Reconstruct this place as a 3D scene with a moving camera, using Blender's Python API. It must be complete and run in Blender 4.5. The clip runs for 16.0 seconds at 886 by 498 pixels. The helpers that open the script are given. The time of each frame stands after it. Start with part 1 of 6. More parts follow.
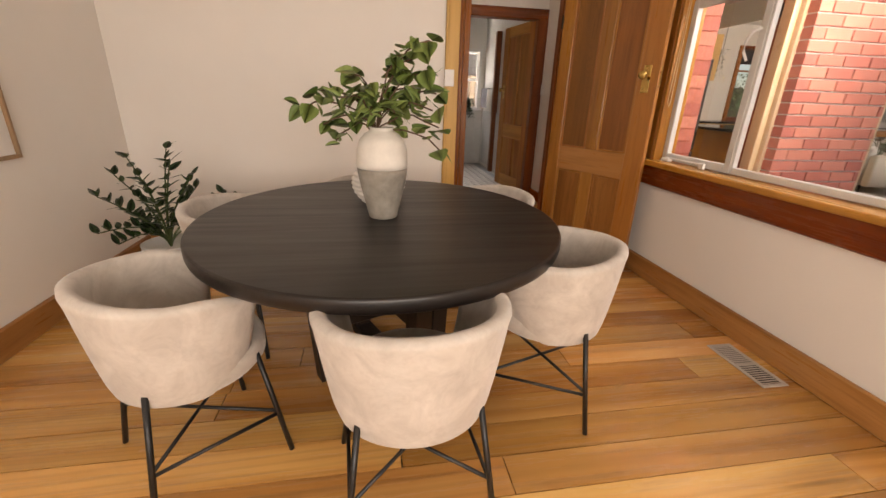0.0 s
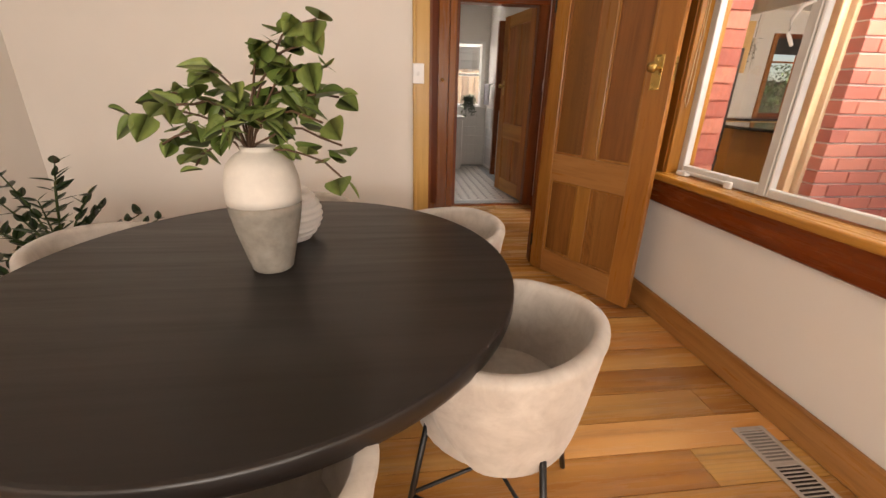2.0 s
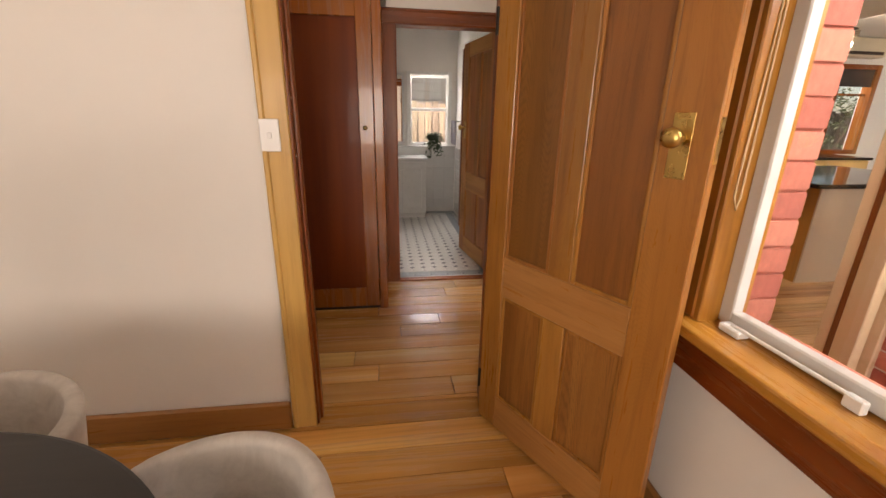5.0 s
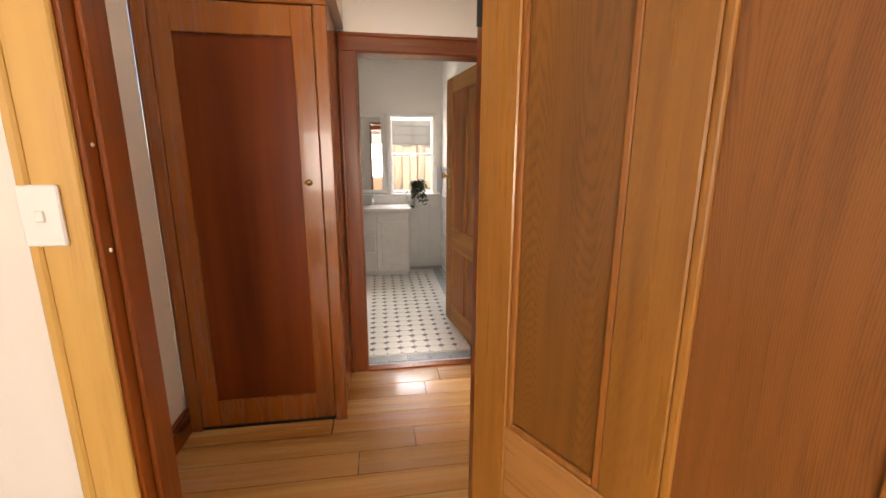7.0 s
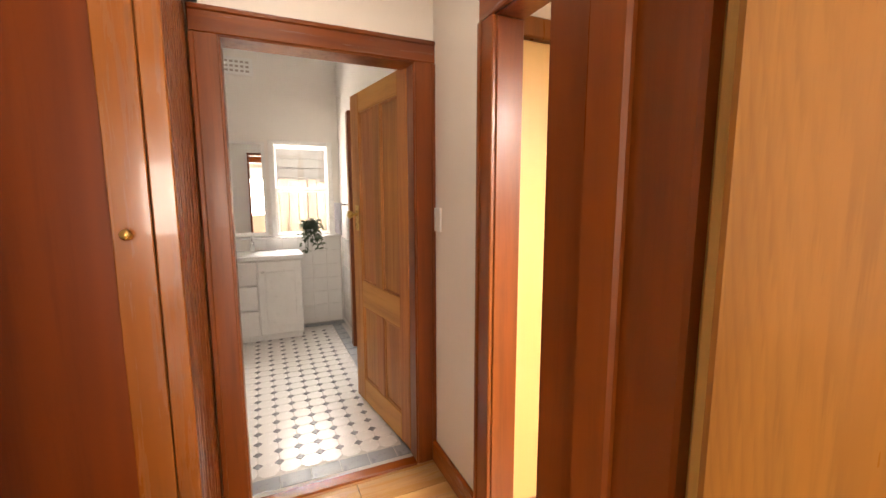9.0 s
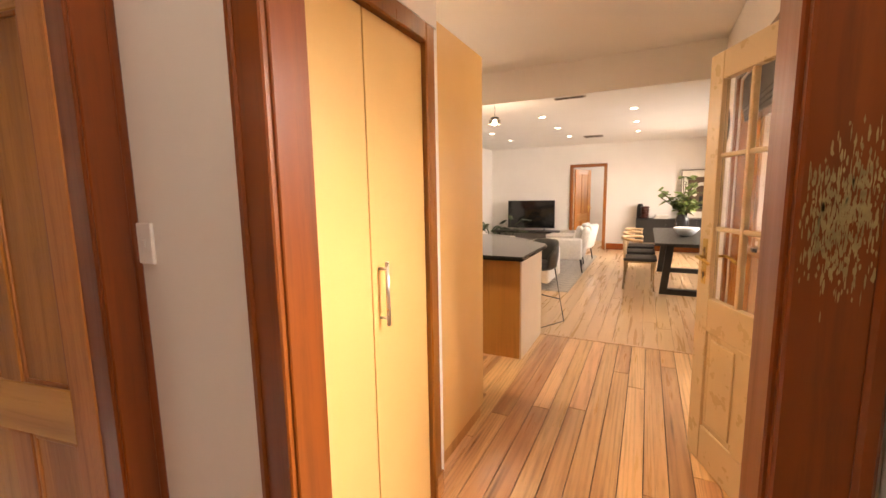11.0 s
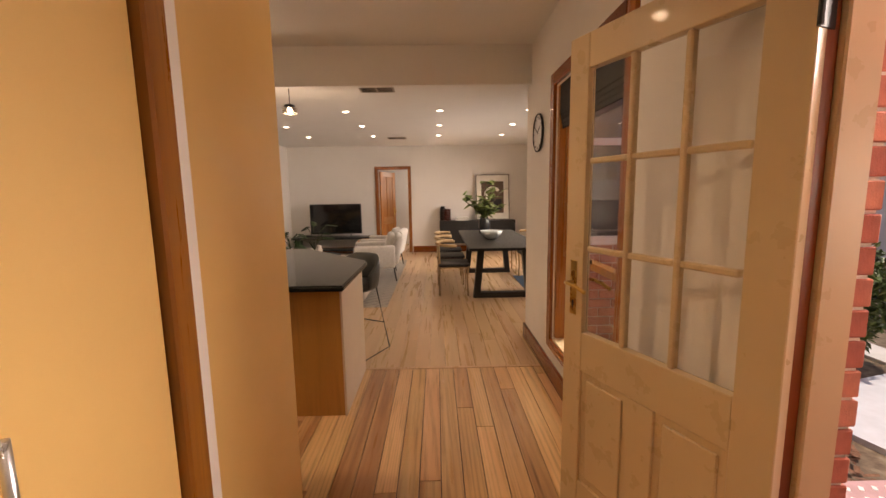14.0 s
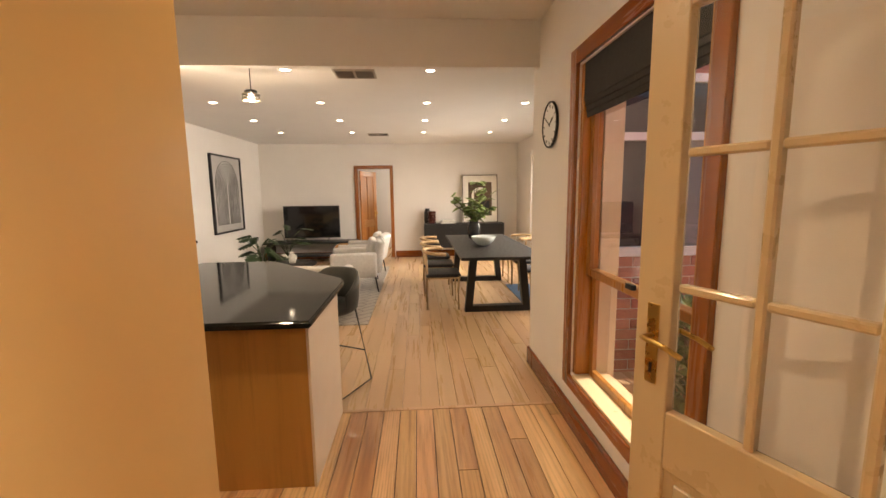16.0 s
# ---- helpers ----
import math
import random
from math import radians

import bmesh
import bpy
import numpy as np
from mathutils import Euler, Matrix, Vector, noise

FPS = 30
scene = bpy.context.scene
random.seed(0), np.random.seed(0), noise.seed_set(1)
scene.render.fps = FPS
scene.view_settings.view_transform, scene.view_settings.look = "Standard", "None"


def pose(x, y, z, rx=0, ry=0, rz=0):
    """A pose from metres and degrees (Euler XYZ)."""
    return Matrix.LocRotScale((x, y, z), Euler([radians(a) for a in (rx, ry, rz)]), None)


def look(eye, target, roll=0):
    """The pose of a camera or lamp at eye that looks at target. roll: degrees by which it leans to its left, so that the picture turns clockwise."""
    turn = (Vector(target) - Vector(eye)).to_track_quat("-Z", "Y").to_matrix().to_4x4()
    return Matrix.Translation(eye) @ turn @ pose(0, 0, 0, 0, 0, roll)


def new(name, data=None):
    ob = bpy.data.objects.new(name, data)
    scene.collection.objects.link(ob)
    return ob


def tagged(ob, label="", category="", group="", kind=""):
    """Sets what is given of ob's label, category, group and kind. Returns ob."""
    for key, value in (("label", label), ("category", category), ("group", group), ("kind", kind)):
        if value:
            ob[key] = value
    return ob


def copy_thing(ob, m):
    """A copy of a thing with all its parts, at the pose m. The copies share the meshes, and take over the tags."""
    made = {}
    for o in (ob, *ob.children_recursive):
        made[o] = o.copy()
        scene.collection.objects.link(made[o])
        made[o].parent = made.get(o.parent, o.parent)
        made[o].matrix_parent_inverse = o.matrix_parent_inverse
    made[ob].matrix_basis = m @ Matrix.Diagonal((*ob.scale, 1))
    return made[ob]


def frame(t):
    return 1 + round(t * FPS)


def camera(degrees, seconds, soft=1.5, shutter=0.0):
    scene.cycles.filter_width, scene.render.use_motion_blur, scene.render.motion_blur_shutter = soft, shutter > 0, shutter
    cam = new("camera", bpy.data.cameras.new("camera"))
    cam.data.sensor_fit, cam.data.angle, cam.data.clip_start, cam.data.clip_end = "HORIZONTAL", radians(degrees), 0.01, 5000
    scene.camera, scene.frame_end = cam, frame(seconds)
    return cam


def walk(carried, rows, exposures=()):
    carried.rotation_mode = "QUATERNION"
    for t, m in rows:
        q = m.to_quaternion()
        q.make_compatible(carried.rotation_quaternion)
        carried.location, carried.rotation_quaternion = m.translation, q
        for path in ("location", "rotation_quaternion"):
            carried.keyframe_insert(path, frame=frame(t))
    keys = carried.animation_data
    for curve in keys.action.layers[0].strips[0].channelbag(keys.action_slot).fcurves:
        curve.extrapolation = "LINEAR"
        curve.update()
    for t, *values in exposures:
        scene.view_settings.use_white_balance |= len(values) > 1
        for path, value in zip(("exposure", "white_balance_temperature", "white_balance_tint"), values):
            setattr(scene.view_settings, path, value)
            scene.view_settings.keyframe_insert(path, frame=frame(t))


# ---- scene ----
cam = camera(94.3, 16.0)
PATH = [
    (0, (0.502, 0.635, 1.19), (0.829, 2.48, 0.491), 1.9),
    (0.5, (0.579, 0.728, 1.186), (0.895, 2.571, 0.475), 1.8),
    (1, (0.684, 0.857, 1.177), (0.974, 2.701, 0.461), 1.7),
    (1.5, (0.801, 0.988, 1.194), (1.06, 2.835, 0.471), 1.6),
    (2, (0.902, 1.117, 1.22), (1.142, 2.967, 0.5), 1.4),
    (2.5, (1.017, 1.28, 1.267), (1.264, 3.128, 0.542), 1.5),
    (3, (1.149, 1.466, 1.285), (1.4, 3.317, 0.57), 1.6),
    (3.5, (1.242, 1.641, 1.314), (1.497, 3.497, 0.613), 1.5),
    (4, (1.333, 1.841, 1.351), (1.597, 3.704, 0.674), 1.4),
    (4.2, (1.367, 1.923, 1.371), (1.64, 3.786, 0.698), 1.4),
    (6.3, (1.646, 2.728, 1.413), (1.906, 4.65, 0.927), 0.3),
    (6.5, (1.662, 2.805, 1.421), (1.933, 4.729, 0.947), 0.2),
    (7, (1.704, 2.994, 1.421), (2.004, 4.924, 0.991), 0.2),
    (7.5, (1.726, 3.195, 1.412), (2.065, 5.129, 1.024), 0.2),
    (8, (1.731, 3.374, 1.416), (2.133, 5.303, 1.075), 0.1),
    (8.5, (1.709, 3.55, 1.413), (2.259, 5.451, 1.119), 0.1),
    (9, (1.702, 3.719, 1.411), (2.509, 5.53, 1.149), -0.1),
    (9.5, (1.701, 3.89, 1.423), (2.819, 5.526, 1.155), -0.5),
    (10, (1.731, 4.047, 1.416), (3.129, 5.452, 1.148), -0.8),
    (10.2, (1.749, 4.108, 1.412), (3.244, 5.409, 1.147), -0.9),
    (12.5, (2.18, 4.51, 1.411), (4.146, 4.764, 1.148), -0.7),
    (13, (2.351, 4.554, 1.411), (4.33, 4.673, 1.147), -0.9),
    (13.5, (2.472, 4.592, 1.434), (4.454, 4.623, 1.168), -1.0),
    (14, (2.576, 4.605, 1.46), (4.557, 4.578, 1.189), -0.9),
    (14.5, (2.754, 4.655, 1.466), (4.736, 4.591, 1.199), -0.9),
    (15, (2.899, 4.676, 1.475), (4.88, 4.593, 1.209), -0.9),
    (15.5, (3.018, 4.675, 1.479), (4.997, 4.576, 1.209), -0.8),
    (16, (3.192, 4.683, 1.482), (5.17, 4.563, 1.211), -0.7),
]
walk(cam, [(t, look(eye, target, roll)) for t, eye, target, roll in PATH],
     [(0, -0.22, 7200, 14), (4, -0.05, 7150, 14), (6.5, 0.25, 7050, 14), (7, 0.62, 7150, 12), (8, 1.1, 7300, 11), (9, 1.1, 7400, 14), (10, 1.02, 7500, 20), (12.5, 0.45, 7800, 20), (13.5, -0.08, 7700, 22), (14.5, -0.05, 7700, 22), (15, 0.08, 7600, 20), (16, 0.4, 7450, 14)])

# ---- light ----
SUN_ELEV, SUN_AZ = 77.0, 168.0          # azimuth: degrees clockwise from +y, the side the sun stands on
world = bpy.data.worlds.new("sky")
scene.world = world
world.use_nodes = True
wn, wl = world.node_tree.nodes, world.node_tree.links
sky = wn.new("ShaderNodeTexSky")
sky.sky_type, sky.sun_disc = "NISHITA", False
sky.sun_elevation, sky.sun_rotation = radians(SUN_ELEV), radians(SUN_AZ)
wl.new(sky.outputs["Color"], wn["Background"].inputs["Color"])
wn["Background"].inputs["Strength"].default_value = 0.15
sun = new("sun", bpy.data.lights.new("sun", "SUN"))
sun.data.energy, sun.data.angle, sun.data.color = 3.4, radians(0.6), (1, 0.95, 0.86)
az, el = radians(SUN_AZ), radians(SUN_ELEV)
sun.matrix_world = look((math.sin(az) * math.cos(el) * 30, math.cos(az) * math.cos(el) * 30, math.sin(el) * 30), (0, 0, 0))


def area(name, place, target, sx, sy, watts, colour=(1, 1, 1)):
    lamp = new(name, bpy.data.lights.new(name, "AREA"))
    lamp.data.shape, lamp.data.size, lamp.data.size_y = "RECTANGLE", sx, sy
    lamp.data.energy, lamp.data.color = watts, colour
    lamp.matrix_world = look(place, target)
    return lamp


area("dining_rear_window_daylight", (0.6, -1.24, 1.35), (0.6, 3, 1.0), 2.6, 1.1, 100, (1, 0.93, 0.86))
area("dining_window_sky", (3.6, 2.7, 3.1), (1.5, 2.0, 0.3), 1.4, 1.2, 92, (1, 0.97, 0.93))
area("bathroom_window_daylight", (2.27, 9.3, 2.75), (2.1, 7.2, 0.6), 1.6, 1.0, 150, (0.97, 0.98, 1))
area("bathroom_sunlit_ground", (2.27, 9.2, 0.35), (2.1, 7.6, 2.1), 1.6, 0.8, 165, (1, 0.97, 0.92))
area("garden_door_sky", (3.75, 2.3, 2.5), (2.95, 5.15, 1.4), 1.2, 1.0, 46, (1, 0.95, 0.9)).data.spread = radians(95)
area("living_window_daylight", (9.9, 2.15, 1.75), (9.9, 5.5, 0.0), 3.3, 1.0, 75, (1, 0.96, 0.9)).data.spread = radians(130)
area("kitchen_window_daylight", (8.3, 8.95, 2.85), (7.0, 6.4, 0.6), 1.5, 0.7, 110, (0.97, 0.98, 1))
# added inside the far room to brighten it; its wall has no window
area("far_room_window_daylight", (13.8, 4.32, 1.5), (13.8, 7, 1.0), 1.2, 1.2, 22, (1, 0.95, 0.88))
for lx, ly, watts in ((3.1, 4.55, 3), (4.7, 4.6, 14), (4.55, 5.9, 66)):
    lamp = new("kitchen_downlight_lamp", bpy.data.lights.new("kitchen_downlight_lamp", "SPOT"))
    lamp.data.energy, lamp.data.color, lamp.data.shadow_soft_size = watts, (1, 0.78, 0.52), 0.05
    lamp.data.spot_size, lamp.data.spot_blend = radians(150), 0.6
    lamp.matrix_world = look((lx, ly, 2.735), (lx, ly, 0))
for lx, ly in ((7.02, 6.11), (6.62, 6.62)):
    lamp = new("pendant_lamp_light", bpy.data.lights.new("pendant_lamp_light", "POINT"))
    lamp.data.energy, lamp.data.color, lamp.data.shadow_soft_size = 12, (1, 0.84, 0.64), 0.04
    lamp.location = (lx, ly, 2.22)
# added hall light, never in view, to brighten the walls and cupboard
lamp = new("hall_downlight_lamp", bpy.data.lights.new("hall_downlight_lamp", "SPOT"))
lamp.data.energy, lamp.data.color, lamp.data.shadow_soft_size = 22, (1, 0.90, 0.78), 0.05
lamp.data.spot_size, lamp.data.spot_blend = radians(155), 0.6
lamp.matrix_world = look((1.8, 4.5, 2.875), (1.8, 4.5, 0))


# ---- materials ----
def mat(name, colour=(0.5, 0.5, 0.5), rough=0.5, metal=0.0, coat=0.0):
    m = bpy.data.materials.new(name)
    m.use_nodes = True
    b = m.node_tree.nodes["Principled BSDF"]
    b.inputs["Base Color"].default_value = (*colour, 1)
    b.inputs["Roughness"].default_value, b.inputs["Metallic"].default_value = rough, metal
    b.inputs["Coat Weight"].default_value = coat
    return m


def nodes_of(m):
    t = m.node_tree
    return t, t.nodes, t.links, t.nodes["Principled BSDF"]


def coords(n, l, scale=(1, 1, 1), kind="Object", turn=(0, 0, 0)):
    tc, mp = n.new("ShaderNodeTexCoord"), n.new("ShaderNodeMapping")
    mp.inputs["Scale"].default_value = scale
    mp.inputs["Rotation"].default_value = turn
    l.new(tc.outputs[kind], mp.inputs["Vector"])
    return mp.outputs["Vector"]


def noise_tex(n, l, vec, scale, detail=4, rough=0.55, distort=0.0):
    t = n.new("ShaderNodeTexNoise")
    t.inputs["Scale"].default_value, t.inputs["Detail"].default_value = scale, detail
    t.inputs["Roughness"].default_value, t.inputs["Distortion"].default_value = rough, distort
    if vec is not None:
        l.new(vec, t.inputs["Vector"])
    return t.outputs["Fac"]


def ramp(n, l, fac, stops):
    r = n.new("ShaderNodeValToRGB")
    e = r.color_ramp.elements
    while len(e) < len(stops):
        e.new(0.5)
    for k, (p, c) in enumerate(stops):
        e[k].position, e[k].color = p, (*c, 1)
    l.new(fac, r.inputs["Fac"])
    return r.outputs["Color"]


def mixc(n, l, a, b, fac, mode="MIX"):
    m = n.new("ShaderNodeMix")
    m.data_type, m.blend_type = "RGBA", mode
    for sock, v in ((m.inputs[6], a), (m.inputs[7], b), (m.inputs[0], fac)):
        if hasattr(v, "is_linked"):
            l.new(v, sock)
        elif isinstance(v, (int, float)):
            sock.default_value = v
        else:
            sock.default_value = (*v, 1)
    return m.outputs[2]


def bump(n, l, b, height, strength=0.2, distance=0.01):
    p = n.new("ShaderNodeBump")
    p.inputs["Strength"].default_value, p.inputs["Distance"].default_value = strength, distance
    l.new(height, p.inputs["Height"])
    l.new(p.outputs["Normal"], b.inputs["Normal"])


def maprange(n, l, v, a, b, c, d):
    m = n.new("ShaderNodeMapRange")
    for k, x in zip(("From Min", "From Max", "To Min", "To Max"), (a, b, c, d)):
        m.inputs[k].default_value = x
    l.new(v, m.inputs["Value"])
    return m.outputs["Result"]


def plain(name, colour, rough=0.5, vary=0.06, scale=6, bumps=0.05, bscale=150, metal=0.0, coat=0.0):
    """A painted or moulded surface: slight cloudiness of tone, fine relief, uneven gloss."""
    m = mat(name, colour, rough, metal, coat)
    t, n, l, b = nodes_of(m)
    v = coords(n, l)
    f = noise_tex(n, l, v, scale, 5)
    lo, hi = [tuple(max(0, min(1, c * k)) for c in colour) for k in (1 - vary, 1 + vary)]
    l.new(ramp(n, l, f, [(0.3, lo), (0.7, hi)]), b.inputs["Base Color"])
    l.new(maprange(n, l, noise_tex(n, l, v, scale * 3), 0.3, 0.7, rough - 0.05, rough + 0.07), b.inputs["Roughness"])
    bump(n, l, b, noise_tex(n, l, v, bscale, 3), bumps, 0.002)
    return m


def wood(name, dark, mid, light, axis="X", grain=1.0, rough=0.35, coat=0.0, rand=0.0, cathedral=0.0, knots=0.0, lines=0.55):
    """Timber with the grain along one axis; rand varies the tone from piece to piece."""
    m = mat(name, mid, rough, 0, coat)
    t, n, l, b = nodes_of(m)
    k = 9.0
    sc = {"X": (0.5, k, k), "Y": (k, 0.5, k), "Z": (k, k, 0.5)}[axis]
    v = coords(n, l, sc)
    if rand or cathedral:
        oi = n.new("ShaderNodeObjectInfo")
        add = n.new("ShaderNodeVectorMath")
        mul = n.new("ShaderNodeMath")
        mul.operation = "MULTIPLY"
        mul.inputs[1].default_value = 37.0
        l.new(oi.outputs["Random"], mul.inputs[0])
        l.new(v, add.inputs[0])
        l.new(mul.outputs[0], add.inputs[1])
        v = add.outputs[0]
    broad = noise_tex(n, l, v, 0.55 * grain, 4, 0.6, 0.8)
    fine = noise_tex(n, l, v, 4.5 * grain, 6, 0.7, 0.3)
    col = ramp(n, l, broad, [(0.28, dark), (0.5, mid), (0.74, light)])
    if cathedral:
        # growth rings: contour lines of a noise drawn out along the grain
        along = {"X": (0.2, 9, 9), "Y": (9, 1.3, 9), "Z": (9, 9, 1.3)}[axis]
        va = n.new("ShaderNodeVectorMath")
        l.new(coords(n, l, along), va.inputs[0])
        l.new(mul.outputs[0], va.inputs[1])
        g = noise_tex(n, l, va.outputs[0], 0.2 * grain, 1.5, 0.4, 0.5)
        m1, m2 = n.new("ShaderNodeMath"), n.new("ShaderNodeMath")
        m1.operation, m2.operation = "MULTIPLY", "SINE"
        m1.inputs[1].default_value = 2400.0 if axis == "Z" else 420.0
        wob = n.new("ShaderNodeMath")
        wob.operation = "MULTIPLY_ADD"
        wob.inputs[1].default_value = 0.011 if axis == "Z" else 0.0
        l.new(fine, wob.inputs[0])
        l.new(g, wob.inputs[2])
        l.new(wob.outputs[0], m1.inputs[0])
        l.new(m1.outputs[0], m2.inputs[0])
        mask = n.new("ShaderNodeMath")
        mask.operation = "MULTIPLY"
        l.new(maprange(n, l, m2.outputs[0], 0.0, 1.0, 0.0, cathedral), mask.inputs[0])
        l.new(maprange(n, l, fine, 0.32, 0.62, 0.25, 1.0), mask.inputs[1])
        col = mixc(n, l, col, tuple(c * 0.5 for c in dark), mask.outputs[0])
    col = mixc(n, l, col, tuple(c * 0.6 for c in dark), maprange(n, l, fine, 0.5, 0.78, 0.0, lines))
    if rand:
        val = n.new("ShaderNodeHueSaturation")
        l.new(maprange(n, l, oi.outputs["Random"], 0, 1, 1 - rand, 1 + rand), val.inputs["Value"])
        h = n.new("ShaderNodeMath")
        h.operation = "PINGPONG"
        h.inputs[1].default_value = 0.13
        l.new(oi.outputs["Random"], h.inputs[0])
        l.new(maprange(n, l, h.outputs[0], 0, 0.13, 0.493, 0.508), val.inputs["Hue"])
        l.new(col, val.inputs["Color"])
        col = val.outputs["Color"]
    if knots:
        vo = n.new("ShaderNodeTexVoronoi")
        vo.inputs["Scale"].default_value = 0.9
        l.new(v, vo.inputs["Vector"])
        col = mixc(n, l, col, tuple(c * 0.25 for c in dark), maprange(n, l, vo.outputs["Distance"], 0.0, 0.10, knots, 0.0))
    l.new(col, b.inputs["Base Color"])
    l.new(maprange(n, l, fine, 0.3, 0.7, rough - 0.06, rough + 0.1), b.inputs["Roughness"])
    bump(n, l, b, fine, 0.12, 0.002)
    return m


def glass_mat(name, tint=(1, 1, 1), rough=0.0):
    m = mat(name, tint, rough)
    b = m.node_tree.nodes["Principled BSDF"]
    b.inputs["Transmission Weight"].default_value, b.inputs["IOR"].default_value = 1.0, 1.45
    return m


def lamp_mat(name, colour, strength):
    m = mat(name, (0.9, 0.9, 0.9), 0.4)
    b = m.node_tree.nodes["Principled BSDF"]
    b.inputs["Emission Color"].default_value, b.inputs["Emission Strength"].default_value = (*colour, 1), strength
    return m


WALL = plain("warm_white_wall_paint", (0.80, 0.765, 0.72), 0.55, 0.025, 1.5, 0.12, 90)
CEIL = plain("white_ceiling_paint", (0.82, 0.80, 0.77), 0.7, 0.02, 1.5, 0.05, 90)
JARRAH = wood("red_stained_timber", (0.08, 0.014, 0.002), (0.20, 0.045, 0.005), (0.32, 0.09, 0.011), "Z", 0.55, 0.33, 0.04)
JARRAH_H = wood("red_stained_timber_level", (0.09, 0.016, 0.002), (0.23, 0.05, 0.006), (0.36, 0.10, 0.013), "X", 0.8, 0.22, 0.3)
JARRAH_HY = wood("red_stained_timber_level_across", (0.09, 0.016, 0.002), (0.23, 0.05, 0.006), (0.36, 0.10, 0.013), "Y", 0.8, 0.22, 0.3)
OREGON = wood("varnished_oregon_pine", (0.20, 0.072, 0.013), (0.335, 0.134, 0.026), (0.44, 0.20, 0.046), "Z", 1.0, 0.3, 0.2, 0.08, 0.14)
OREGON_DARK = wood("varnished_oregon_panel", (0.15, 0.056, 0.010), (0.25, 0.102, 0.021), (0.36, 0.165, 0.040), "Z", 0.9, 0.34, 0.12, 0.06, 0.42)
BATH_DOOR = wood("brown_varnished_door", (0.24, 0.075, 0.012), (0.42, 0.155, 0.028), (0.52, 0.22, 0.046), "Z", 1.0, 0.42, 0.0, 0.06, 0.12)
OREGON_H = wood("varnished_oregon_pine_level", (0.22, 0.085, 0.02), (0.37, 0.165, 0.047), (0.48, 0.24, 0.08), "X", 1.0, 0.3, 0.25)
OREGON_HY = wood("varnished_oregon_pine_across", (0.22, 0.085, 0.02), (0.37, 0.165, 0.047), (0.48, 0.24, 0.08), "Y", 1.0, 0.3, 0.25)
HONEY = wood("honey_varnished_timber", (0.28, 0.10, 0.013), (0.46, 0.20, 0.03), (0.56, 0.28, 0.055), "Z", 0.7, 0.28, 0.3, 0.04)
HONEY_Y = wood("honey_varnished_timber_across", (0.28, 0.10, 0.013), (0.46, 0.20, 0.03), (0.56, 0.28, 0.055), "Y", 0.7, 0.28, 0.3)
HONEY_H = wood("honey_varnished_rail", (0.34, 0.13, 0.02), (0.52, 0.24, 0.045), (0.62, 0.32, 0.075), "X", 0.7, 0.4)
OREGON_RED = wood("red_brown_varnished_trim", (0.15, 0.045, 0.005), (0.25, 0.085, 0.009), (0.34, 0.13, 0.018), "Z", 0.8, 0.3, 0.2)
JARRAH_DY = wood("dark_red_stained_board", (0.07, 0.011, 0.002), (0.17, 0.032, 0.005), (0.26, 0.062, 0.010), "Y", 0.8, 0.25, 0.2)
PINE = wood("pale_yellow_pine", (0.45, 0.25, 0.06), (0.60, 0.36, 0.10), (0.68, 0.44, 0.15), "Z", 0.6, 0.4, 0.1)
PINE_H = wood("pale_yellow_pine_level", (0.45, 0.25, 0.06), (0.60, 0.36, 0.10), (0.68, 0.44, 0.15), "X", 0.6, 0.4, 0.1)
BOARD = wood("old_floorboard", (0.28, 0.105, 0.024), (0.56, 0.275, 0.078), (0.73, 0.44, 0.16), "X", 0.55, 0.24, 0.3, 0.22, 0.22, 0.9)
BOARD_HALL = wood("pale_hall_floorboard", (0.36, 0.15, 0.04), (0.62, 0.34, 0.12), (0.80, 0.54, 0.24), "X", 0.55, 0.24, 0.3, 0.16, 0.15, 0.9)
BOARD_NEW = wood("pale_floorboard", (0.54, 0.34, 0.17), (0.65, 0.43, 0.24), (0.72, 0.50, 0.30), "X", 0.3, 0.28, 0.2, 0.06, lines=0.12)
BOARD_KITCHEN = wood("old_kitchen_floorboard", (0.40, 0.19, 0.080), (0.66, 0.385, 0.185), (0.80, 0.53, 0.28), "X", 0.8, 0.3, 0.2, 0.16, 0.3, 0.9)
LAMINATE = plain("honey_laminate", (0.72, 0.46, 0.17), 0.38, 0.04, 2.0, 0.03, 200, 0, 0.1)
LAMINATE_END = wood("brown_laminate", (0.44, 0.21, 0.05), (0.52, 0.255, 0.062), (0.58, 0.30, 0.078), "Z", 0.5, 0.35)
LAMINATE_PALE = plain("pale_laminate", (0.72, 0.60, 0.45), 0.4, 0.03, 3.0, 0.03, 200)
GAP = plain("shadow_gap", (0.02, 0.012, 0.008), 0.8)
MORTAR = plain("pale_mortar", (0.66, 0.62, 0.56), 0.9, 0.12, 30, 0.4, 300)
WHITE_PAINT = plain("white_gloss_paint", (0.80, 0.79, 0.77), 0.3, 0.03, 4, 0.06, 60, 0, 0.2)
# white sash paint with the shade on the sashes put into its colour
SASH_PAINT = plain("shaded_white_paint", (0.60, 0.58, 0.55), 0.4, 0.06, 6, 0.1, 60)
CREAM_PAINT = plain("cream_gloss_paint", (0.62, 0.48, 0.29), 0.3, 0.03, 4, 0.06, 60, 0, 0.2)
BRASS = plain("aged_brass", (0.62, 0.42, 0.14), 0.28, 0.05, 12, 0.05, 120, 1.0)
STEEL = plain("brushed_steel", (0.55, 0.54, 0.53), 0.3, 0.05, 20, 0.05, 300, 1.0)
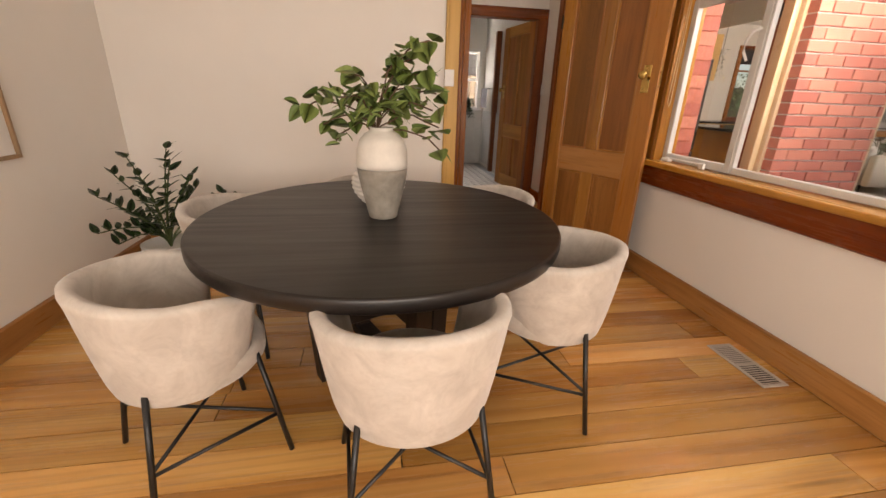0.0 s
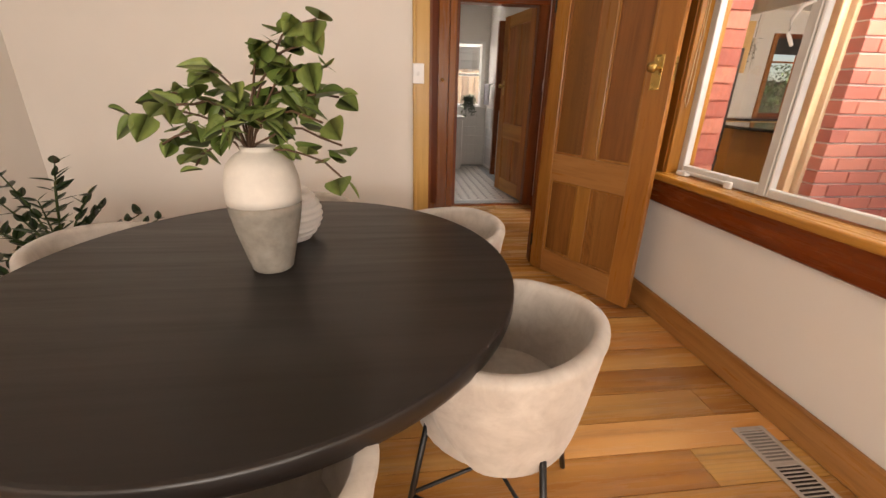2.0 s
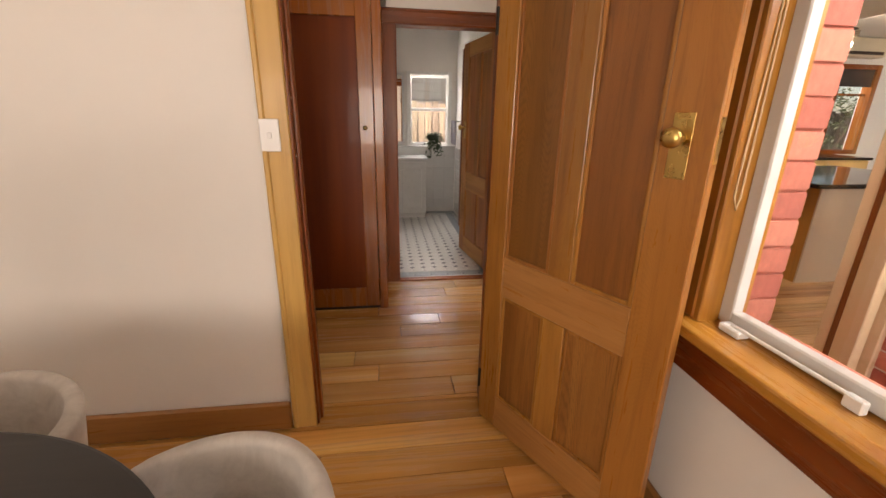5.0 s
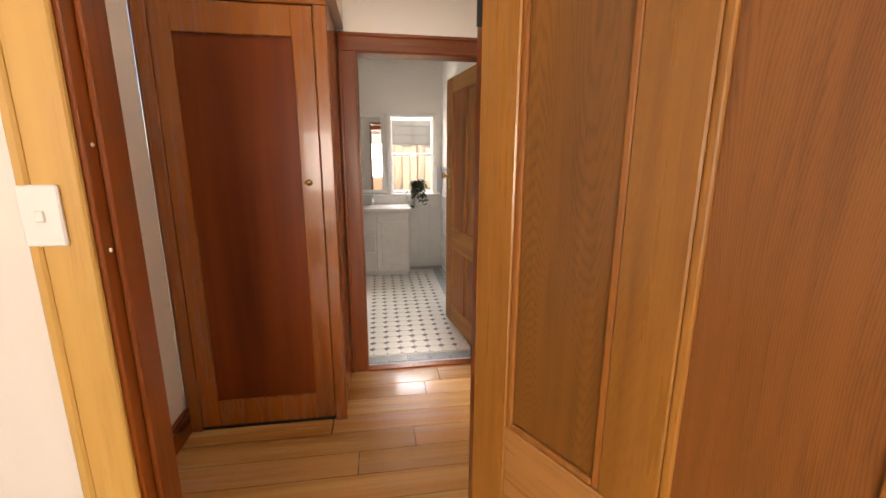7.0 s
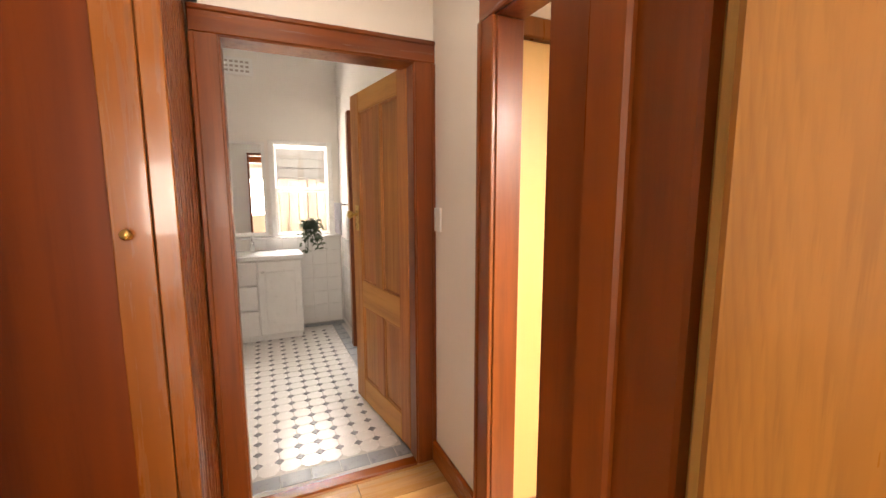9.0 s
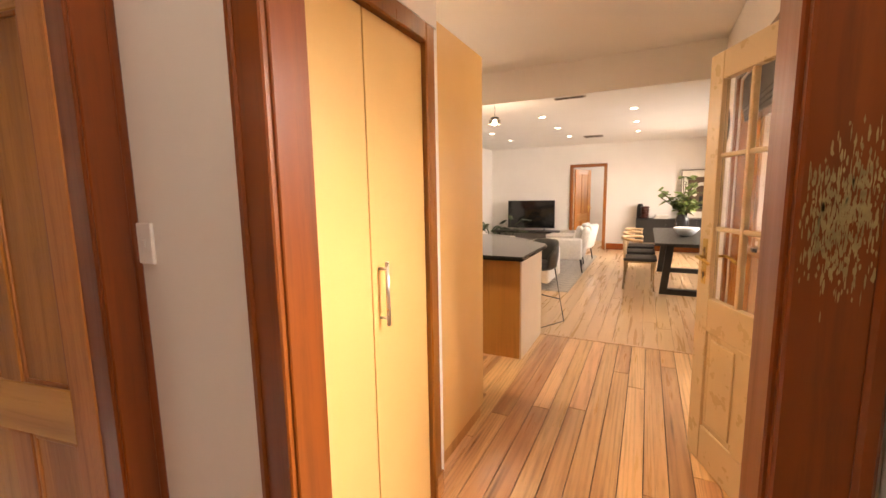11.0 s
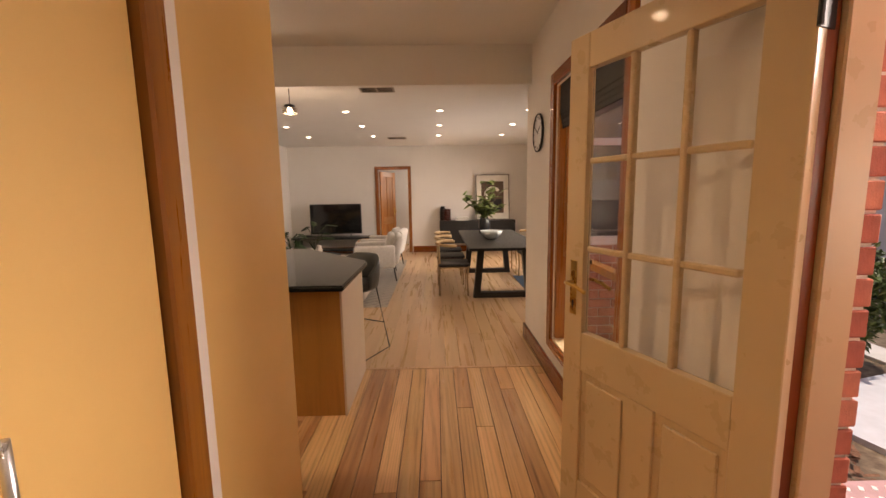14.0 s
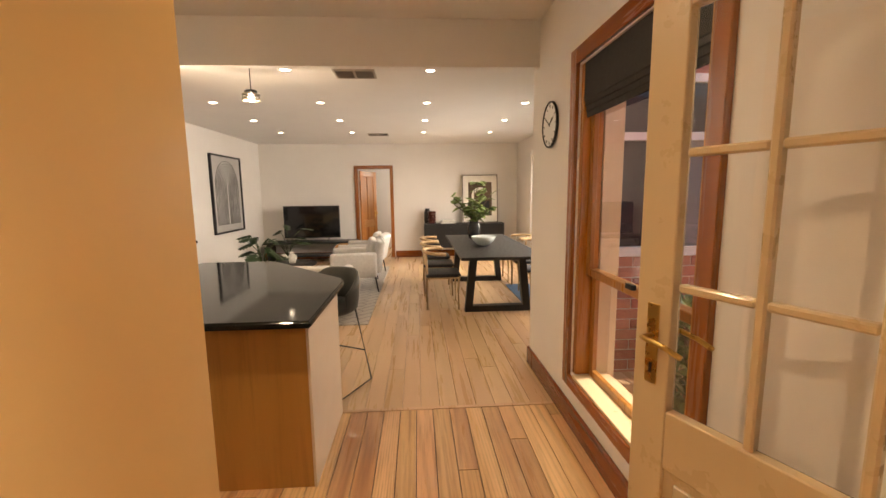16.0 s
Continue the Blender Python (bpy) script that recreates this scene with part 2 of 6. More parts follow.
BLACK_METAL = plain("black_metal", (0.009, 0.0085, 0.0085), 0.4, 0.1, 20, 0.03, 300)
GLASS = glass_mat("window_glass")


# ---- mesh helpers ----
def bm_new():
    return bmesh.new()


def add_box(bm, x0, x1, y0, y1, z0, z1, bevel=0.0, segs=1):
    r = bmesh.ops.create_cube(bm, size=1.0)
    vs = r["verts"]
    for v in vs:
        v.co = Vector(((x0 + x1) / 2 + v.co.x * (x1 - x0), (y0 + y1) / 2 + v.co.y * (y1 - y0), (z0 + z1) / 2 + v.co.z * (z1 - z0)))
    if bevel:
        es = list({e for v in vs for e in v.link_edges})
        bmesh.ops.bevel(bm, geom=es, offset=bevel, segments=segs, profile=0.5, affect="EDGES")
    return vs


def obj(name, bm, material, smooth=False):
    me = bpy.data.meshes.new(name)
    bmesh.ops.recalc_face_normals(bm, faces=bm.faces)
    bm.to_mesh(me)
    bm.free()
    if smooth:
        for p in me.polygons:
            p.use_smooth = True
    if material is not None:
        me.materials.append(material)
    return new(name, me)


def part(name, bm, material, parent, label="", smooth=False):
    ob = obj(name, bm, material, smooth)
    ob.parent = parent
    if label:
        tagged(ob, label)
    return ob


def box_part(name, dims, material, parent, label="", bevel=0.002):
    bm = bm_new()
    add_box(bm, *dims, bevel=bevel)
    return part(name, bm, material, parent, label)


def empty(name, m=None, label="", category="", group="", kind=""):
    e = new(name)
    e.empty_display_size = 0.1
    if m is not None:
        e.matrix_basis = m
    return tagged(e, label, category, group, kind)


def struct(name, boxes, material, label, category="wall", bevel=0.0):
    bm = bm_new()
    for b in boxes:
        add_box(bm, *b, bevel=bevel)
    return tagged(obj(name, bm, material), label, category, kind="structure")


# ---- structure ----
C = 2.9                      # ceiling of the old rooms
KC = 2.76                    # kitchen ceiling
LC = 2.6                     # living room ceiling
struct("wall_dining_west", [(-1.33, -1.18, -1.4, 4.03, 0, C)], WALL, "warm white plaster wall of the dining room")
struct("wall_dining_north", [(-1.18, 1.13, 3.887, 4.03, 0, C), (1.97, 2.42, 3.887, 4.03, 0, C), (1.13, 1.97, 3.887, 4.03, 2.06, C)], WALL,
       "warm white plaster wall with a doorway to the hall")
struct("wall_dining_south", [(-1.18, -0.75, -1.4, -1.25, 0, C), (1.95, 2.42, -1.4, -1.25, 0, C), (-0.75, 1.95, -1.4, -1.25, 0, 0.8), (-0.75, 1.95, -1.4, -1.25, 2.3, C)], WALL,
       "warm white plaster wall with a wide window")
struct("wall_dining_east", [(2.42, 2.56, -1.4, 1.35, 0, C), (2.42, 2.56, 3.265, 4.03, 0, C), (2.42, 2.56, 1.35, 3.265, 0, 0.78), (2.42, 2.56, 1.35, 3.265, 2.1, C)], WALL,
       "warm white plaster wall below and beside a timber window")
struct("wall_hall_west", [(0.53, 0.67, 4.03, 5.1, 0, C)], WALL, "white plaster wall of the hall")
struct("wall_hall_north", [(0.53, 1.53, 5.66, 5.78, 0, C), (1.53, 1.57, 5.62, 5.74, 0, C), (2.42, 2.5, 5.62, 5.74, 0, C), (1.57, 2.42, 5.62, 5.74, 2.06, C), (0.53, 1.53, 5.13, 5.66, 2.15, C)], WALL,
       "white plaster wall with the bathroom doorway")
struct("wall_hall_east", [(2.5, 2.60, 4.03, 4.12, 0, C), (2.5, 2.60, 5.045, 5.74, 0, C), (2.5, 2.60, 4.12, 5.045, 2.06, C)], WALL,
       "white plaster wall with a doorway to the kitchen")
struct("wall_bath_north", [(0.6, 1.86, 8.35, 8.5, 0, C + 0.4), (2.41, 2.62, 8.35, 8.5, 0, C + 0.4), (1.86, 2.41, 8.35, 8.5, 0, 0.99), (1.86, 2.41, 8.35, 8.5, 1.92, C + 0.4)], WALL, "white bathroom wall with a small window")
struct("wall_bath_sides", [(0.5, 0.6, 5.74, 8.5, 0, C + 0.4), (2.52, 2.62, 5.74, 8.35, 0, C + 0.4), (0.5, 2.62, 5.66, 5.74, C, C + 0.4)], WALL, "white bathroom wall")
struct("wall_kitchen_south", [(2.62, 2.76, 3.59, 3.73, 0, KC), (3.60, 4.45, 3.59, 3.73, 0, KC), (5.62, 6.43, 3.59, 3.73, 0, KC), (2.76, 3.60, 3.59, 3.73, 2.12, KC), (4.45, 5.62, 3.59, 3.73, 0, 0.34), (4.45, 5.62, 3.59, 3.73, 2.2, KC)], WALL,
       "warm white plaster wall with a glazed door and a tall window")
struct("wall_pantry", [(2.60, 3.47, 5.13, 5.8, 2.1, KC), (3.45, 3.53, 5.16, 5.8, 0, KC), (2.62, 3.47, 5.75, 5.8, 0, 2.1), (3.53, 4.22, 5.75, 5.8, 0, KC)], WALL, "white wall above the pantry cupboard")
struct("wall_kitchen_west", [(4.0, 4.12, 5.8, 8.2, 0, KC)], WALL, "white kitchen wall behind the fridge")
struct("wall_living_west", [(6.43, 6.58, 2.2, 3.73, 0, LC + 0.2)], WALL, "warm white living room wall")
struct("wall_living_south", [(6.43, 8.2, 2.2, 2.35, 0, LC), (11.6, 12.95, 2.2, 2.35, 0, LC), (8.2, 11.6, 2.2, 2.35, 0, 0.3), (8.2, 11.6, 2.2, 2.35, 2.3, LC)], WALL, "warm white living room wall with a wide window")
struct("wall_living_north", [(4.0, 7.47, 8.2, 8.35, 0, KC), (9.12, 12.95, 8.2, 8.35, 0, LC), (7.47, 9.12, 8.2, 8.35, 0, 0.92), (7.47, 9.12, 8.2, 8.35, 2.23, LC)], WALL, "warm white wall of the kitchen and living room with a window")
struct("wall_living_east", [(12.79, 12.93, 2.35, 5.28, 0, LC), (12.79, 12.93, 6.05, 8.2, 0, LC), (12.79, 12.93, 5.28, 6.05, 2.06, LC)], WALL, "warm white living room wall with a doorway")
struct("wall_far_room", [(14.6, 14.7, 4.3, 7.2, 0, LC), (12.93, 14.6, 4.2, 4.3, 0, LC), (12.93, 14.6, 7.1, 7.2, 0, LC)], WALL, "plain wall of the room beyond")
struct("beam", [(6.43, 6.50, 3.73, 8.2, 2.42, KC)], CEIL, "white plastered beam between kitchen and living room", "beam")
struct("ceiling_dining", [(-1.33, 2.56, -1.4, 4.03, C, C + 0.1)], CEIL, "white plaster ceiling", "ceiling")
struct("ceiling_hall", [(0.5, 2.62, 4.03, 5.66, C, C + 0.1)], CEIL, "white plaster ceiling", "ceiling")
struct("ceiling_bath", [(0.5, 2.62, 5.74, 8.5, C + 0.4, C + 0.5)], CEIL, "white bathroom ceiling", "ceiling")
struct("ceiling_kitchen", [(2.60, 6.50, 3.59, 8.35, KC, KC + 0.1)], CEIL, "white kitchen ceiling", "ceiling")
struct("ceiling_living", [(6.50, 12.95, 2.2, 8.35, LC, LC + 0.1), (12.95, 14.7, 4.2, 7.2, LC, LC + 0.1)], CEIL, "white living room ceiling", "ceiling")
struct("floor", [(-1.33, 2.56, -1.4, 4.03, -0.1, -0.012), (0.5, 2.56, 4.03, 5.74, -0.1, -0.012), (2.56, 5.86, 3.59, 5.74, -0.1, -0.012), (2.62, 5.86, 5.74, 8.35, -0.1, -0.012), (5.86, 14.7, 2.2, 8.35, -0.1, -0.012)], GAP, "dark gaps under the floorboards", "floor")


# ---- shape helpers ----
def lathe(bm, profile, segs=32, at=(0, 0, 0)):
    """Turns (radius, height) pairs about the z axis."""
    rings = []
    for r, z in profile:
        rings.append([bm.verts.new((at[0] + r * math.cos(2 * math.pi * k / segs), at[1] + r * math.sin(2 * math.pi * k / segs), at[2] + z)) for k in range(segs)])
    for a, b in zip(rings, rings[1:]):
        for k in range(segs):
            bm.faces.new((a[k], a[(k + 1) % segs], b[(k + 1) % segs], b[k]))
    for ring, (r, z) in ((rings[0], profile[0]), (rings[-1], profile[-1])):
        if r > 0.0005:
            bm.faces.new(ring)
    bmesh.ops.remove_doubles(bm, verts=[v for ring in (rings[0], rings[-1]) for v in ring], dist=0.0004)
    return bm


def tube(bm, pts, r, segs=8, r_end=None):
    """A round bar along points."""
    pts = [Vector(p) for p in pts]
    rings = []
    for i, p in enumerate(pts):
        d = (pts[min(i + 1, len(pts) - 1)] - pts[max(i - 1, 0)]).normalized()
        side = d.cross(Vector((0, 0, 1)))
        if side.length < 0.01:
            side = Vector((1, 0, 0))
        side.normalize()
        up = side.cross(d)
        rr = r if r_end is None else r + (r_end - r) * i / (len(pts) - 1)
        rings.append([bm.verts.new(p + rr * (math.cos(2 * math.pi * k / segs) * side + math.sin(2 * math.pi * k / segs) * up)) for k in range(segs)])
    for a, b in zip(rings, rings[1:]):
        for k in range(segs):
            bm.faces.new((a[k], a[(k + 1) % segs], b[(k + 1) % segs], b[k]))
    bm.faces.new(rings[0])
    bm.faces.new(rings[-1])
    return bm


def tube_part(name, pts, r, material, parent, label="", segs=8):
    bm = bm_new()
    tube(bm, pts, r, segs)
    return part(name, bm, material, parent, label, True)


def lathe_part(name, profile, material, parent, label="", segs=32, at=(0, 0, 0)):
    bm = bm_new()
    lathe(bm, profile, segs, at)
    return part(name, bm, material, parent, label, True)


def leaf_mesh(name, length, width, fold=0.18, droop=0.25, material=None, heart=0.0):
    """A pointed leaf lying along +x from its stalk, folded at the midrib and drooping."""
    rows, bm = 7, bm_new()
    left, mid, right = [], [], []
    for k in range(rows):
        u = k / (rows - 1)
        w = width * 0.5 * (math.sin(math.pi * u ** (0.7 - 0.15 * heart)) ** 0.8 if 0 < u < 1 else 0.0)
        x, z = length * u, -droop * length * u * u
        mid.append(bm.verts.new((x, 0, z)))
        if w:
            left.append(bm.verts.new((x, w, z + fold * w)))
            right.append(bm.verts.new((x, -w, z + fold * w)))
        else:
            left.append(mid[-1])
            right.append(mid[-1])
    for k in range(rows - 1):
        for s in (left, right):
            vs = [mid[k], mid[k + 1], s[k + 1], s[k]]
            vs = [v for i, v in enumerate(vs) if v not in vs[:i]]
            if len(vs) > 2:
                bm.faces.new(vs)
    me = bpy.data.meshes.new(name)
    bm.to_mesh(me)
    bm.free()
    for p in me.polygons:
        p.use_smooth = True
    me.materials.append(material)
    return me


def leaf_mat(name, dark, light, rough=0.38):
    m = mat(name, dark, rough)
    t, n, l, b = nodes_of(m)
    oi = n.new("ShaderNodeObjectInfo")
    v = coords(n, l, (25, 60, 25))
    f = noise_tex(n, l, v, 1.2, 3)
    a = mixc(n, l, dark, light, oi.outputs["Random"])
    l.new(mixc(n, l, a, tuple(c * 0.55 for c in dark), maprange(n, l, f, 0.45, 0.75, 0, 0.5)), b.inputs["Base Color"])
    b.inputs["Subsurface Weight"].default_value = 0.0
    bump(n, l, b, f, 0.15, 0.002)
    return m


LEAF = leaf_mat("glossy_green_leaf", (0.085, 0.14, 0.025), (0.24, 0.31, 0.085), 0.5)
LEAF_DARK = leaf_mat("dark_green_leaf", (0.014, 0.034, 0.010), (0.035, 0.07, 0.018), 0.3)
BARK = plain("brown_twig", (0.10, 0.055, 0.03), 0.7, 0.2, 40, 0.3, 150)
STALK = plain("green_stalk", (0.05, 0.075, 0.02), 0.5, 0.2, 30)


def put_leaf(me, parent, place, out, tilt, size, roll=0.0):
    """One leaf at a place, pointing along azimuth out (degrees), raised by tilt."""
    ob = new("leaf", me)
    ob.parent = parent
    ob.matrix_basis = pose(*place, 0, 0, out) @ pose(0, 0, 0, roll, -tilt, 0) @ Matrix.Scale(size, 4)
    return ob


# ---- doors and trim ----
def panel_door(name, width, height, m, label, frame_mat, rail_mat, panel_mat, thick=0.036, knob_z=1.35, right_hinged=False):
    """A four-panelled timber door. Hinge edge at x = 0, faces at y = 0 and y = -thick."""
    d = empty(name, m, label, "door")
    T, st, lock, mu = thick, 0.105, 0.135, 0.098
    rails = [(0.02, 0.18), (0.68, 0.85), (height - 0.12, height)]
    for x0, x1 in ((0, st), (width - lock, width)):
        box_part("stile", (x0, x1, -T, 0, 0.02, height), frame_mat, d, "", 0.003)
    for z0, z1 in rails:
        box_part("rail", (st, width - lock, -T + 0.001, -0.001, z0, z1), rail_mat, d, "", 0.003)
    cx = (st + width - lock) / 2
    for z0, z1 in ((0.18, 0.68), (0.85, height - 0.12)):
        box_part("muntin", (cx - mu / 2, cx + mu / 2, -T + 0.001, -0.001, z0, z1), frame_mat, d, "", 0.003)
        for a, b in ((st, cx - mu / 2), (cx + mu / 2, width - lock)):
            bm = bm_new()
            add_box(bm, a, b, -T + 0.012, -0.012, z0, z1)
            ob = part("panel", bm, panel_mat, d)
            for s in (-0.009, -T + 0.009):
                bm = bm_new()
                for q in ((a, a + 0.015, z0, z1), (b - 0.015, b, z0, z1), (a + 0.015, b - 0.015, z0, z0 + 0.015), (a + 0.015, b - 0.015, z1 - 0.015, z1)):
                    add_box(bm, q[0], q[1], s - 0.005, s + 0.004, q[2], q[3], 0.004, 2)
                part("moulding", bm, frame_mat, d)
    for side, y in ((1, 0.0), (-1, -T)):
        hx = width - 0.08
        pl = box_part("door_plate", (hx - 0.026, hx + 0.026, y - (0.003 if side < 0 else 0), y + (0.003 if side > 0 else 0), knob_z - 0.105, knob_z + 0.06), BRASS, d, "aged brass door plate", 0.001)
        bm = bm_new()
        lathe(bm, [(0.012, 0), (0.010, 0.012), (0.008, 0.03), (0.019, 0.036), (0.026, 0.048), (0.024, 0.060), (0.012, 0.066), (0.0, 0.067)], 20)
        bmesh.ops.transform(bm, matrix=pose(hx, y, knob_z, -90 * side), verts=bm.verts)
        part("knob", bm, BRASS, d, "round brass knob", True)
    box_part("lock_plate", (width, width + 0.002, -T + 0.008, -0.008, knob_z - 0.06, knob_z + 0.05), BRASS, d, "brass lock plate", 0.0)
    for z in (0.22, 1.72):
        bm = bm_new()
        tube(bm, [(-0.006, 0.002 - T, z - 0.045), (-0.006, 0.002 - T, z + 0.045)], 0.007, 8)
        part("hinge", bm, BLACK_METAL, d, "dark steel hinge")
    return d


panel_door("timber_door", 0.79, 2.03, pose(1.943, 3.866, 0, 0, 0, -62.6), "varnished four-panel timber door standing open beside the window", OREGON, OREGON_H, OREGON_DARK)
# its pull cord hook and the strike on the jamb opposite
strike = box_part("strike_plate", (1.157, 1.159, 3.94, 3.965, 1.29, 1.39), BRASS, None)
tagged(strike, "brass strike plate on the red-stained door jamb", "strike plate")
for z in (1.235, 1.445):
    bm = bm_new()
    lathe(bm, [(0.0, 0.0), (0.005, 0.0), (0.004, 0.002), (0.0, 0.0025)], 10)
    bmesh.ops.transform(bm, matrix=pose(1.156, 3.912, z, 0, 90, 0), verts=bm.verts)
    tagged(obj("screw_head", bm, WHITE_PAINT), "small pale screw head in the door jamb", "screw", "screws in the door jamb")


def trim(name, boxes, material, label, category, bevel=0.006):
    bm = bm_new()
    for b in boxes:
        add_box(bm, *b, bevel=bevel)
    return tagged(obj(name, bm, material), label, category, kind="structure")


def architrave(name, face, axis, a0, a1, top, out, w, d, vert, level, label):
    """Door trim on a wall face: two posts and a head, stepped in section. axis 'x': the wall runs along x at y = face; out: which way it stands proud."""
    e = empty(name, None, label, "door trim", kind="structure")
    lo, hi = (face, face + out * d) if out > 0 else (face + out * d, face)
    lo2, hi2 = (face, face + out * (d + 0.008)) if out > 0 else (face + out * (d + 0.008), face)
    def bx(p, q, z0, z1, l, h):
        return (p, q, l, h, z0, z1) if axis == "x" else (l, h, p, q, z0, z1)
    for p, q, e0, e1 in ((a0 - w, a0, a0 - w, a0 - w + 0.022), (a1, a1 + w, a1 + w - 0.022, a1 + w)):
        bm = bm_new()
        add_box(bm, *bx(p, q, 0, top, lo, hi), bevel=0.004)
        add_box(bm, *bx(e0, e1, 0, top, lo2, hi2), bevel=0.005)
        part("post", bm, vert, e)
    bm = bm_new()
    add_box(bm, *bx(a0 - w, a1 + w, top, top + w, lo, hi), bevel=0.004)
    add_box(bm, *bx(a0 - w, a1 + w, top + w - 0.022, top + w, lo2, hi2), bevel=0.005)
    part("head", bm, level, e)
    return e


# doorway from the dining room to the hall
trim("door_lining_dining", [(1.13, 1.156, 3.887, 4.03, 0, 2.035), (1.945, 1.97, 3.887, 4.03, 0, 2.035), (1.13, 1.97, 3.887, 4.03, 2.035, 2.06),
     (1.156, 1.168, 3.925, 3.965, 0, 2.035), (1.935, 1.945, 3.935, 3.975, 0, 2.035)], JARRAH, "red-stained timber door lining", "door lining", 0.003)
architrave("trim_dining_door", 3.887, "x", 1.148, 1.955, 2.04, -1, 0.103, 0.016, PINE, PINE_H, "pale yellow pine door trim on the dining room side")
architrave("trim_dining_door_hall", 4.03, "x", 1.148, 1.955, 2.04, 1, 0.105, 0.018, JARRAH, JARRAH_H, "red-stained door trim on the hall side")
# bathroom doorway
trim("door_lining_bath", [(1.57, 1.60, 5.61, 5.745, 0, 2.02), (2.392, 2.42, 5.61, 5.745, 0, 2.02), (1.57, 2.42, 5.61, 5.745, 2.02, 2.06)], JARRAH, "red-stained timber door lining", "door lining", 0.003)
architrave("trim_bath_door", 5.62, "x", 1.592, 2.40, 2.025, -1, 0.10, 0.02, JARRAH, JARRAH_H, "red-stained door trim around the bathroom doorway")
# kitchen doorway
trim("door_lining_kitchen", [(2.495, 2.605, 4.12, 4.15, 0, 2.03), (2.495, 2.605, 5.027, 5.045, 0, 2.03), (2.495, 2.605, 4.12, 5.045, 2.03, 2.06)], JARRAH, "red-stained timber door lining", "door lining", 0.003)
architrave("trim_kitchen_door", 2.50, "y", 4.143, 5.035, 2.035, -1, 0.10, 0.022, JARRAH, JARRAH_HY, "red-stained door trim with chipped paint beside the kitchen")

flakes = bm_new()
random.seed(31)
for k in range(620):
    fy, fz = random.gauss(4.10, 0.02), random.gauss(1.375, 0.042)
    if not 4.05 < fy < 4.138:
        continue
    sy, sz = random.uniform(0.0005, 0.0016), random.uniform(0.003, 0.011)
    n5 = random.randint(4, 6)
    flakes.faces.new([flakes.verts.new((2.4772 - 0.0002 * (k % 5), fy + sy * math.cos(6.283 * q / n5) * random.uniform(0.6, 1.2), fz + sz * math.sin(6.283 * q / n5) * random.uniform(0.6, 1.2))) for q in range(n5)])
tagged(obj("chipped_paint", flakes, plain("old_olive_paint", (0.34, 0.28, 0.13), 0.4, 0.3, 60)), "pale flakes where paint is chipped off the jamb", "chipped paint", kind="stuff")
panel_door("bathroom_door", 0.775, 2.03, pose(2.388, 5.70, 0.005, 0, 0, 98.7), "varnished four-panel timber door standing open in the bathroom", BATH_DOOR, HONEY_H, BATH_DOOR, knob_z=1.28)

# skirtings
def skirting(name, dims, material, label):
    return trim(name, [dims], material, label, "skirting board", 0.008)


skirting("baseboard_dining_east", (2.395, 2.42, -1.25, 3.887, 0, 0.145), OREGON_HY, "varnished timber skirting board")
skirting("baseboard_dining_west", (-1.18, -1.155, -1.25, 3.887, 0, 0.145), OREGON_HY, "varnished timber skirting board")
skirting("baseboard_dining_north", (-1.155, 1.04, 3.862, 3.887, 0, 0.145), OREGON_H, "varnished timber skirting board")
skirting("baseboard_hall_west", (0.67, 0.695, 4.05, 5.1, 0, 0.15), JARRAH_HY, "red-stained skirting board")
skirting("baseboard_hall_east", (2.476, 2.5, 5.127, 5.6, 0, 0.12), JARRAH_HY, "red-stained skirting board")
skirting("baseboard_kitchen", (3.66, 6.43, 3.73, 3.755, 0, 0.15), JARRAH_H, "red-stained skirting board")
skirting("baseboard_living_west", (6.58, 6.605, 2.35, 3.73, 0, 0.15), JARRAH_HY, "red-stained skirting board")
skirting("baseboard_corner", (6.425, 6.585, 3.73, 3.756, 0, 0.15), JARRAH_H, "red-stained skirting board")
skirting("baseboard_living_east", (12.765, 12.79, 2.35, 5.2, 0, 0.15), JARRAH_HY, "red-stained skirting board")
skirting("baseboard_living_east_far", (12.765, 12.79, 6.13, 8.2, 0, 0.15), JARRAH_HY, "red-stained skirting board")

# ---- dining room window ----
w1 = empty("window_1", None, "varnished timber window with white painted sashes", "window", kind="structure")
for b in ((2.40, 2.56, 3.215, 3.265, 0.82, 2.1), (2.40, 2.56, 1.35, 1.40, 0.82, 2.1)):
    box_part("window_frame", b, HONEY, w1, "", 0.004)
box_part("window_frame", (2.40, 2.56, 1.40, 3.215, 2.06, 2.1), HONEY_Y, w1, "", 0.004)
for b in ((2.395, 2.42, 3.235, 3.37, 0.825, 2.19), (2.395, 2.42, 1.245, 1.36, 0.825, 2.19)):
    box_part("window_trim", b, OREGON_RED, w1, "", 0.005)
box_part("window_trim", (2.395, 2.42, 1.36, 3.235, 2.095, 2.19), HONEY_Y, w1, "", 0.005)
bm = bm_new()
add_box(bm, 2.335, 2.575, 1.23, 3.41, 0.79, 0.825, 0.008, 2)
part("window_sill", bm, HONEY_Y, w1, "deep varnished timber sill")
bm = bm_new()
add_box(bm, 2.385, 2.42, 1.23, 3.41, 0.655, 0.79, 0.006)
part("window_apron", bm, JARRAH_DY, w1, "dark red-stained board under the sill")


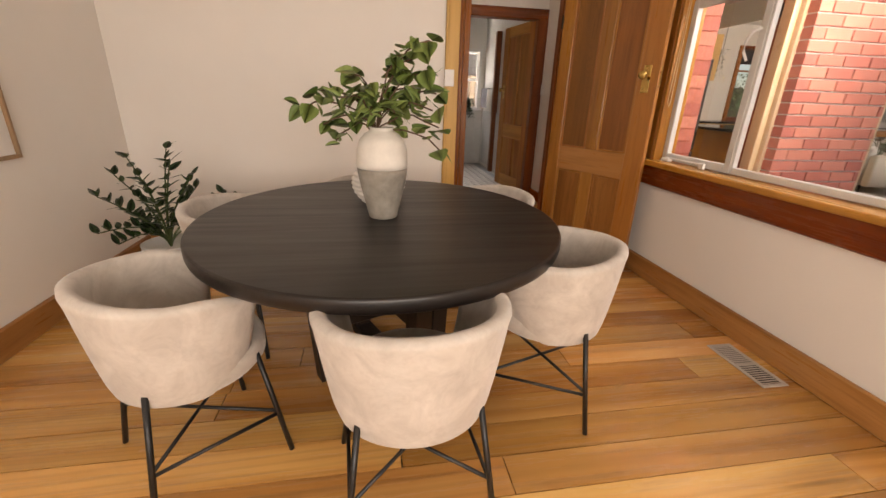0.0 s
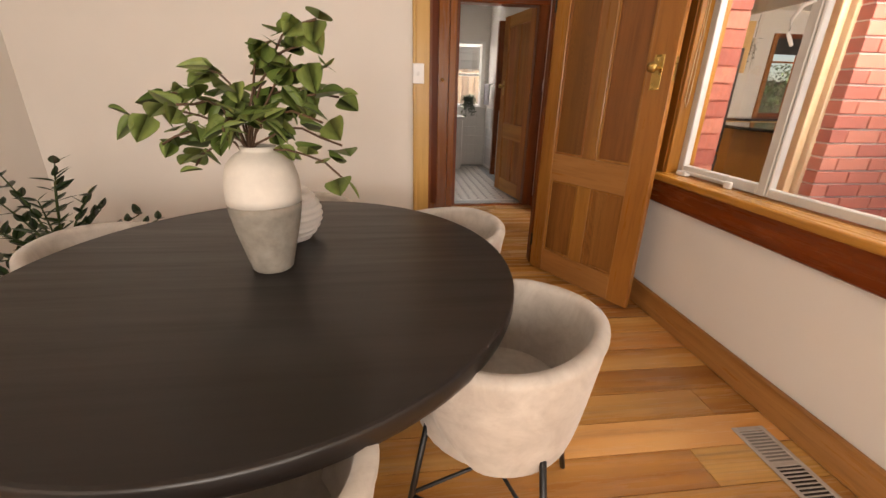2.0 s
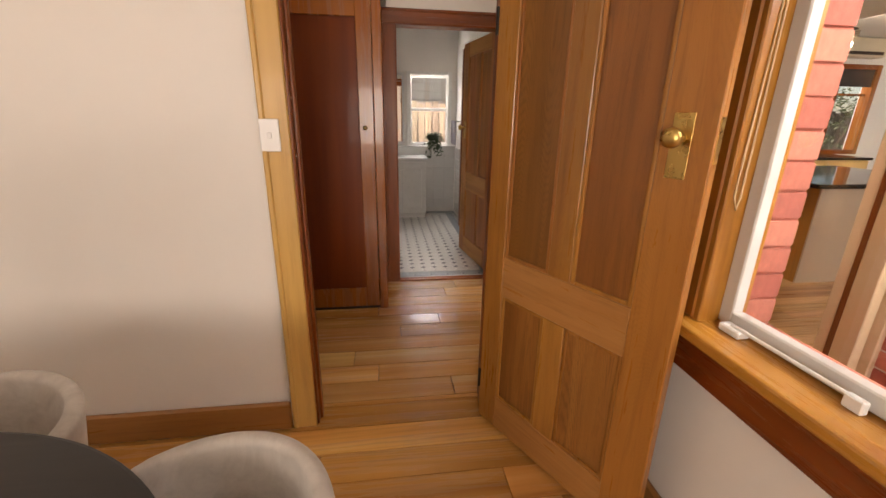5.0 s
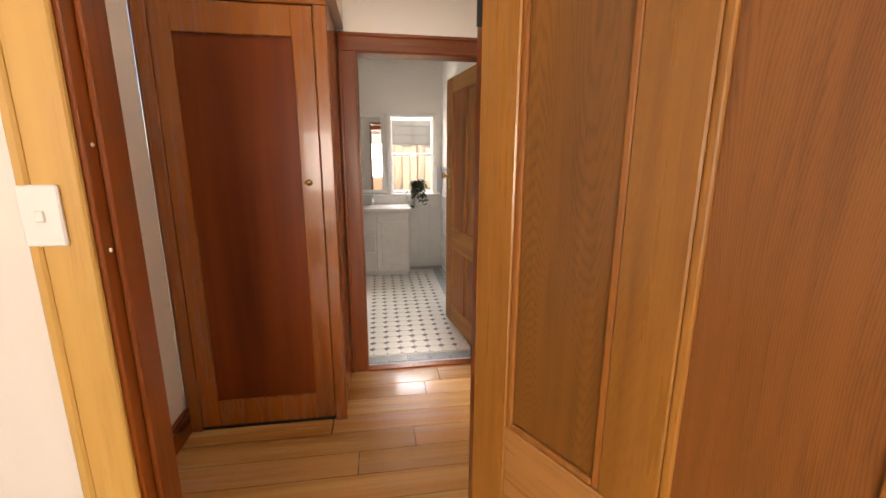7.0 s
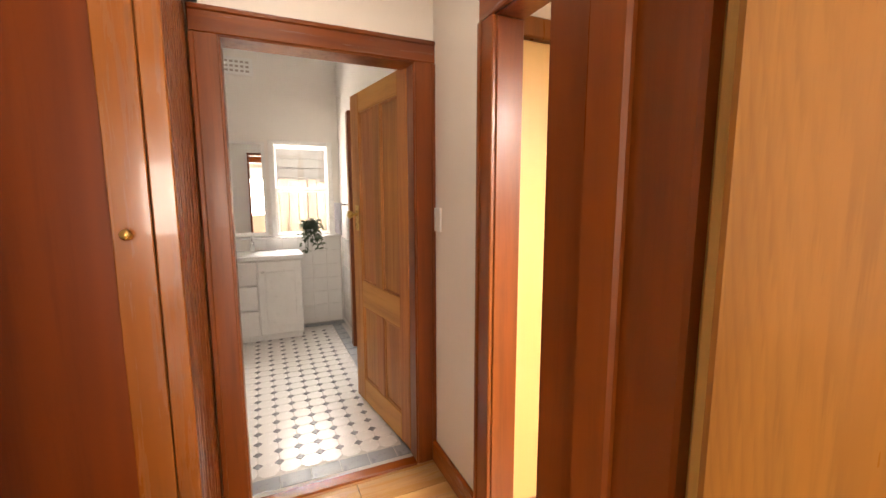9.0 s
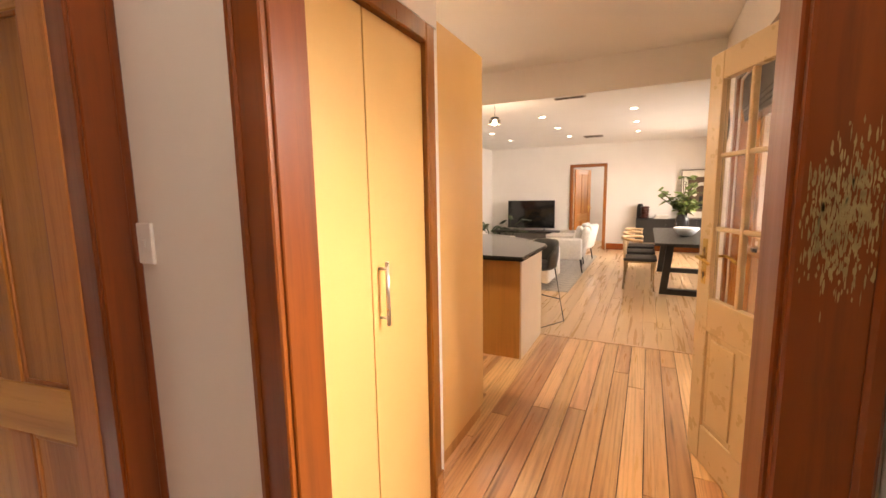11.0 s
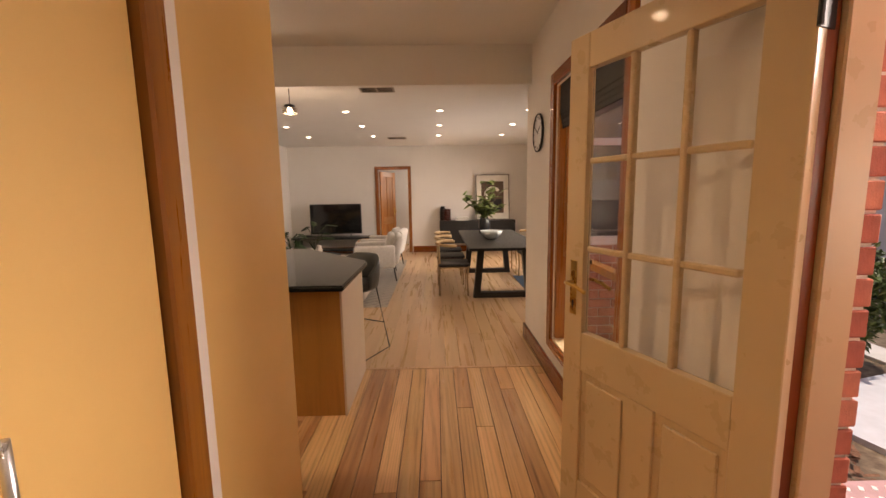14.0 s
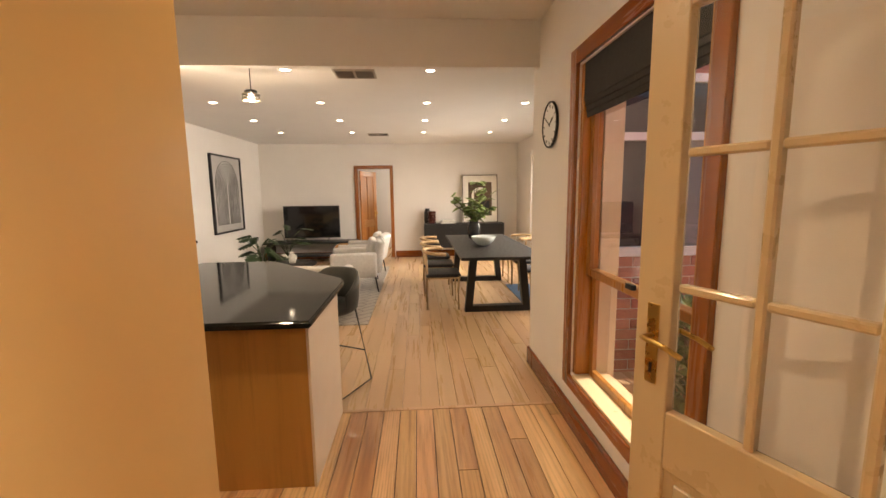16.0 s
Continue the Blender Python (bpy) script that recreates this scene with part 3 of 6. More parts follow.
def sash(parent, x0, x1, y0, y1, z0, z1, st, material, label, axis="x", far=None):
    """A glazed frame whose glass lies across the given axis."""
    bm = bm_new()
    xm = (x0 + x1) / 2
    far = st if far is None else far
    if axis == "x":
        for q in ((y0, y0 + st, z0, z1), (y1 - far, y1, z0, z1), (y0 + st, y1 - far, z0, z0 + st), (y0 + st, y1 - far, z1 - st, z1)):
            add_box(bm, x0, x1, q[0], q[1], q[2], q[3], 0.004)
        g = (xm - 0.002, xm + 0.002, y0 + st - 0.004, y1 - far + 0.004, z0 + st - 0.004, z1 - st + 0.004)
    else:
        for q in ((x0, x0 + st, z0, z1), (x1 - st, x1, z0, z1), (x0 + st, x1 - st, z0, z0 + st), (x0 + st, x1 - st, z1 - st, z1)):
            add_box(bm, q[0], q[1], y0, y1, q[2], q[3], 0.004)
        ym = (y0 + y1) / 2
        g = (x0 + st - 0.004, x1 - st + 0.004, ym - 0.002, ym + 0.002, z0 + st - 0.004, z1 - st + 0.004)
    s = part("sash", bm, material, parent, label)
    bm = bm_new()
    add_box(bm, *g)
    p = part("pane", bm, GLASS, s)
    p.visible_shadow = False
    return s


s1 = sash(w1, 2.462, 2.50, 2.645, 3.215, 0.83, 1.775, 0.045, SASH_PAINT, "white painted casement sash")
s2 = sash(w1, 2.464, 2.50, 1.40, 2.642, 0.83, 1.775, 0.036, SASH_PAINT, "white painted fixed sash", far=0.012)
sash(w1, 2.462, 2.50, 1.40, 3.215, 1.778, 2.06, 0.036, SASH_PAINT, "white painted top light")
bm = bm_new()
tube(bm, [(2.458, 2.668, 1.56), (2.44, 2.70, 1.545), (2.43, 2.722, 1.50), (2.434, 2.722, 1.45), (2.45, 2.71, 1.41)], 0.007, 8)
part("latch", bm, WHITE_PAINT, s1, "curved white casement latch", True)
bm = bm_new()
add_box(bm, 2.425, 2.462, 3.10, 3.17, 0.826, 0.848, 0.004)
tube(bm, [(2.44, 3.14, 0.85), (2.445, 2.83, 0.85)], 0.005, 6)
add_box(bm, 2.432, 2.45, 2.80, 2.84, 0.826, 0.858, 0.003)
part("stay", bm, WHITE_PAINT, s1, "white metal casement stay")
bm = bm_new()
tube(bm, [(2.43, 3.2145, 2.05), (2.428, 3.213, 1.6), (2.42, 3.21, 1.30), (2.414, 3.205, 1.20), (2.422, 3.2, 1.165), (2.432, 3.204, 1.20), (2.438, 3.21, 1.32), (2.44, 3.2145, 2.05)], 0.003, 6)
tagged(obj("blind_cord", bm, plain("cream_cord", (0.62, 0.45, 0.25), 0.7), True), "loop of cream blind cord on the window frame", "cord")

# switch on the door trim
sw = empty("light_switch", pose(1.079, 3.871, 1.313), "white plastic light switch on the pine door trim", "light switch")
box_part("plate", (-0.035, 0.035, -0.010, 0.0, -0.058, 0.058), WHITE_PAINT, sw, "", 0.003)
box_part("rocker", (-0.008, 0.008, -0.015, -0.010, -0.011, 0.011), WHITE_PAINT, sw, "", 0.002)
sw2 = empty("light_switch", pose(2.5, 5.56, 1.29), "white plastic light switch on the hall wall", "light switch")
box_part("plate", (-0.010, 0.0, -0.035, 0.035, -0.058, 0.058), WHITE_PAINT, sw2, "", 0.003)
box_part("rocker", (-0.014, -0.010, -0.008, 0.008, -0.011, 0.011), WHITE_PAINT, sw2, "", 0.002)

# floor vent
VENT = plain("grey_painted_metal", (0.42, 0.37, 0.33), 0.45, 0.08, 20, 0.05, 200)
fv = empty("floor_vent", pose(2.275, 2.055, 0.001), "grey metal floor register with black slots", "vent")
bm = bm_new()
for q in ((-0.068, -0.05, -0.17, 0.17), (0.05, 0.068, -0.17, 0.17), (-0.05, 0.05, -0.17, -0.15), (-0.05, 0.05, 0.15, 0.17)):
    add_box(bm, q[0], q[1], q[2], q[3], 0, 0.006, 0.002)
part("frame", bm, VENT, fv)
box_part("duct", (-0.05, 0.05, -0.15, -0.006, -0.004, 0.001), GAP, fv, "black opening under the slats", 0)
box_part("damper", (-0.05, 0.05, -0.006, 0.15, -0.004, 0.0015), plain("dull_grey_damper", (0.20, 0.18, 0.165), 0.6), fv, "grey closed damper", 0)
box_part("bridge", (-0.05, 0.05, -0.012, 0.004, 0.0, 0.005), VENT, fv, "", 0.001)
for k in range(20):
    box_part("slat", (-0.05, 0.05, -0.145 + 0.0150 * k, -0.1405 + 0.0150 * k, 0.0, 0.004), VENT, fv, "", 0)

# ---- round table ----
TX, TY, TZ, TR = 0.538, 2.34, 0.708, 0.75
TABLE_TOP = wood("black_stained_table", (0.009, 0.0062, 0.005), (0.0115, 0.008, 0.0065), (0.015, 0.0105, 0.0085), "X", 0.5, 0.38, 0.03)
BLACK_WOOD = wood("black_stained_timber", (0.010, 0.007, 0.005), (0.017, 0.011, 0.008), (0.026, 0.016, 0.011), "Z", 0.6, 0.42, 0.05)
table = empty("round_table", pose(TX, TY, 0), "round dining table in black-stained timber", "table")
lathe_part("tabletop", [(0, TZ - 0.052), (TR - 0.012, TZ - 0.052), (TR - 0.003, TZ - 0.046), (TR, TZ - 0.035), (TR, TZ - 0.008), (TR - 0.003, TZ - 0.002), (TR - 0.009, TZ), (0, TZ)], TABLE_TOP, table, "", 128)
for v in table.children[0].data.vertices:       # the top is a little longer than wide
    v.co.x *= 0.972
    v.co.y *= 1.035
for p in table.children[0].data.polygons:
    p.use_smooth = abs(p.normal.z) < 0.5
for ang in (25, 115, 205, 295):
    bm = bm_new()
    add_box(bm, -0.04, 0.04, -0.035, 0.035, 0, 1, 0.0)
    for v in bm.verts:
        u = v.co.z
        v.co.x += 0.12 + 0.26 * abs(u - 0.45) * 1.4
        v.co.z = u * (TZ - 0.09) + 0.0
    ob = part("leg", bm, BLACK_WOOD, table)
    ob.matrix_basis = pose(0, 0, 0, 0, 0, ang)
    bm = bm_new()
    add_box(bm, 0.0, 0.5, -0.04, 0.04, TZ - 0.10, TZ - 0.055, 0.004)
    ob = part("bearer", bm, BLACK_WOOD, table)
    ob.matrix_basis = pose(0, 0, 0, 0, 0, ang)
for ang in (25, 115):
    bm = bm_new()
    add_box(bm, -0.30, 0.30, -0.045, 0.045, 0.0, 0.05, 0.004)
    ob = part("foot", bm, BLACK_WOOD, table)
    ob.matrix_basis = pose(0, 0, 0.0 if ang == 25 else 0.001, 0, 0, ang)
    bm = bm_new()
    add_box(bm, -0.27, 0.27, -0.03, 0.03, 0.24 if ang == 25 else 0.31, 0.30 if ang == 25 else 0.37, 0.004)
    ob = part("stretcher", bm, BLACK_WOOD, table)
    ob.matrix_basis = pose(0, 0, 0, 0, 0, ang)

# ---- tub chairs ----
VELVET = mat("beige_velvet", (0.54, 0.47, 0.405), 0.85)
t_, n_, l_, b_ = nodes_of(VELVET)
v_ = coords(n_, l_)
f1, f2 = noise_tex(n_, l_, v_, 9, 5, 0.65, 0.8), noise_tex(n_, l_, v_, 45, 4, 0.6)
c_ = ramp(n_, l_, f1, [(0.25, (0.42, 0.375, 0.33)), (0.5, (0.54, 0.49, 0.435)), (0.75, (0.64, 0.59, 0.53))])
l_.new(mixc(n_, l_, c_, (0.38, 0.32, 0.27), maprange(n_, l_, f2, 0.5, 0.8, 0, 0.35)), b_.inputs["Base Color"])
b_.inputs["Sheen Weight"].default_value, b_.inputs["Sheen Roughness"].default_value = 0.35, 0.5
bump(n_, l_, b_, noise_tex(n_, l_, v_, 320, 2), 0.15, 0.001)


def tub_chair(m):
    """An upholstered tub chair facing +y, on thin black metal legs."""
    c = empty("dining_chair", m, "beige velvet tub chair with thin black metal legs", "chair", "chairs round the table")
    RIM, LOW, W, D = 0.68, 0.352, 0.272, 0.258
    segs, rows, th = 40, 9, 0.042
    a0, a1 = radians(-38), radians(218)       # open towards +y

    def at(u, h, inner):
        a = a0 + (a1 - a0) * u
        front = max(0.0, 1 - min(u, 1 - u) / 0.16)
        rim = RIM - 0.055 * max(0.0, front) ** 1.6 - 0.012 * math.cos(2 * a)
        taper = 0.80 + 0.20 * h ** 0.75
        low = LOW + 0.075 * max(0.0, front)
        z = low + (rim - low) * h
        r = taper - (th / W if inner else 0)
        x, y = -W * r * math.cos(a) * 1.0, -D * r * math.sin(a)
        return Vector((x * (1.0), y, z))
    bm = bm_new()
    grid = []
    for i in range(segs + 1):
        u = i / segs
        col = [at(u, k / rows, False) for k in range(rows + 1)]
        ti, to = at(u, 1.0, True), at(u, 1.0, False)
        mid = (ti + to) / 2
        col[-1] = to - Vector((0, 0, 0.018))
        col += [to * 0.9 + mid * 0.1 - Vector((0, 0, 0.004)), mid + Vector((0, 0, 0.004)), ti * 0.9 + mid * 0.1 - Vector((0, 0, 0.004)), ti - Vector((0, 0, 0.018))]
        col += [at(u, k / rows, True) for k in range(rows - 1, 1, -1)]
        grid.append([bm.verts.new(p) for p in col])
    for a, b in zip(grid, grid[1:]):
        for k in range(len(a) - 1):
            bm.faces.new((a[k], b[k], b[k + 1], a[k + 1]))
    for col in (grid[0], grid[-1]):
        bm.faces.new(col)
    part("backrest", bm, VELVET, c, "", True)
    bm = bm_new()
    lathe(bm, [(0.0, 0.355), (0.15, 0.358), (0.198, 0.372), (0.214, 0.392), (0.215, 0.44), (0.205, 0.458), (0.18, 0.466), (0.0, 0.47)], 36)
    for v in bm.verts:
        v.co.y = v.co.y * 1.02 + 0.012
        v.co.x *= 1.03
        v.co.z += 0.02 * max(0, v.co.y) - 0.02
    part("seat", bm, VELVET, c, "", True)
    feet = {}
    for sx in (-1, 1):
        for sy in (-1, 1):
            top, foot = Vector((sx * 0.165, sy * 0.15, 0.40)), Vector((sx * 0.215, sy * 0.205, 0.0))
            feet[sx, sy] = (top, foot)
            tube_part("leg", [top, foot], 0.009, BLACK_METAL, c)
    def along(k, h):
        t, f = feet[k]
        return t + (f - t) * (1 - h / 0.40)
    for k1, k2 in (((-1, -1), (1, 1)), ((1, -1), (-1, 1)), ((-1, -1), (-1, 1)), ((1, -1), (1, 1))):
        h = 0.17 if k1[0] != k2[0] else 0.16
        tube_part("stretcher", [along(k1, h), along(k2, h)], 0.006, BLACK_METAL, c)
    return c


# place and facing (degrees clockwise from +y)
CHAIRS = [(0.60, 1.635, -4), (-0.10, 1.875, 54), (1.19, 2.03, -62), (-0.12, 2.66, 112), (0.46, 3.13, 178), (1.125, 2.82, 232)]
first = tub_chair(pose(CHAIRS[0][0], CHAIRS[0][1], 0, 0, 0, -CHAIRS[0][2]))
for cx, cy, az_ in CHAIRS[1:]:
    copy_thing(first, pose(cx, cy, 0, 0, 0, -az_))

# ---- vase, branches, bowl ----
CERAMIC = plain("matt_white_ceramic", (0.70, 0.66, 0.60), 0.75, 0.10, 14, 0.35, 90)
STONEWARE = plain("grey_stoneware", (0.27, 0.245, 0.21), 0.8, 0.22, 22, 0.5, 130)
vase = empty("vase", pose(TX + 0.003, TY - 0.025, TZ), "tall two-tone vase, white above and grey stoneware below, on the table", "vase")
lathe_part("lower_body", [(0.0, 0.0), (0.056, 0.0), (0.062, 0.006), (0.075, 0.06), (0.092, 0.13), (0.1035, 0.19), (0.1065, 0.218)], STONEWARE, vase, "grey unglazed stoneware")
lathe_part("upper_body", [(0.1065, 0.218), (0.1075, 0.24), (0.105, 0.29), (0.094, 0.33), (0.07, 0.358), (0.055, 0.366), (0.048, 0.374), (0.05, 0.382), (0.044, 0.383), (0.04, 0.372), (0.05, 0.34)], CERAMIC, vase, "rough white glaze")
for ob in vase.children:
    for v in ob.data.vertices:
        v.co *= 0.94
random.seed(11)
LEAF_BIG = leaf_mesh("broad_leaf", 0.080, 0.070, 0.10, 0.14, LEAF, 0.7)
branches = empty("leafy_branches", pose(TX - 0.018, TY - 0.025, TZ + 0.335), "cut branches with broad heart-shaped green leaves standing in the vase", "branches")
TIPS = [(-0.27, 0.0, 0.09), (-0.22, 0.05, 0.15), (-0.20, -0.06, 0.03), (-0.16, 0.03, -0.03), (-0.09, 0.02, 0.22), (-0.12, -0.08, 0.13), (-0.05, 0.08, 0.13), (0.20, 0.0, 0.34), (0.14, 0.03, 0.27), (0.23, -0.03, 0.23), (0.24, 0.05, 0.16), (0.10, -0.05, 0.28), (0.21, -0.07, 0.10), (0.24, 0.0, 0.03), (0.25, -0.03, -0.05), (0.16, 0.08, 0.17), (0.07, -0.1, 0.09), (-0.02, -0.12, 0.07)]
for tip in TIPS:
    tip = Vector(tip)
    pts = []
    for k in range(7):
        u = k / 6
        p = Vector((tip.x * u ** 1.25, tip.y * u ** 1.25, tip.z * u ** 0.75 + 0.05 * math.sin(math.pi * u)))
        p += Vector((random.uniform(-1, 1), random.uniform(-1, 1), random.uniform(-1, 1))) * 0.008 * (k > 0)
        pts.append(p)
    tube_part("twig", [Vector((0, 0, -0.25))] + pts, 0.0032, BARK, branches, "", 5)
    for k in range(2, 7):
        for s in range(1 if k == 2 else 2):
            out = math.degrees(math.atan2(tip.y, tip.x)) + random.uniform(-130, 130)
            place = pts[k] + Vector((random.uniform(-1, 1), random.uniform(-1, 1), random.uniform(-0.6, 1))) * 0.018
            put_leaf(LEAF_BIG, branches, place, out, random.uniform(-55, 40), random.uniform(0.62, 1.12), random.uniform(-50, 50))
bowl = empty("ribbed_bowl", pose(TX - 0.01, TY + 0.24, TZ), "round white ribbed ceramic vessel on the table", "bowl")
prof = [(0.0, 0.0), (0.062, 0.0)]
for k in range(46):
    u = k / 45
    r = 0.060 + 0.062 * math.sin(math.pi * (0.06 + 0.86 * u)) ** 0.8 + 0.004 * math.cos(2 * math.pi * u * 8)
    prof.append((r, 0.004 + 0.172 * u))
prof += [(0.06, 0.172), (0.05, 0.15), (0.0, 0.12)]
lathe_part("body", prof, plain("white_glazed_ceramic", (0.74, 0.71, 0.67), 0.5, 0.04, 10), bowl, "", 48)

# ---- plant in the corner ----
zz = empty("potted_plant", pose(-0.72, 3.22, 0), "dark green leafy house plant in a white pot in the corner", "plant")
lathe_part("pot", [(0.0, 0.0), (0.10, 0.0), (0.125, 0.02), (0.15, 0.30), (0.152, 0.31), (0.14, 0.31), (0.135, 0.28), (0.0, 0.28)], plain("white_planter", (0.72, 0.70, 0.67), 0.5), zz)
LEAF_ZZ = leaf_mesh("oval_leaf", 0.085, 0.037, 0.12, 0.1, LEAF_DARK)
for tx, ty, tz in [(-0.20, -0.03, 0.72), (0.07, 0.02, 0.86), (0.16, 0.1, 0.62), (0.27, 0.2, 0.56), (-0.28, -0.16, 0.42), (-0.13, 0.12, 0.66), (0.02, -0.14, 0.58), (-0.24, 0.02, 0.52), (0.34, 0.24, 0.52), (0.12, -0.08, 0.80), (-0.10, -0.06, 0.82), (-0.30, -0.05, 0.60), (0.20, -0.02, 0.72), (-0.18, -0.18, 0.36)]:
    pts = [Vector((tx * u ** 1.5, ty * u ** 1.5, 0.28 + (tz - 0.28) * (u ** 0.85) + 0.06 * math.sin(math.pi * u) * (tz < 0.5))) for u in [k / 9 for k in range(10)]]
    bm = bm_new()
    tube(bm, [Vector((0, 0, 0.24))] + pts, 0.007, 6, 0.003)
    part("stem", bm, STALK, zz, "", True)
    az0 = math.degrees(math.atan2(ty, tx))
    for k in range(3, 10):
        for side in (-1, 1):
            put_leaf(LEAF_ZZ, zz, pts[k], az0 + side * random.uniform(55, 95), random.uniform(10, 50), random.uniform(0.8, 1.15), random.uniform(-30, 30))

# framed picture on the west wall
pw = empty("wall_picture", pose(-1.18, 2.44, 0.85), "large framed print in a thin oak frame on the wall", "picture")
FRAME_OAK = wood("oak_frame", (0.25, 0.15, 0.08), (0.34, 0.22, 0.12), (0.42, 0.28, 0.16), "Z", 1, 0.45)
bm = bm_new()
for q in ((-0.5, -0.482, 0, 1.25), (0.482, 0.5, 0, 1.25), (-0.482, 0.482, 0, 0.018), (-0.482, 0.482, 1.232, 1.25)):
    add_box(bm, 0.0, 0.03, q[0], q[1], q[2], q[3], 0.002)
part("frame", bm, FRAME_OAK, pw)
box_part("mount", (0.002, 0.015, -0.482, 0.482, 0.018, 1.232), plain("white_paper", (0.78, 0.76, 0.73), 0.6), pw, "plain white paper", 0)
# rear window of the dining room
w5 = empty("window_5", None, "wide white-framed window behind the table", "window", kind="structure")
for k in range(3):
    sash(w5, -0.75 + 0.9 * k, 0.15 + 0.9 * k, -1.35, -1.30, 0.8, 2.3, 0.06, WHITE_PAINT, "white painted sash", "y")


# ---- hall cupboard ----
hc = empty("hall_cupboard", pose(0, 0, 0), "tall red-stained built-in cupboard with one panelled door", "cupboard")
JPANEL = wood("red_stained_panel", (0.12, 0.020, 0.002), (0.30, 0.062, 0.005), (0.42, 0.115, 0.011), "Z", 0.3, 0.4, 0.05)
JPANEL.node_tree.nodes["Principled BSDF"].inputs["Specular IOR Level"].default_value = 0.3
JFRAME = wood("red_brown_timber", (0.17, 0.044, 0.008), (0.32, 0.10, 0.018), (0.42, 0.15, 0.032), "Z", 0.7, 0.24, 0.3)
box_part("side_panel", (0.672, 0.70, 5.10, 5.66, 0, 2.15), JFRAME, hc)
box_part("side_panel", (1.462, 1.488, 5.10, 5.60, 0, 2.15), JFRAME, hc)
for b in ((0.69, 0.745, 5.085, 5.105, 0, 2.09), (1.432, 1.492, 5.085, 5.105, 0, 2.09)):
    box_part("face_frame", b, JFRAME, hc, "", 0.004)
box_part("face_frame", (0.69, 1.492, 5.083, 5.105, 2.09, 2.16), JFRAME, hc, "", 0.004)
box_part("plinth", (0.745, 1.432, 5.10, 5.12, 0.0, 0.022), GAP, hc, "", 0)
cd = empty("cupboard_door", None)
cd.parent = hc
bm = bm_new()
for q in ((0.748, 0.835, 0.025, 2.085), (1.335, 1.429, 0.025, 2.085), (0.835, 1.335, 0.025, 0.17), (0.835, 1.335, 1.955, 2.085)):
    add_box(bm, q[0], q[1], 5.086, 5.108, q[2], q[3], 0.003)
part("door_frame", bm, JFRAME, cd)
box_part("door_panel", (0.833, 1.337, 5.098, 5.106, 0.168, 1.957), JPANEL, cd, "dark red flat panel", 0)
bm = bm_new()
lathe(bm, [(0.008, 0), (0.007, 0.008), (0.014, 0.014), (0.016, 0.020), (0.012, 0.027), (0, 0.029)], 18)
bmesh.ops.transform(bm, matrix=pose(1.372, 5.086, 1.305, 90), verts=bm.verts)
part("knob", bm, BRASS, cd, "small brass knob", True)

# ---- bathroom ----
GROUT = plain("pale_grout", (0.55, 0.53, 0.50), 0.8)
TILE = plain("white_floor_tile", (0.76, 0.74, 0.71), 0.22, 0.04, 10, 0.02, 60)
DOT = plain("grey_floor_tile", (0.20, 0.20, 0.21), 0.25, 0.10, 20, 0.02, 60)
BORDER = plain("blue_grey_border_tile", (0.26, 0.28, 0.30), 0.3, 0.10, 8, 0.02, 60)
bf = struct("floor_bath", [(0.6, 2.52, 5.66, 8.35, -0.1, 0.006)], GROUT, "white octagon floor tiles with small grey diamonds", "floor")
P, cut = 0.105, 0.026
me_o, me_d, me_b = [bpy.data.meshes.new(k) for k in ("octagon_tile", "diamond_tile", "border_tile")]
h, c = P / 2 - 0.0015, cut
oct2 = [(-h + c, -h), (h - c, -h), (h, -h + c), (h, h - c), (h - c, h), (-h + c, h), (-h, h - c), (-h, -h + c)]
me_o.from_pydata([(x, y, 0.006) for x, y in oct2] + [(x * 0.98, y * 0.98, 0.010) for x, y in oct2], [],
                 [tuple(range(8, 16))] + [(k, (k + 1) % 8, 8 + (k + 1) % 8, 8 + k) for k in range(8)])
d2 = [(-c + 0.002, 0), (0, -c + 0.002), (c - 0.002, 0), (0, c - 0.002)]
me_d.from_pydata([(x, y, 0.006) for x, y in d2] + [(x * 0.95, y * 0.95, 0.010) for x, y in d2], [], [(4, 5, 6, 7)] + [(k, (k + 1) % 4, 4 + (k + 1) % 4, 4 + k) for k in range(4)])
bb = [(-0.073, -0.048), (0.073, -0.048), (0.073, 0.048), (-0.073, 0.048)]
me_b.from_pydata([(x, y, 0.006) for x, y in bb] + [(x * 0.97, y * 0.96, 0.010) for x, y in bb], [], [(4, 5, 6, 7)] + [(k, (k + 1) % 4, 4 + (k + 1) % 4, 4 + k) for k in range(4)])
for me, m in ((me_o, TILE), (me_d, DOT), (me_b, BORDER)):
    me.materials.append(m)
nx, ny, x0t, y0t = 8, 22, 1.57, 5.86
for i in range(nx):
    for j in range(ny):
        o = new("tile", me_o)
        o.parent, o.location = bf, (x0t + P * i, y0t + P * j, 0)
        if i < nx - 1 and j < ny - 1:
            o = new("diamond_tile", me_d)
            o.parent, o.location = bf, (x0t + P * (i + 0.5), y0t + P * (j + 0.5), 0)
bm = bm_new()
for i in range(-9, 0):
    for j in range(ny):
        vs = [bm.verts.new((x0t + P * i + x * 0.98, y0t + P * j + y * 0.98, 0.0095)) for x, y in oct2]
        bm.faces.new(vs)
o = part("tile_field", bm, TILE, bf)
tagged(o, kind="stuff")
for k in range(6):
    o = new("border_tile", me_b)
    o.parent, o.matrix_basis = bf, pose(1.65 + 0.148 * k, 5.745, 0)
for k in range(17):
    o = new("border_tile", me_b)
    o.parent, o.matrix_basis = bf, pose(2.415, 5.80 + 0.15 * k, 0, 0, 0, 90)
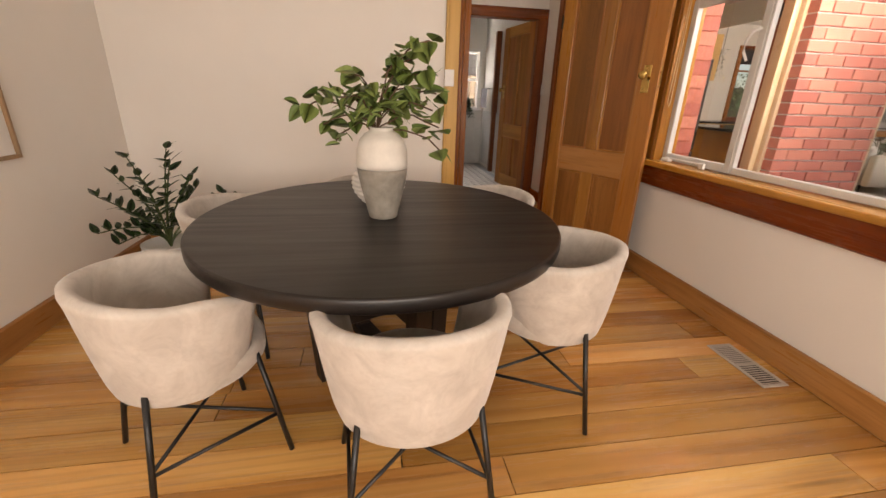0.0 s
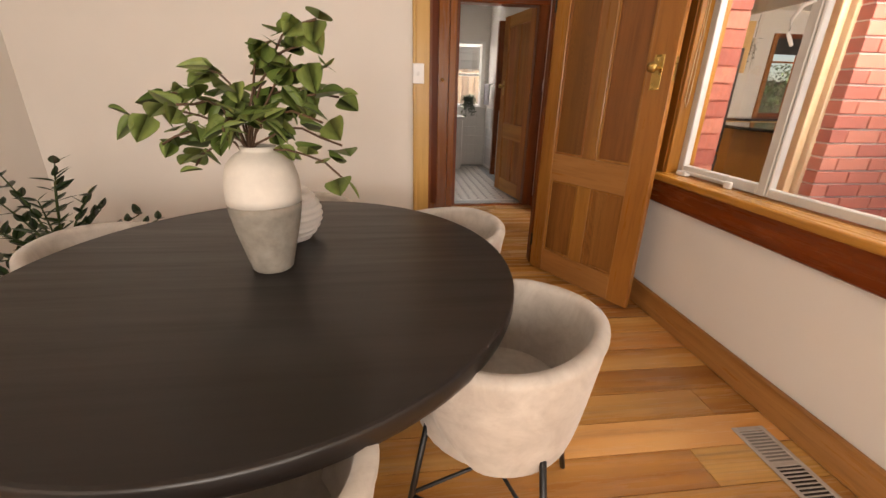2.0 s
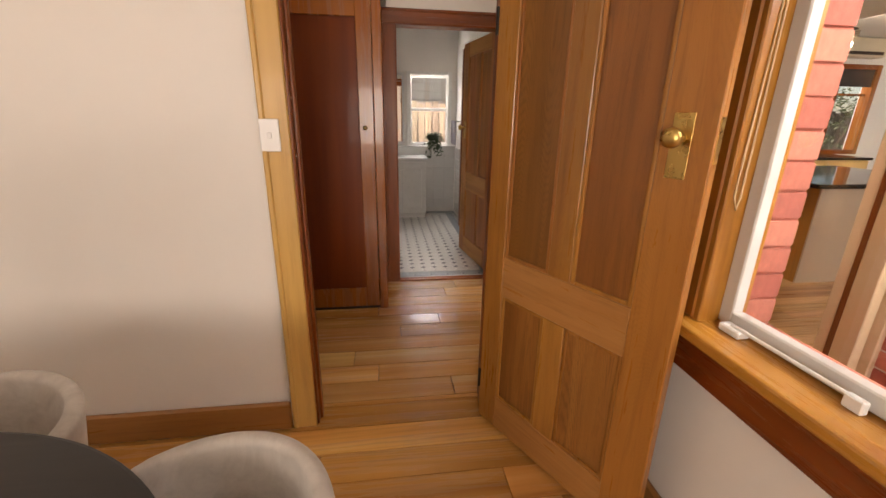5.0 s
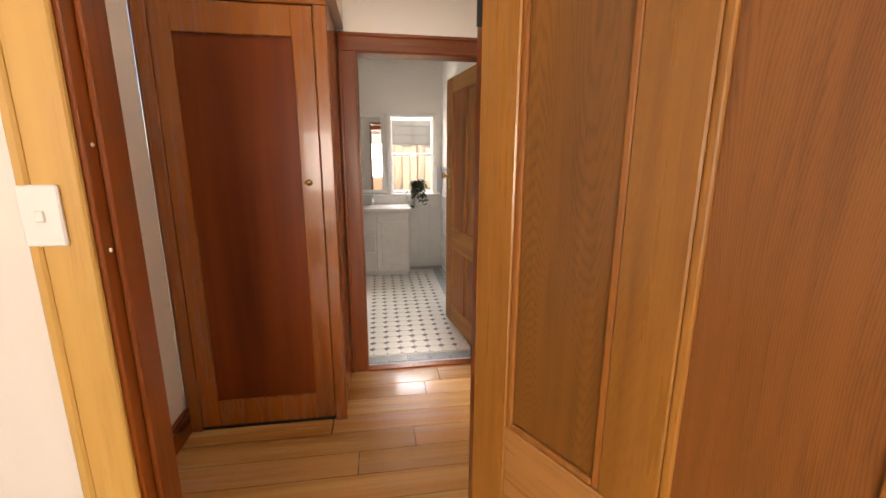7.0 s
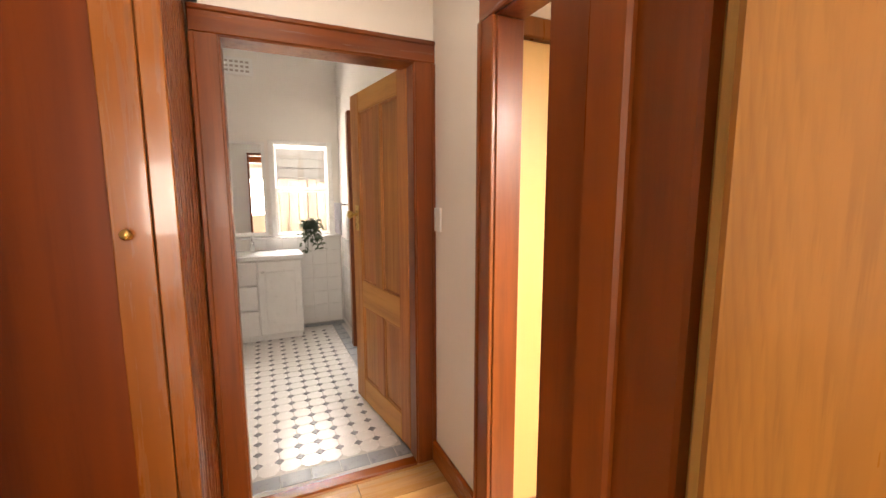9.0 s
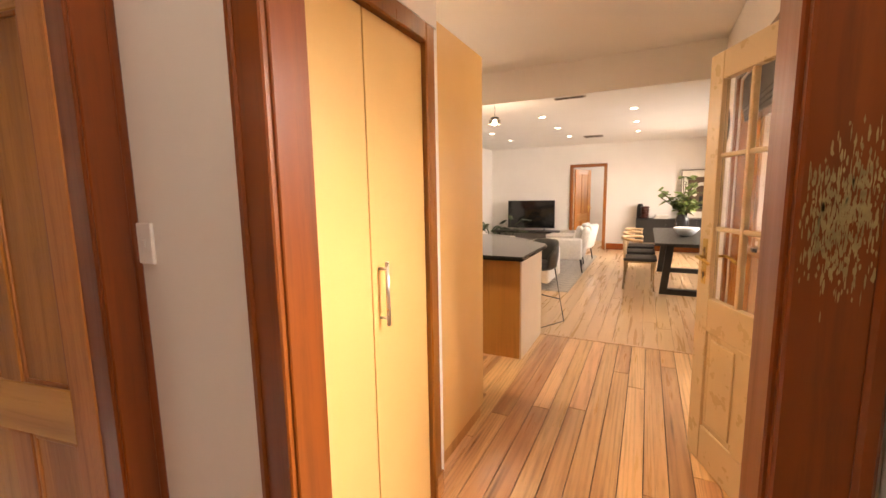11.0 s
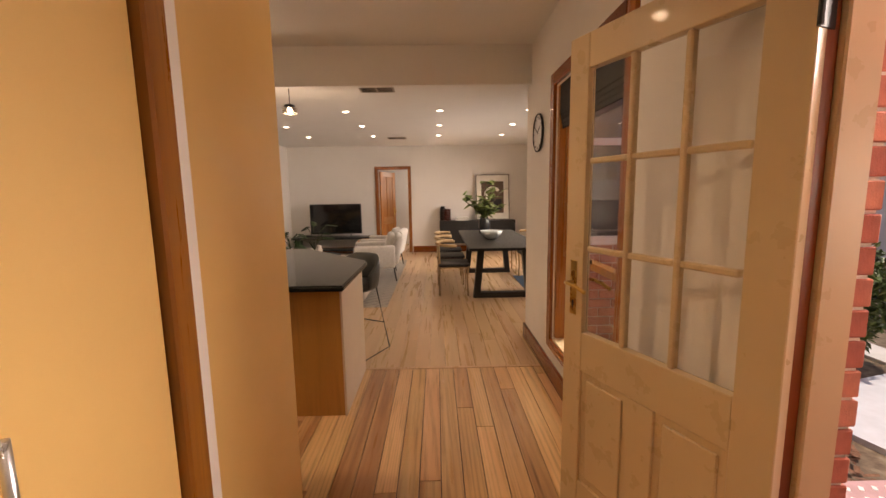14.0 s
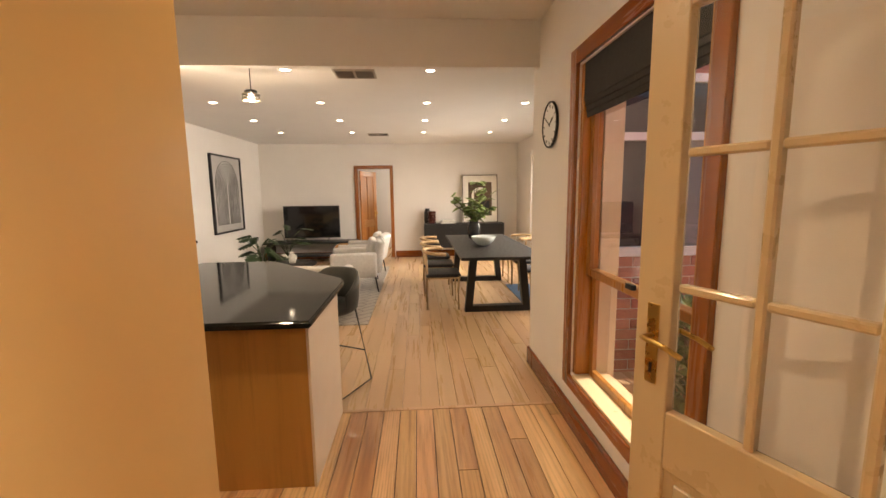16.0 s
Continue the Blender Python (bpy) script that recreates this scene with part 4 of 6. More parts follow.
for k in range(14):
    o = new("border_tile", me_b)
    o.parent, o.matrix_basis = bf, pose(0.68 + 0.148 * k, 8.24, 0)
WTILE = plain("white_wall_tile", (0.78, 0.77, 0.75), 0.18, 0.02, 6, 0.01, 40)
WALL_GROUT = plain("white_grout", (0.72, 0.70, 0.67), 0.7)
bw = struct("wall_tiles_bath", [(0.6, 2.508, 8.338, 8.35, 0.0, 0.95), (2.508, 2.52, 5.745, 8.338, 0.0, 0.95)], WALL_GROUT, "white square wall tiles up to the window sill", "wall tiles")
me_w = bpy.data.meshes.new("wall_tile")
q = 0.0735
sq = [(-q, 0), (q, 0), (q, 2 * q), (-q, 2 * q)]
me_w.from_pydata([(x, 0, z) for x, z in sq] + [(x * 0.98, -0.005, q + (z - q) * 0.98) for x, z in sq], [], [(4, 5, 6, 7)] + [(k, (k + 1) % 4, 4 + (k + 1) % 4, 4 + k) for k in range(4)])
me_w.materials.append(WTILE)
for k in range(6):
    for r in range(6):
        o = new("tile", me_w)
        o.parent, o.location = bw, (1.68 + 0.15 * k, 8.338, 0.06 + 0.15 * r)
for k in range(16):
    for r in range(6):
        o = new("tile", me_w)
        o.parent, o.matrix_basis = bw, pose(2.508, 5.9 + 0.15 * k, 0.06 + 0.15 * r, 0, 0, -90)
trim("bath_ledge", [(0.6, 2.52, 8.30, 8.352, 0.955, 0.985)], WTILE, "white tiled ledge under the bathroom window", "ledge", 0.012)

van = empty("vanity", pose(0, 0, 0.0), "white bathroom vanity with panelled doors and a basin top", "vanity")
VAN = plain("white_satin_cabinet", (0.74, 0.73, 0.71), 0.3, 0.03, 8, 0.02, 80)
box_part("body", (1.25, 2.05, 7.90, 8.335, 0.06, 0.80), VAN, van)
box_part("plinth", (1.27, 2.04, 7.93, 8.33, 0.008, 0.06), VAN, van)
for a, b in ((1.26, 1.65), (1.66, 2.045)):
    for z0, z1 in ((0.075, 0.32), (0.33, 0.56), (0.57, 0.79)) if a < 1.5 else ((0.075, 0.79),):
        dd = box_part("door" if a > 1.5 else "drawer", (a, b, 7.878, 7.90, z0, z1), VAN, van, "", 0.006)
        if a > 1.5:
            bm = bm_new()
            add_box(bm, a + 0.06, b - 0.06, 7.870, 7.878, z0 + 0.08, z1 - 0.10, 0.004)
            part("raised_panel", bm, VAN, dd)
        bm = bm_new()
        lathe(bm, [(0.006, 0), (0.005, 0.012), (0.013, 0.02), (0, 0.026)], 14)
        bmesh.ops.transform(bm, matrix=pose((a + b) / 2 if a < 1.5 else a + 0.04, 7.878, z1 - 0.1, 90), verts=bm.verts)
        part("knob", bm, VAN, dd, "", True)
bm = bm_new()
add_box(bm, 1.23, 2.075, 7.865, 8.337, 0.80, 0.845, 0.012, 2)
part("basin_top", bm, plain("white_basin_ceramic", (0.80, 0.80, 0.79), 0.12, 0.02), van)
tap = empty("basin_tap", pose(1.62, 8.22, 0.845), "chrome basin mixer tap on the vanity", "tap")
CHROME = plain("chrome", (0.75, 0.75, 0.76), 0.1, 0.03, 10, 0.0, 100, 1.0)
lathe_part("body", [(0.0, 0.0), (0.024, 0.0), (0.022, 0.10), (0.012, 0.115), (0, 0.116)], CHROME, tap)
tube_part("spout", [(0, 0, 0.07), (0, -0.08, 0.10), (0, -0.12, 0.085)], 0.011, CHROME, tap)
tube_part("lever", [(0, 0, 0.115), (0, -0.03, 0.15), (0, -0.07, 0.17)], 0.006, CHROME, tap)
mir = empty("bathroom_mirror", pose(1.36, 8.345, 1.02), "frameless bathroom mirror with white edge above the vanity", "mirror")
box_part("frame", (-0.40, 0.42, -0.022, 0.0, -0.02, 0.92), WHITE_PAINT, mir)
box_part("glass", (-0.37, 0.39, -0.026, -0.0215, 0.01, 0.89), mat("mirror_silver", (0.9, 0.9, 0.9), 0.02, 1.0), mir, "silvered mirror glass", 0)
wb = empty("window_2", None, "small white-framed bathroom window", "window", kind="structure")
bm = bm_new()
for q in ((1.815, 1.87, 0.985, 1.965), (2.395, 2.45, 0.985, 1.965), (1.87, 2.395, 1.915, 1.965), (1.87, 2.395, 0.985, 1.005)):
    add_box(bm, q[0], q[1], 8.325, 8.36, q[2], q[3], 0.004)
part("window_frame", bm, WHITE_PAINT, wb)
sash(wb, 1.86, 2.41, 8.37, 8.40, 0.99, 1.48, 0.03, WHITE_PAINT, "white lower sash", "y")
sash(wb, 1.86, 2.41, 8.40, 8.43, 1.46, 1.92, 0.03, WHITE_PAINT, "white upper sash", "y")
hp = empty("trailing_plant", pose(2.18, 8.26, 0.985), "small trailing green plant in a pot on the bathroom ledge", "plant")
lathe_part("pot", [(0.0, 0.0), (0.04, 0.0), (0.05, 0.07), (0.045, 0.07), (0.0, 0.06)], WHITE_PAINT, hp)
LEAF_SM = leaf_mesh("small_leaf", 0.035, 0.022, 0.1, 0.2, leaf_mat("grey_green_leaf", (0.035, 0.06, 0.025), (0.09, 0.13, 0.065), 0.5))
random.seed(5)
for k in range(56):
    a, rr = random.uniform(-180, 0), random.uniform(0.04, 0.14)
    ex, ey, ez = rr * math.cos(radians(a)), rr * math.sin(radians(a)) * 0.9, random.uniform(-0.17, 0.19)
    pts = [Vector((ex * u, ey * u, 0.07 + (ez - 0.07) * u ** 2 + 0.06 * math.sin(math.pi * u))) for u in (0, 0.25, 0.5, 0.75, 1)]
    tube_part("stem", pts, 0.002, STALK, hp, "", 4)
    for p in pts[1:]:
        for s in range(2):
            put_leaf(LEAF_SM, hp, p, random.uniform(0, 360), random.uniform(-40, 30), random.uniform(1.1, 1.7), random.uniform(-40, 40))
bv = empty("wall_vent", pose(1.56, 8.35, 2.57), "white plaster wall vent with a pierced pattern", "vent")
box_part("frame", (-0.16, 0.16, -0.015, 0.0, 0.0, 0.16), WHITE_PAINT, bv)
for i in range(6):
    for j in range(3):
        box_part("slot", (-0.135 + 0.046 * i, -0.105 + 0.046 * i, -0.018, -0.014, 0.025 + 0.042 * j, 0.045 + 0.042 * j), VENT, bv, "", 0)
trim("trim_bath_cupboard", [(2.44, 2.52, 7.42, 7.50, 0, 2.14)], JARRAH, "red-stained door trim on the bathroom wall", "door trim")
tr = empty("towel_rail", pose(2.505, 7.95, 1.32), "chrome towel rail with a pale cloth", "towel rail")
tube_part("bar", [(-0.06, -0.25, 0), (-0.06, 0.25, 0)], 0.008, CHROME, tr)
for y in (-0.25, 0.25):
    tube_part("bracket", [(-0.06, y, 0), (0.0, y, 0)], 0.008, CHROME, tr)
bm = bm_new()
for k in range(14):
    a, b = -0.16 + 0.024 * k, -0.16 + 0.024 * (k + 1)
    for z0, z1 in ((-0.3, 0.01),):
        v = [bm.verts.new((-0.072 + 0.008 * math.sin(q * 60), q, z)) for q, z in ((a, z0), (b, z0), (b, z1), (a, z1))]
        bm.faces.new(v)
bmesh.ops.remove_doubles(bm, verts=bm.verts, dist=0.0005)
bmesh.ops.solidify(bm, geom=bm.faces[:], thickness=0.006)
part("cloth", bm, plain("lilac_grey_cloth", (0.42, 0.40, 0.44), 0.9), tr)

# ---- pantry ----
pan = empty("pantry_cupboard", None, "tall honey-coloured laminate pantry cupboard with two doors", "cupboard")
box_part("body", (2.625, 3.40, 5.175, 5.74, 0.0, 2.05), LAMINATE, pan)
for a, b in ((2.632, 2.982), (2.988, 3.372)):
    dd = box_part("door", (a, b, 5.152, 5.173, 0.012, 2.015), LAMINATE, pan, "", 0.002)
bm = bm_new()
tube(bm, [(3.03, 5.118, 0.95), (3.03, 5.118, 1.18)], 0.007, 12)
for z in (0.975, 1.155):
    tube(bm, [(3.03, 5.118, z), (3.03, 5.153, z)], 0.0055, 10)
part("handle", bm, STEEL, dd, "brushed steel bar handle", True)
trim("trim_pantry", [(3.376, 3.446, 5.128, 5.175, 0, 2.10), (2.62, 3.376, 5.128, 5.175, 2.022, 2.10)], OREGON_RED, "varnished timber trim around the pantry", "door trim", 0.006)
skirting("baseboard_pantry", (3.376, 3.449, 5.118, 5.128, 0, 0.12), OREGON_H, "varnished timber skirting block")
tall = empty("tall_end_panel", None, "tall honey-coloured laminate cabinet side", "cabinet")
box_part("body", (3.553, 4.165, 5.192, 5.74, 0.09, 2.19), LAMINATE, tall, "", 0.002)
box_part("side_panel", (3.535, 3.552, 5.190, 5.74, 0.0, 2.19), LAMINATE, tall, "", 0.001)
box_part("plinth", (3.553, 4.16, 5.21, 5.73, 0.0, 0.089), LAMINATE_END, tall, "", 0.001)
fr = empty("fridge", None, "stainless steel fridge beside the tall cabinet", "fridge")
bm = bm_new()
add_box(bm, 4.19, 4.55, 5.47, 5.99, 0.0, 1.71, 0.006)
part("body", bm, plain("dark_grey_fridge", (0.10, 0.10, 0.105), 0.4), fr)
for z0, z1 in ((0.06, 0.62), (0.64, 1.70)):
    bm = bm_new()
    add_box(bm, 4.192, 4.548, 5.40, 5.468, z0, z1, 0.014, 3)
    dd = part("door", bm, plain("dark_stainless", (0.16, 0.16, 0.165), 0.35, 0.05, 20, 0.05, 300, 1.0), fr)
    tube_part("handle", [(4.25, 5.40, z0 + 0.12), (4.25, 5.37, z0 + 0.16), (4.25, 5.37, z1 - 0.16), (4.25, 5.40, z1 - 0.12)], 0.010, STEEL, dd)

# ---- kitchen bench ----
GRANITE = mat("black_granite", (0.008, 0.008, 0.0075), 0.07, 0.0, 0.0)
t_, n_, l_, b_ = nodes_of(GRANITE)
v_ = coords(n_, l_)
b_.inputs["Specular IOR Level"].default_value = 0.3
l_.new(ramp(n_, l_, noise_tex(n_, l_, v_, 260, 3, 0.6), [(0.35, (0.008, 0.009, 0.008)), (0.62, (0.018, 0.018, 0.016)), (0.72, (0.06, 0.06, 0.05))]), b_.inputs["Base Color"])
bench = empty("kitchen_bench", None, "kitchen peninsula bench with laminate sides under a black granite top", "kitchen bench")
bm = bm_new()
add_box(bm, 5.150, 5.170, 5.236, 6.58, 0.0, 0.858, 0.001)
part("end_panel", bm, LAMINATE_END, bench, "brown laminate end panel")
bm = bm_new()
add_box(bm, 5.147, 5.872, 5.222, 5.236, 0.0, 0.858, 0.001)
part("front_panel", bm, LAMINATE_PALE, bench, "pale laminate front panel")
bm = bm_new()
vs = [(5.17, 5.236), (5.872, 5.236), (6.45, 5.80), (6.45, 6.58), (5.17, 6.58)]
lo, hi = [bm.verts.new((x, y, 0.0)) for x, y in vs], [bm.verts.new((x, y, 0.858)) for x, y in vs]
bm.faces.new(lo), bm.faces.new(hi)
for k in range(5):
    bm.faces.new((lo[k], lo[(k + 1) % 5], hi[(k + 1) % 5], hi[k]))
part("body", bm, LAMINATE_PALE, bench)
bt = [(5.075, 5.19), (5.95, 5.19), (6.06, 5.215), (6.86, 5.93), (6.89, 6.0), (6.89, 6.59), (5.075, 6.59)]
bm = bm_new()
lo, hi = [bm.verts.new((x, y, 0.86)) for x, y in bt], [bm.verts.new((x, y, 0.898)) for x, y in bt]
bm.faces.new(lo), bm.faces.new(hi)
for k in range(len(bt)):
    bm.faces.new((lo[k], lo[(k + 1) % len(bt)], hi[(k + 1) % len(bt)], hi[k]))
bmesh.ops.bevel(bm, geom=[e for e in bm.edges if abs(e.verts[0].co.z - e.verts[1].co.z) < 0.001], offset=0.012, segments=3, affect="EDGES")
tagged(obj("benchtop", bm, GRANITE), "polished black granite benchtop with a clipped corner", "benchtop")
ks = None
for k in range(6):
    at_ = pose(4.16 + 0.765 * k, 7.62, 0)
    if ks is None:
        ks = empty("kitchen_cabinet", at_, "honey laminate kitchen base cabinet along the wall", "kitchen cabinet", "base cabinets under the window")
        box_part("body", (0.0, 0.763, 0.02, 0.57, 0.10, 0.86), LAMINATE, ks)
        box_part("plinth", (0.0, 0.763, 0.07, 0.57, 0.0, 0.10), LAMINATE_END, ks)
        dd = box_part("door", (0.004, 0.759, 0.0, 0.019, 0.11, 0.85), LAMINATE, ks)
        tube_part("handle", [(0.06, 0.0, 0.62), (0.06, -0.03, 0.63), (0.06, -0.03, 0.79), (0.06, 0.0, 0.80)], 0.005, STEEL, dd)
    else:
        copy_thing(ks, at_)
bm = bm_new()
add_box(bm, 4.125, 8.76, 7.58, 8.197, 0.862, 0.90, 0.008, 2)
tagged(obj("worktop", bm, GRANITE), "black granite worktop along the kitchen wall", "worktop")
tp = empty("kitchen_tap", pose(7.9, 8.05, 0.90), "chrome kitchen mixer tap at the sink", "tap")
tube_part("spout", [(0, 0, 0), (0, 0, 0.22), (0, -0.06, 0.28), (0, -0.14, 0.27), (0, -0.17, 0.22)], 0.012, CHROME, tp)
tube_part("lever", [(0.02, 0, 0.06), (0.09, 0, 0.09)], 0.007, CHROME, tp)
up = empty("wall_cabinet", pose(6.2, 8.198, 1.60), "honey laminate wall cabinet", "cabinet")
box_part("body", (-0.45, 0.52, -0.32, 0.0, 0.0, 0.76), LAMINATE, up)
for a, b in ((-0.448, 0.033), (0.037, 0.518)):
    box_part("door", (a, b, -0.342, -0.322, 0.002, 0.758), LAMINATE, up)
kp = empty("hanging_plant", pose(6.88, 8.0, 2.05), "dark trailing plant hanging beside the wall cabinet", "plant")
lathe_part("pot", [(0.0, 0.0), (0.05, 0.0), (0.06, 0.09), (0.055, 0.09), (0.0, 0.08)], WHITE_PAINT, kp)
bm = bm_new()
tube(bm, [(0, 0, 0.08), (0, 0, LC - 2.05)], 0.003, 5)
part("cord", bm, BLACK_METAL, kp)
for k in range(22):
    a, rr = random.uniform(0, 360), random.uniform(0.03, 0.1)
    ez = random.uniform(-0.45, 0.12)
    pts = [Vector((rr * math.cos(radians(a)) * u ** 0.6, rr * math.sin(radians(a)) * u ** 0.6, 0.09 + (ez - 0.09) * u ** 1.6)) for u in (0, 0.3, 0.55, 0.8, 1)]
    tube_part("stem", pts, 0.002, STALK, kp, "", 4)
    for p in pts[1:]:
        put_leaf(LEAF_SM, kp, p, random.uniform(0, 360), random.uniform(-50, 20), random.uniform(0.9, 1.5))
# bench stool
GREY_LEATHER = plain("dark_grey_green_leather", (0.045, 0.05, 0.048), 0.45, 0.15, 12, 0.15, 120)
st = empty("bar_stool", pose(6.27, 5.35, 0, 0, 0, 62), "dark grey leather bar stool on a black wire sled frame", "stool")
bm = bm_new()
cols = []
for i in range(25):
    a = radians(160 + 220 * i / 24)
    col = []
    for z, r in ((0.60, 0.17), (0.63, 0.20), (0.72, 0.215), (0.84, 0.222), (0.90, 0.218), (0.912, 0.205), (0.90, 0.192), (0.80, 0.188), (0.69, 0.182)):
        drop = 0.16 * max(0, 1 - min(i, 24 - i) / 8.0) ** 1.5
        col.append(bm.verts.new((r * math.cos(a), r * math.sin(a) * 0.95, z - drop * (z - 0.62) / 0.29 * 1.0)))
    cols.append(col)
for a, b in zip(cols, cols[1:]):
    for k in range(len(a) - 1):
        bm.faces.new((a[k], b[k], b[k + 1], a[k + 1]))
for col in (cols[0], cols[-1]):
    bm.faces.new(col)
part("backrest", bm, GREY_LEATHER, st, "", True)
lathe_part("seat", [(0.0, 0.59), (0.15, 0.595), (0.185, 0.62), (0.188, 0.655), (0.16, 0.675), (0.0, 0.68)], GREY_LEATHER, st)
for sx in (-1, 1):
    bm = bm_new()
    tube(bm, [(sx * 0.13, -0.12, 0.60), (sx * 0.20, -0.20, 0.012), (sx * 0.20, 0.20, 0.012), (sx * 0.13, 0.12, 0.60)], 0.007, 8)
    part("leg_frame", bm, BLACK_METAL, st, "black wire sled leg", True)
for y in (-0.167, 0.167):
    tube_part("footrest", [(-0.173, y, 0.26), (0.173, y, 0.26)], 0.006, BLACK_METAL, st)

# ---- kitchen window, clock, glazed door ----
kw = empty("window_3", None, "tall varnished timber window with a dark roman blind", "window", kind="structure")
for b in ((4.42, 4.50, 3.60, 3.752, 0.25, 2.30), (5.63, 5.72, 3.60, 3.752, 0.25, 2.30)):
    box_part("window_frame", b, JFRAME, kw, "", 0.004)
for b in ((4.50, 5.63, 3.60, 3.752, 2.21, 2.30), (4.50, 5.63, 3.60, 3.752, 0.25, 0.325)):
    box_part("window_frame", b, JARRAH_H, kw, "", 0.004)
box_part("window_sill", (4.50, 5.575, 3.50, 3.74, 0.325, 0.345), CREAM_PAINT, kw, "", 0.003)
for b in ((5.575, 5.64, 3.47, 3.59, 0.29, 2.25), (4.49, 4.55, 3.47, 3.559, 0.29, 2.25)):
    box_part("outer_lining", b, CREAM_PAINT, kw, "cream painted outer lining", 0.003)
# brighter honey timber paints in the sunlight on the red-stained jamb
for a in (4.50, 5.58):
    box_part("pulley_stile", (a, a + 0.05, 3.595, 3.72, 0.345, 2.21), HONEY, kw, "", 0.003)
sash(kw, 4.55, 5.58, 3.60, 3.635, 0.345, 1.02, 0.045, OREGON, "varnished lower sash", "y")
sash(kw, 4.55, 5.58, 3.64, 3.675, 0.98, 2.21, 0.045, OREGON, "varnished upper sash", "y")
box_part("catch", (5.0, 5.06, 3.675, 3.70, 1.02, 1.045), BLACK_METAL, kw, "black sash catch")
bl = empty("roman_blind", pose(5.065, 3.70, 1.90), "dark charcoal roman blind drawn up in the window", "blind")
BLIND = plain("charcoal_blind_cloth", (0.03, 0.03, 0.032), 0.9, 0.1, 20, 0.3, 400)
for k in range(4):
    box_part("fold", (-0.56, 0.56, -0.012 + 0.006 * k, 0.0 + 0.006 * k, 0.03 * k, 0.32 - 0.004 * k), BLIND, bl, "", 0.004)
clk = empty("wall_clock", pose(6.115, 3.733, 1.945), "round wall clock with white face and black rim", "clock")
bm = bm_new()
lathe(bm, [(0.15, 0.0), (0.158, 0.004), (0.158, 0.016), (0.152, 0.02), (0.147, 0.016), (0.147, 0.006), (0.15, 0.0)], 48)
bmesh.ops.transform(bm, matrix=pose(0, 0, 0, -90), verts=bm.verts)
part("rim", bm, BLACK_METAL, clk, "", True)
bm = bm_new()
lathe(bm, [(0.0, 0.006), (0.148, 0.006), (0.148, 0.012), (0.0, 0.012)], 40)
bmesh.ops.transform(bm, matrix=pose(0, 0, 0, -90), verts=bm.verts)
part("face", bm, WHITE_PAINT, clk)
for a, ln, w in ((300, 0.075, 0.006), (60, 0.11, 0.004)):
    bm = bm_new()
    add_box(bm, -w, w, 0.014, 0.017, -0.01, ln)
    part("clock_arm", bm, BLACK_METAL, clk).matrix_basis = pose(0, 0, 0, 0, a, 0)
for k in range(12):
    bm = bm_new()
    add_box(bm, -0.003, 0.003, 0.012, 0.015, 0.115, 0.135)
    part("hour_mark", bm, BLACK_METAL, clk).matrix_basis = pose(0, 0, 0, 0, 30 * k, 0)

GDW, GDH = 0.825, 2.045
gd = empty("glazed_door", pose(3.562, 3.702, 0.008, 0, 0, 22.6), "cream painted half-glazed door with nine panes standing open", "door")
CREAM = CREAM_PAINT
G0, G1 = 0.115, GDW - 0.105                # glazed part
for a, b in ((0, G0), (G1, GDW)):
    box_part("stile", (a, b, 0.0, 0.04, 0.0, GDH), CREAM, gd, "", 0.003)
for z0, z1 in ((0.0, 0.20), (0.70, 0.87), (1.915, GDH)):
    box_part("rail", (G0, G1, 0.001, 0.039, z0, z1), CREAM, gd, "", 0.003)
cw, rh = (G1 - G0) / 3, (1.915 - 0.87) / 3
for k in (1, 2):
    box_part("glazing_bar", (G0 + cw * k - 0.011, G0 + cw * k + 0.011, 0.004, 0.036, 0.87, 1.915), CREAM, gd, "", 0.005)
for k in (1, 2):
    for c in range(3):
        box_part("glazing_bar", (G0 + cw * c + 0.011, G0 + cw * (c + 1) - 0.011, 0.005, 0.035, 0.87 + rh * k - 0.011, 0.87 + rh * k + 0.011), CREAM, gd, "", 0.005)
for c in range(3):
    for k in range(3):
        ob = box_part("pane", (G0 + cw * c + 0.008, G0 + cw * (c + 1) - 0.008, 0.018, 0.022, 0.87 + rh * k + 0.008, 0.87 + rh * (k + 1) - 0.008), GLASS, gd, "", 0)
        ob.visible_shadow = False
cm = (G0 + G1) / 2
box_part("muntin", (cm - 0.055, cm + 0.055, 0.001, 0.039, 0.20, 0.70), CREAM, gd, "", 0.003)
for a, b in ((G0, cm - 0.055), (cm + 0.055, G1)):
    box_part("panel", (a, b, 0.012, 0.028, 0.20, 0.70), CREAM, gd, "", 0)
    for y0, y1 in ((0.028, 0.034), (0.006, 0.012)):
        box_part("raised_panel", (a + 0.03, b - 0.03, y0, y1, 0.23, 0.67), CREAM, gd, "", 0.005)
hx = GDW - 0.055
for y, s in ((0.04, 1), (0.0, -1)):
    pl = box_part("door_plate", (hx - 0.019, hx + 0.019, min(y, y + s * 0.004), max(y, y + s * 0.004), 0.935, 1.165), BRASS, gd, "aged brass lever plate", 0.002)
    bm = bm_new()
    tube(bm, [(hx, y, 1.075), (hx, y + s * 0.045, 1.075), (hx - 0.02, y + s * 0.052, 1.077), (hx - 0.07, y + s * 0.05, 1.07), (hx - 0.115, y + s * 0.046, 1.055)], 0.0075, 10)
    part("lever", bm, BRASS, gd, "curved brass lever handle", True)
    box_part("keyhole", (hx - 0.004, hx + 0.004, min(y + s * 0.004, y + s * 0.0055), max(y + s * 0.004, y + s * 0.0055), 0.965, 0.995), GAP, gd, "", 0)
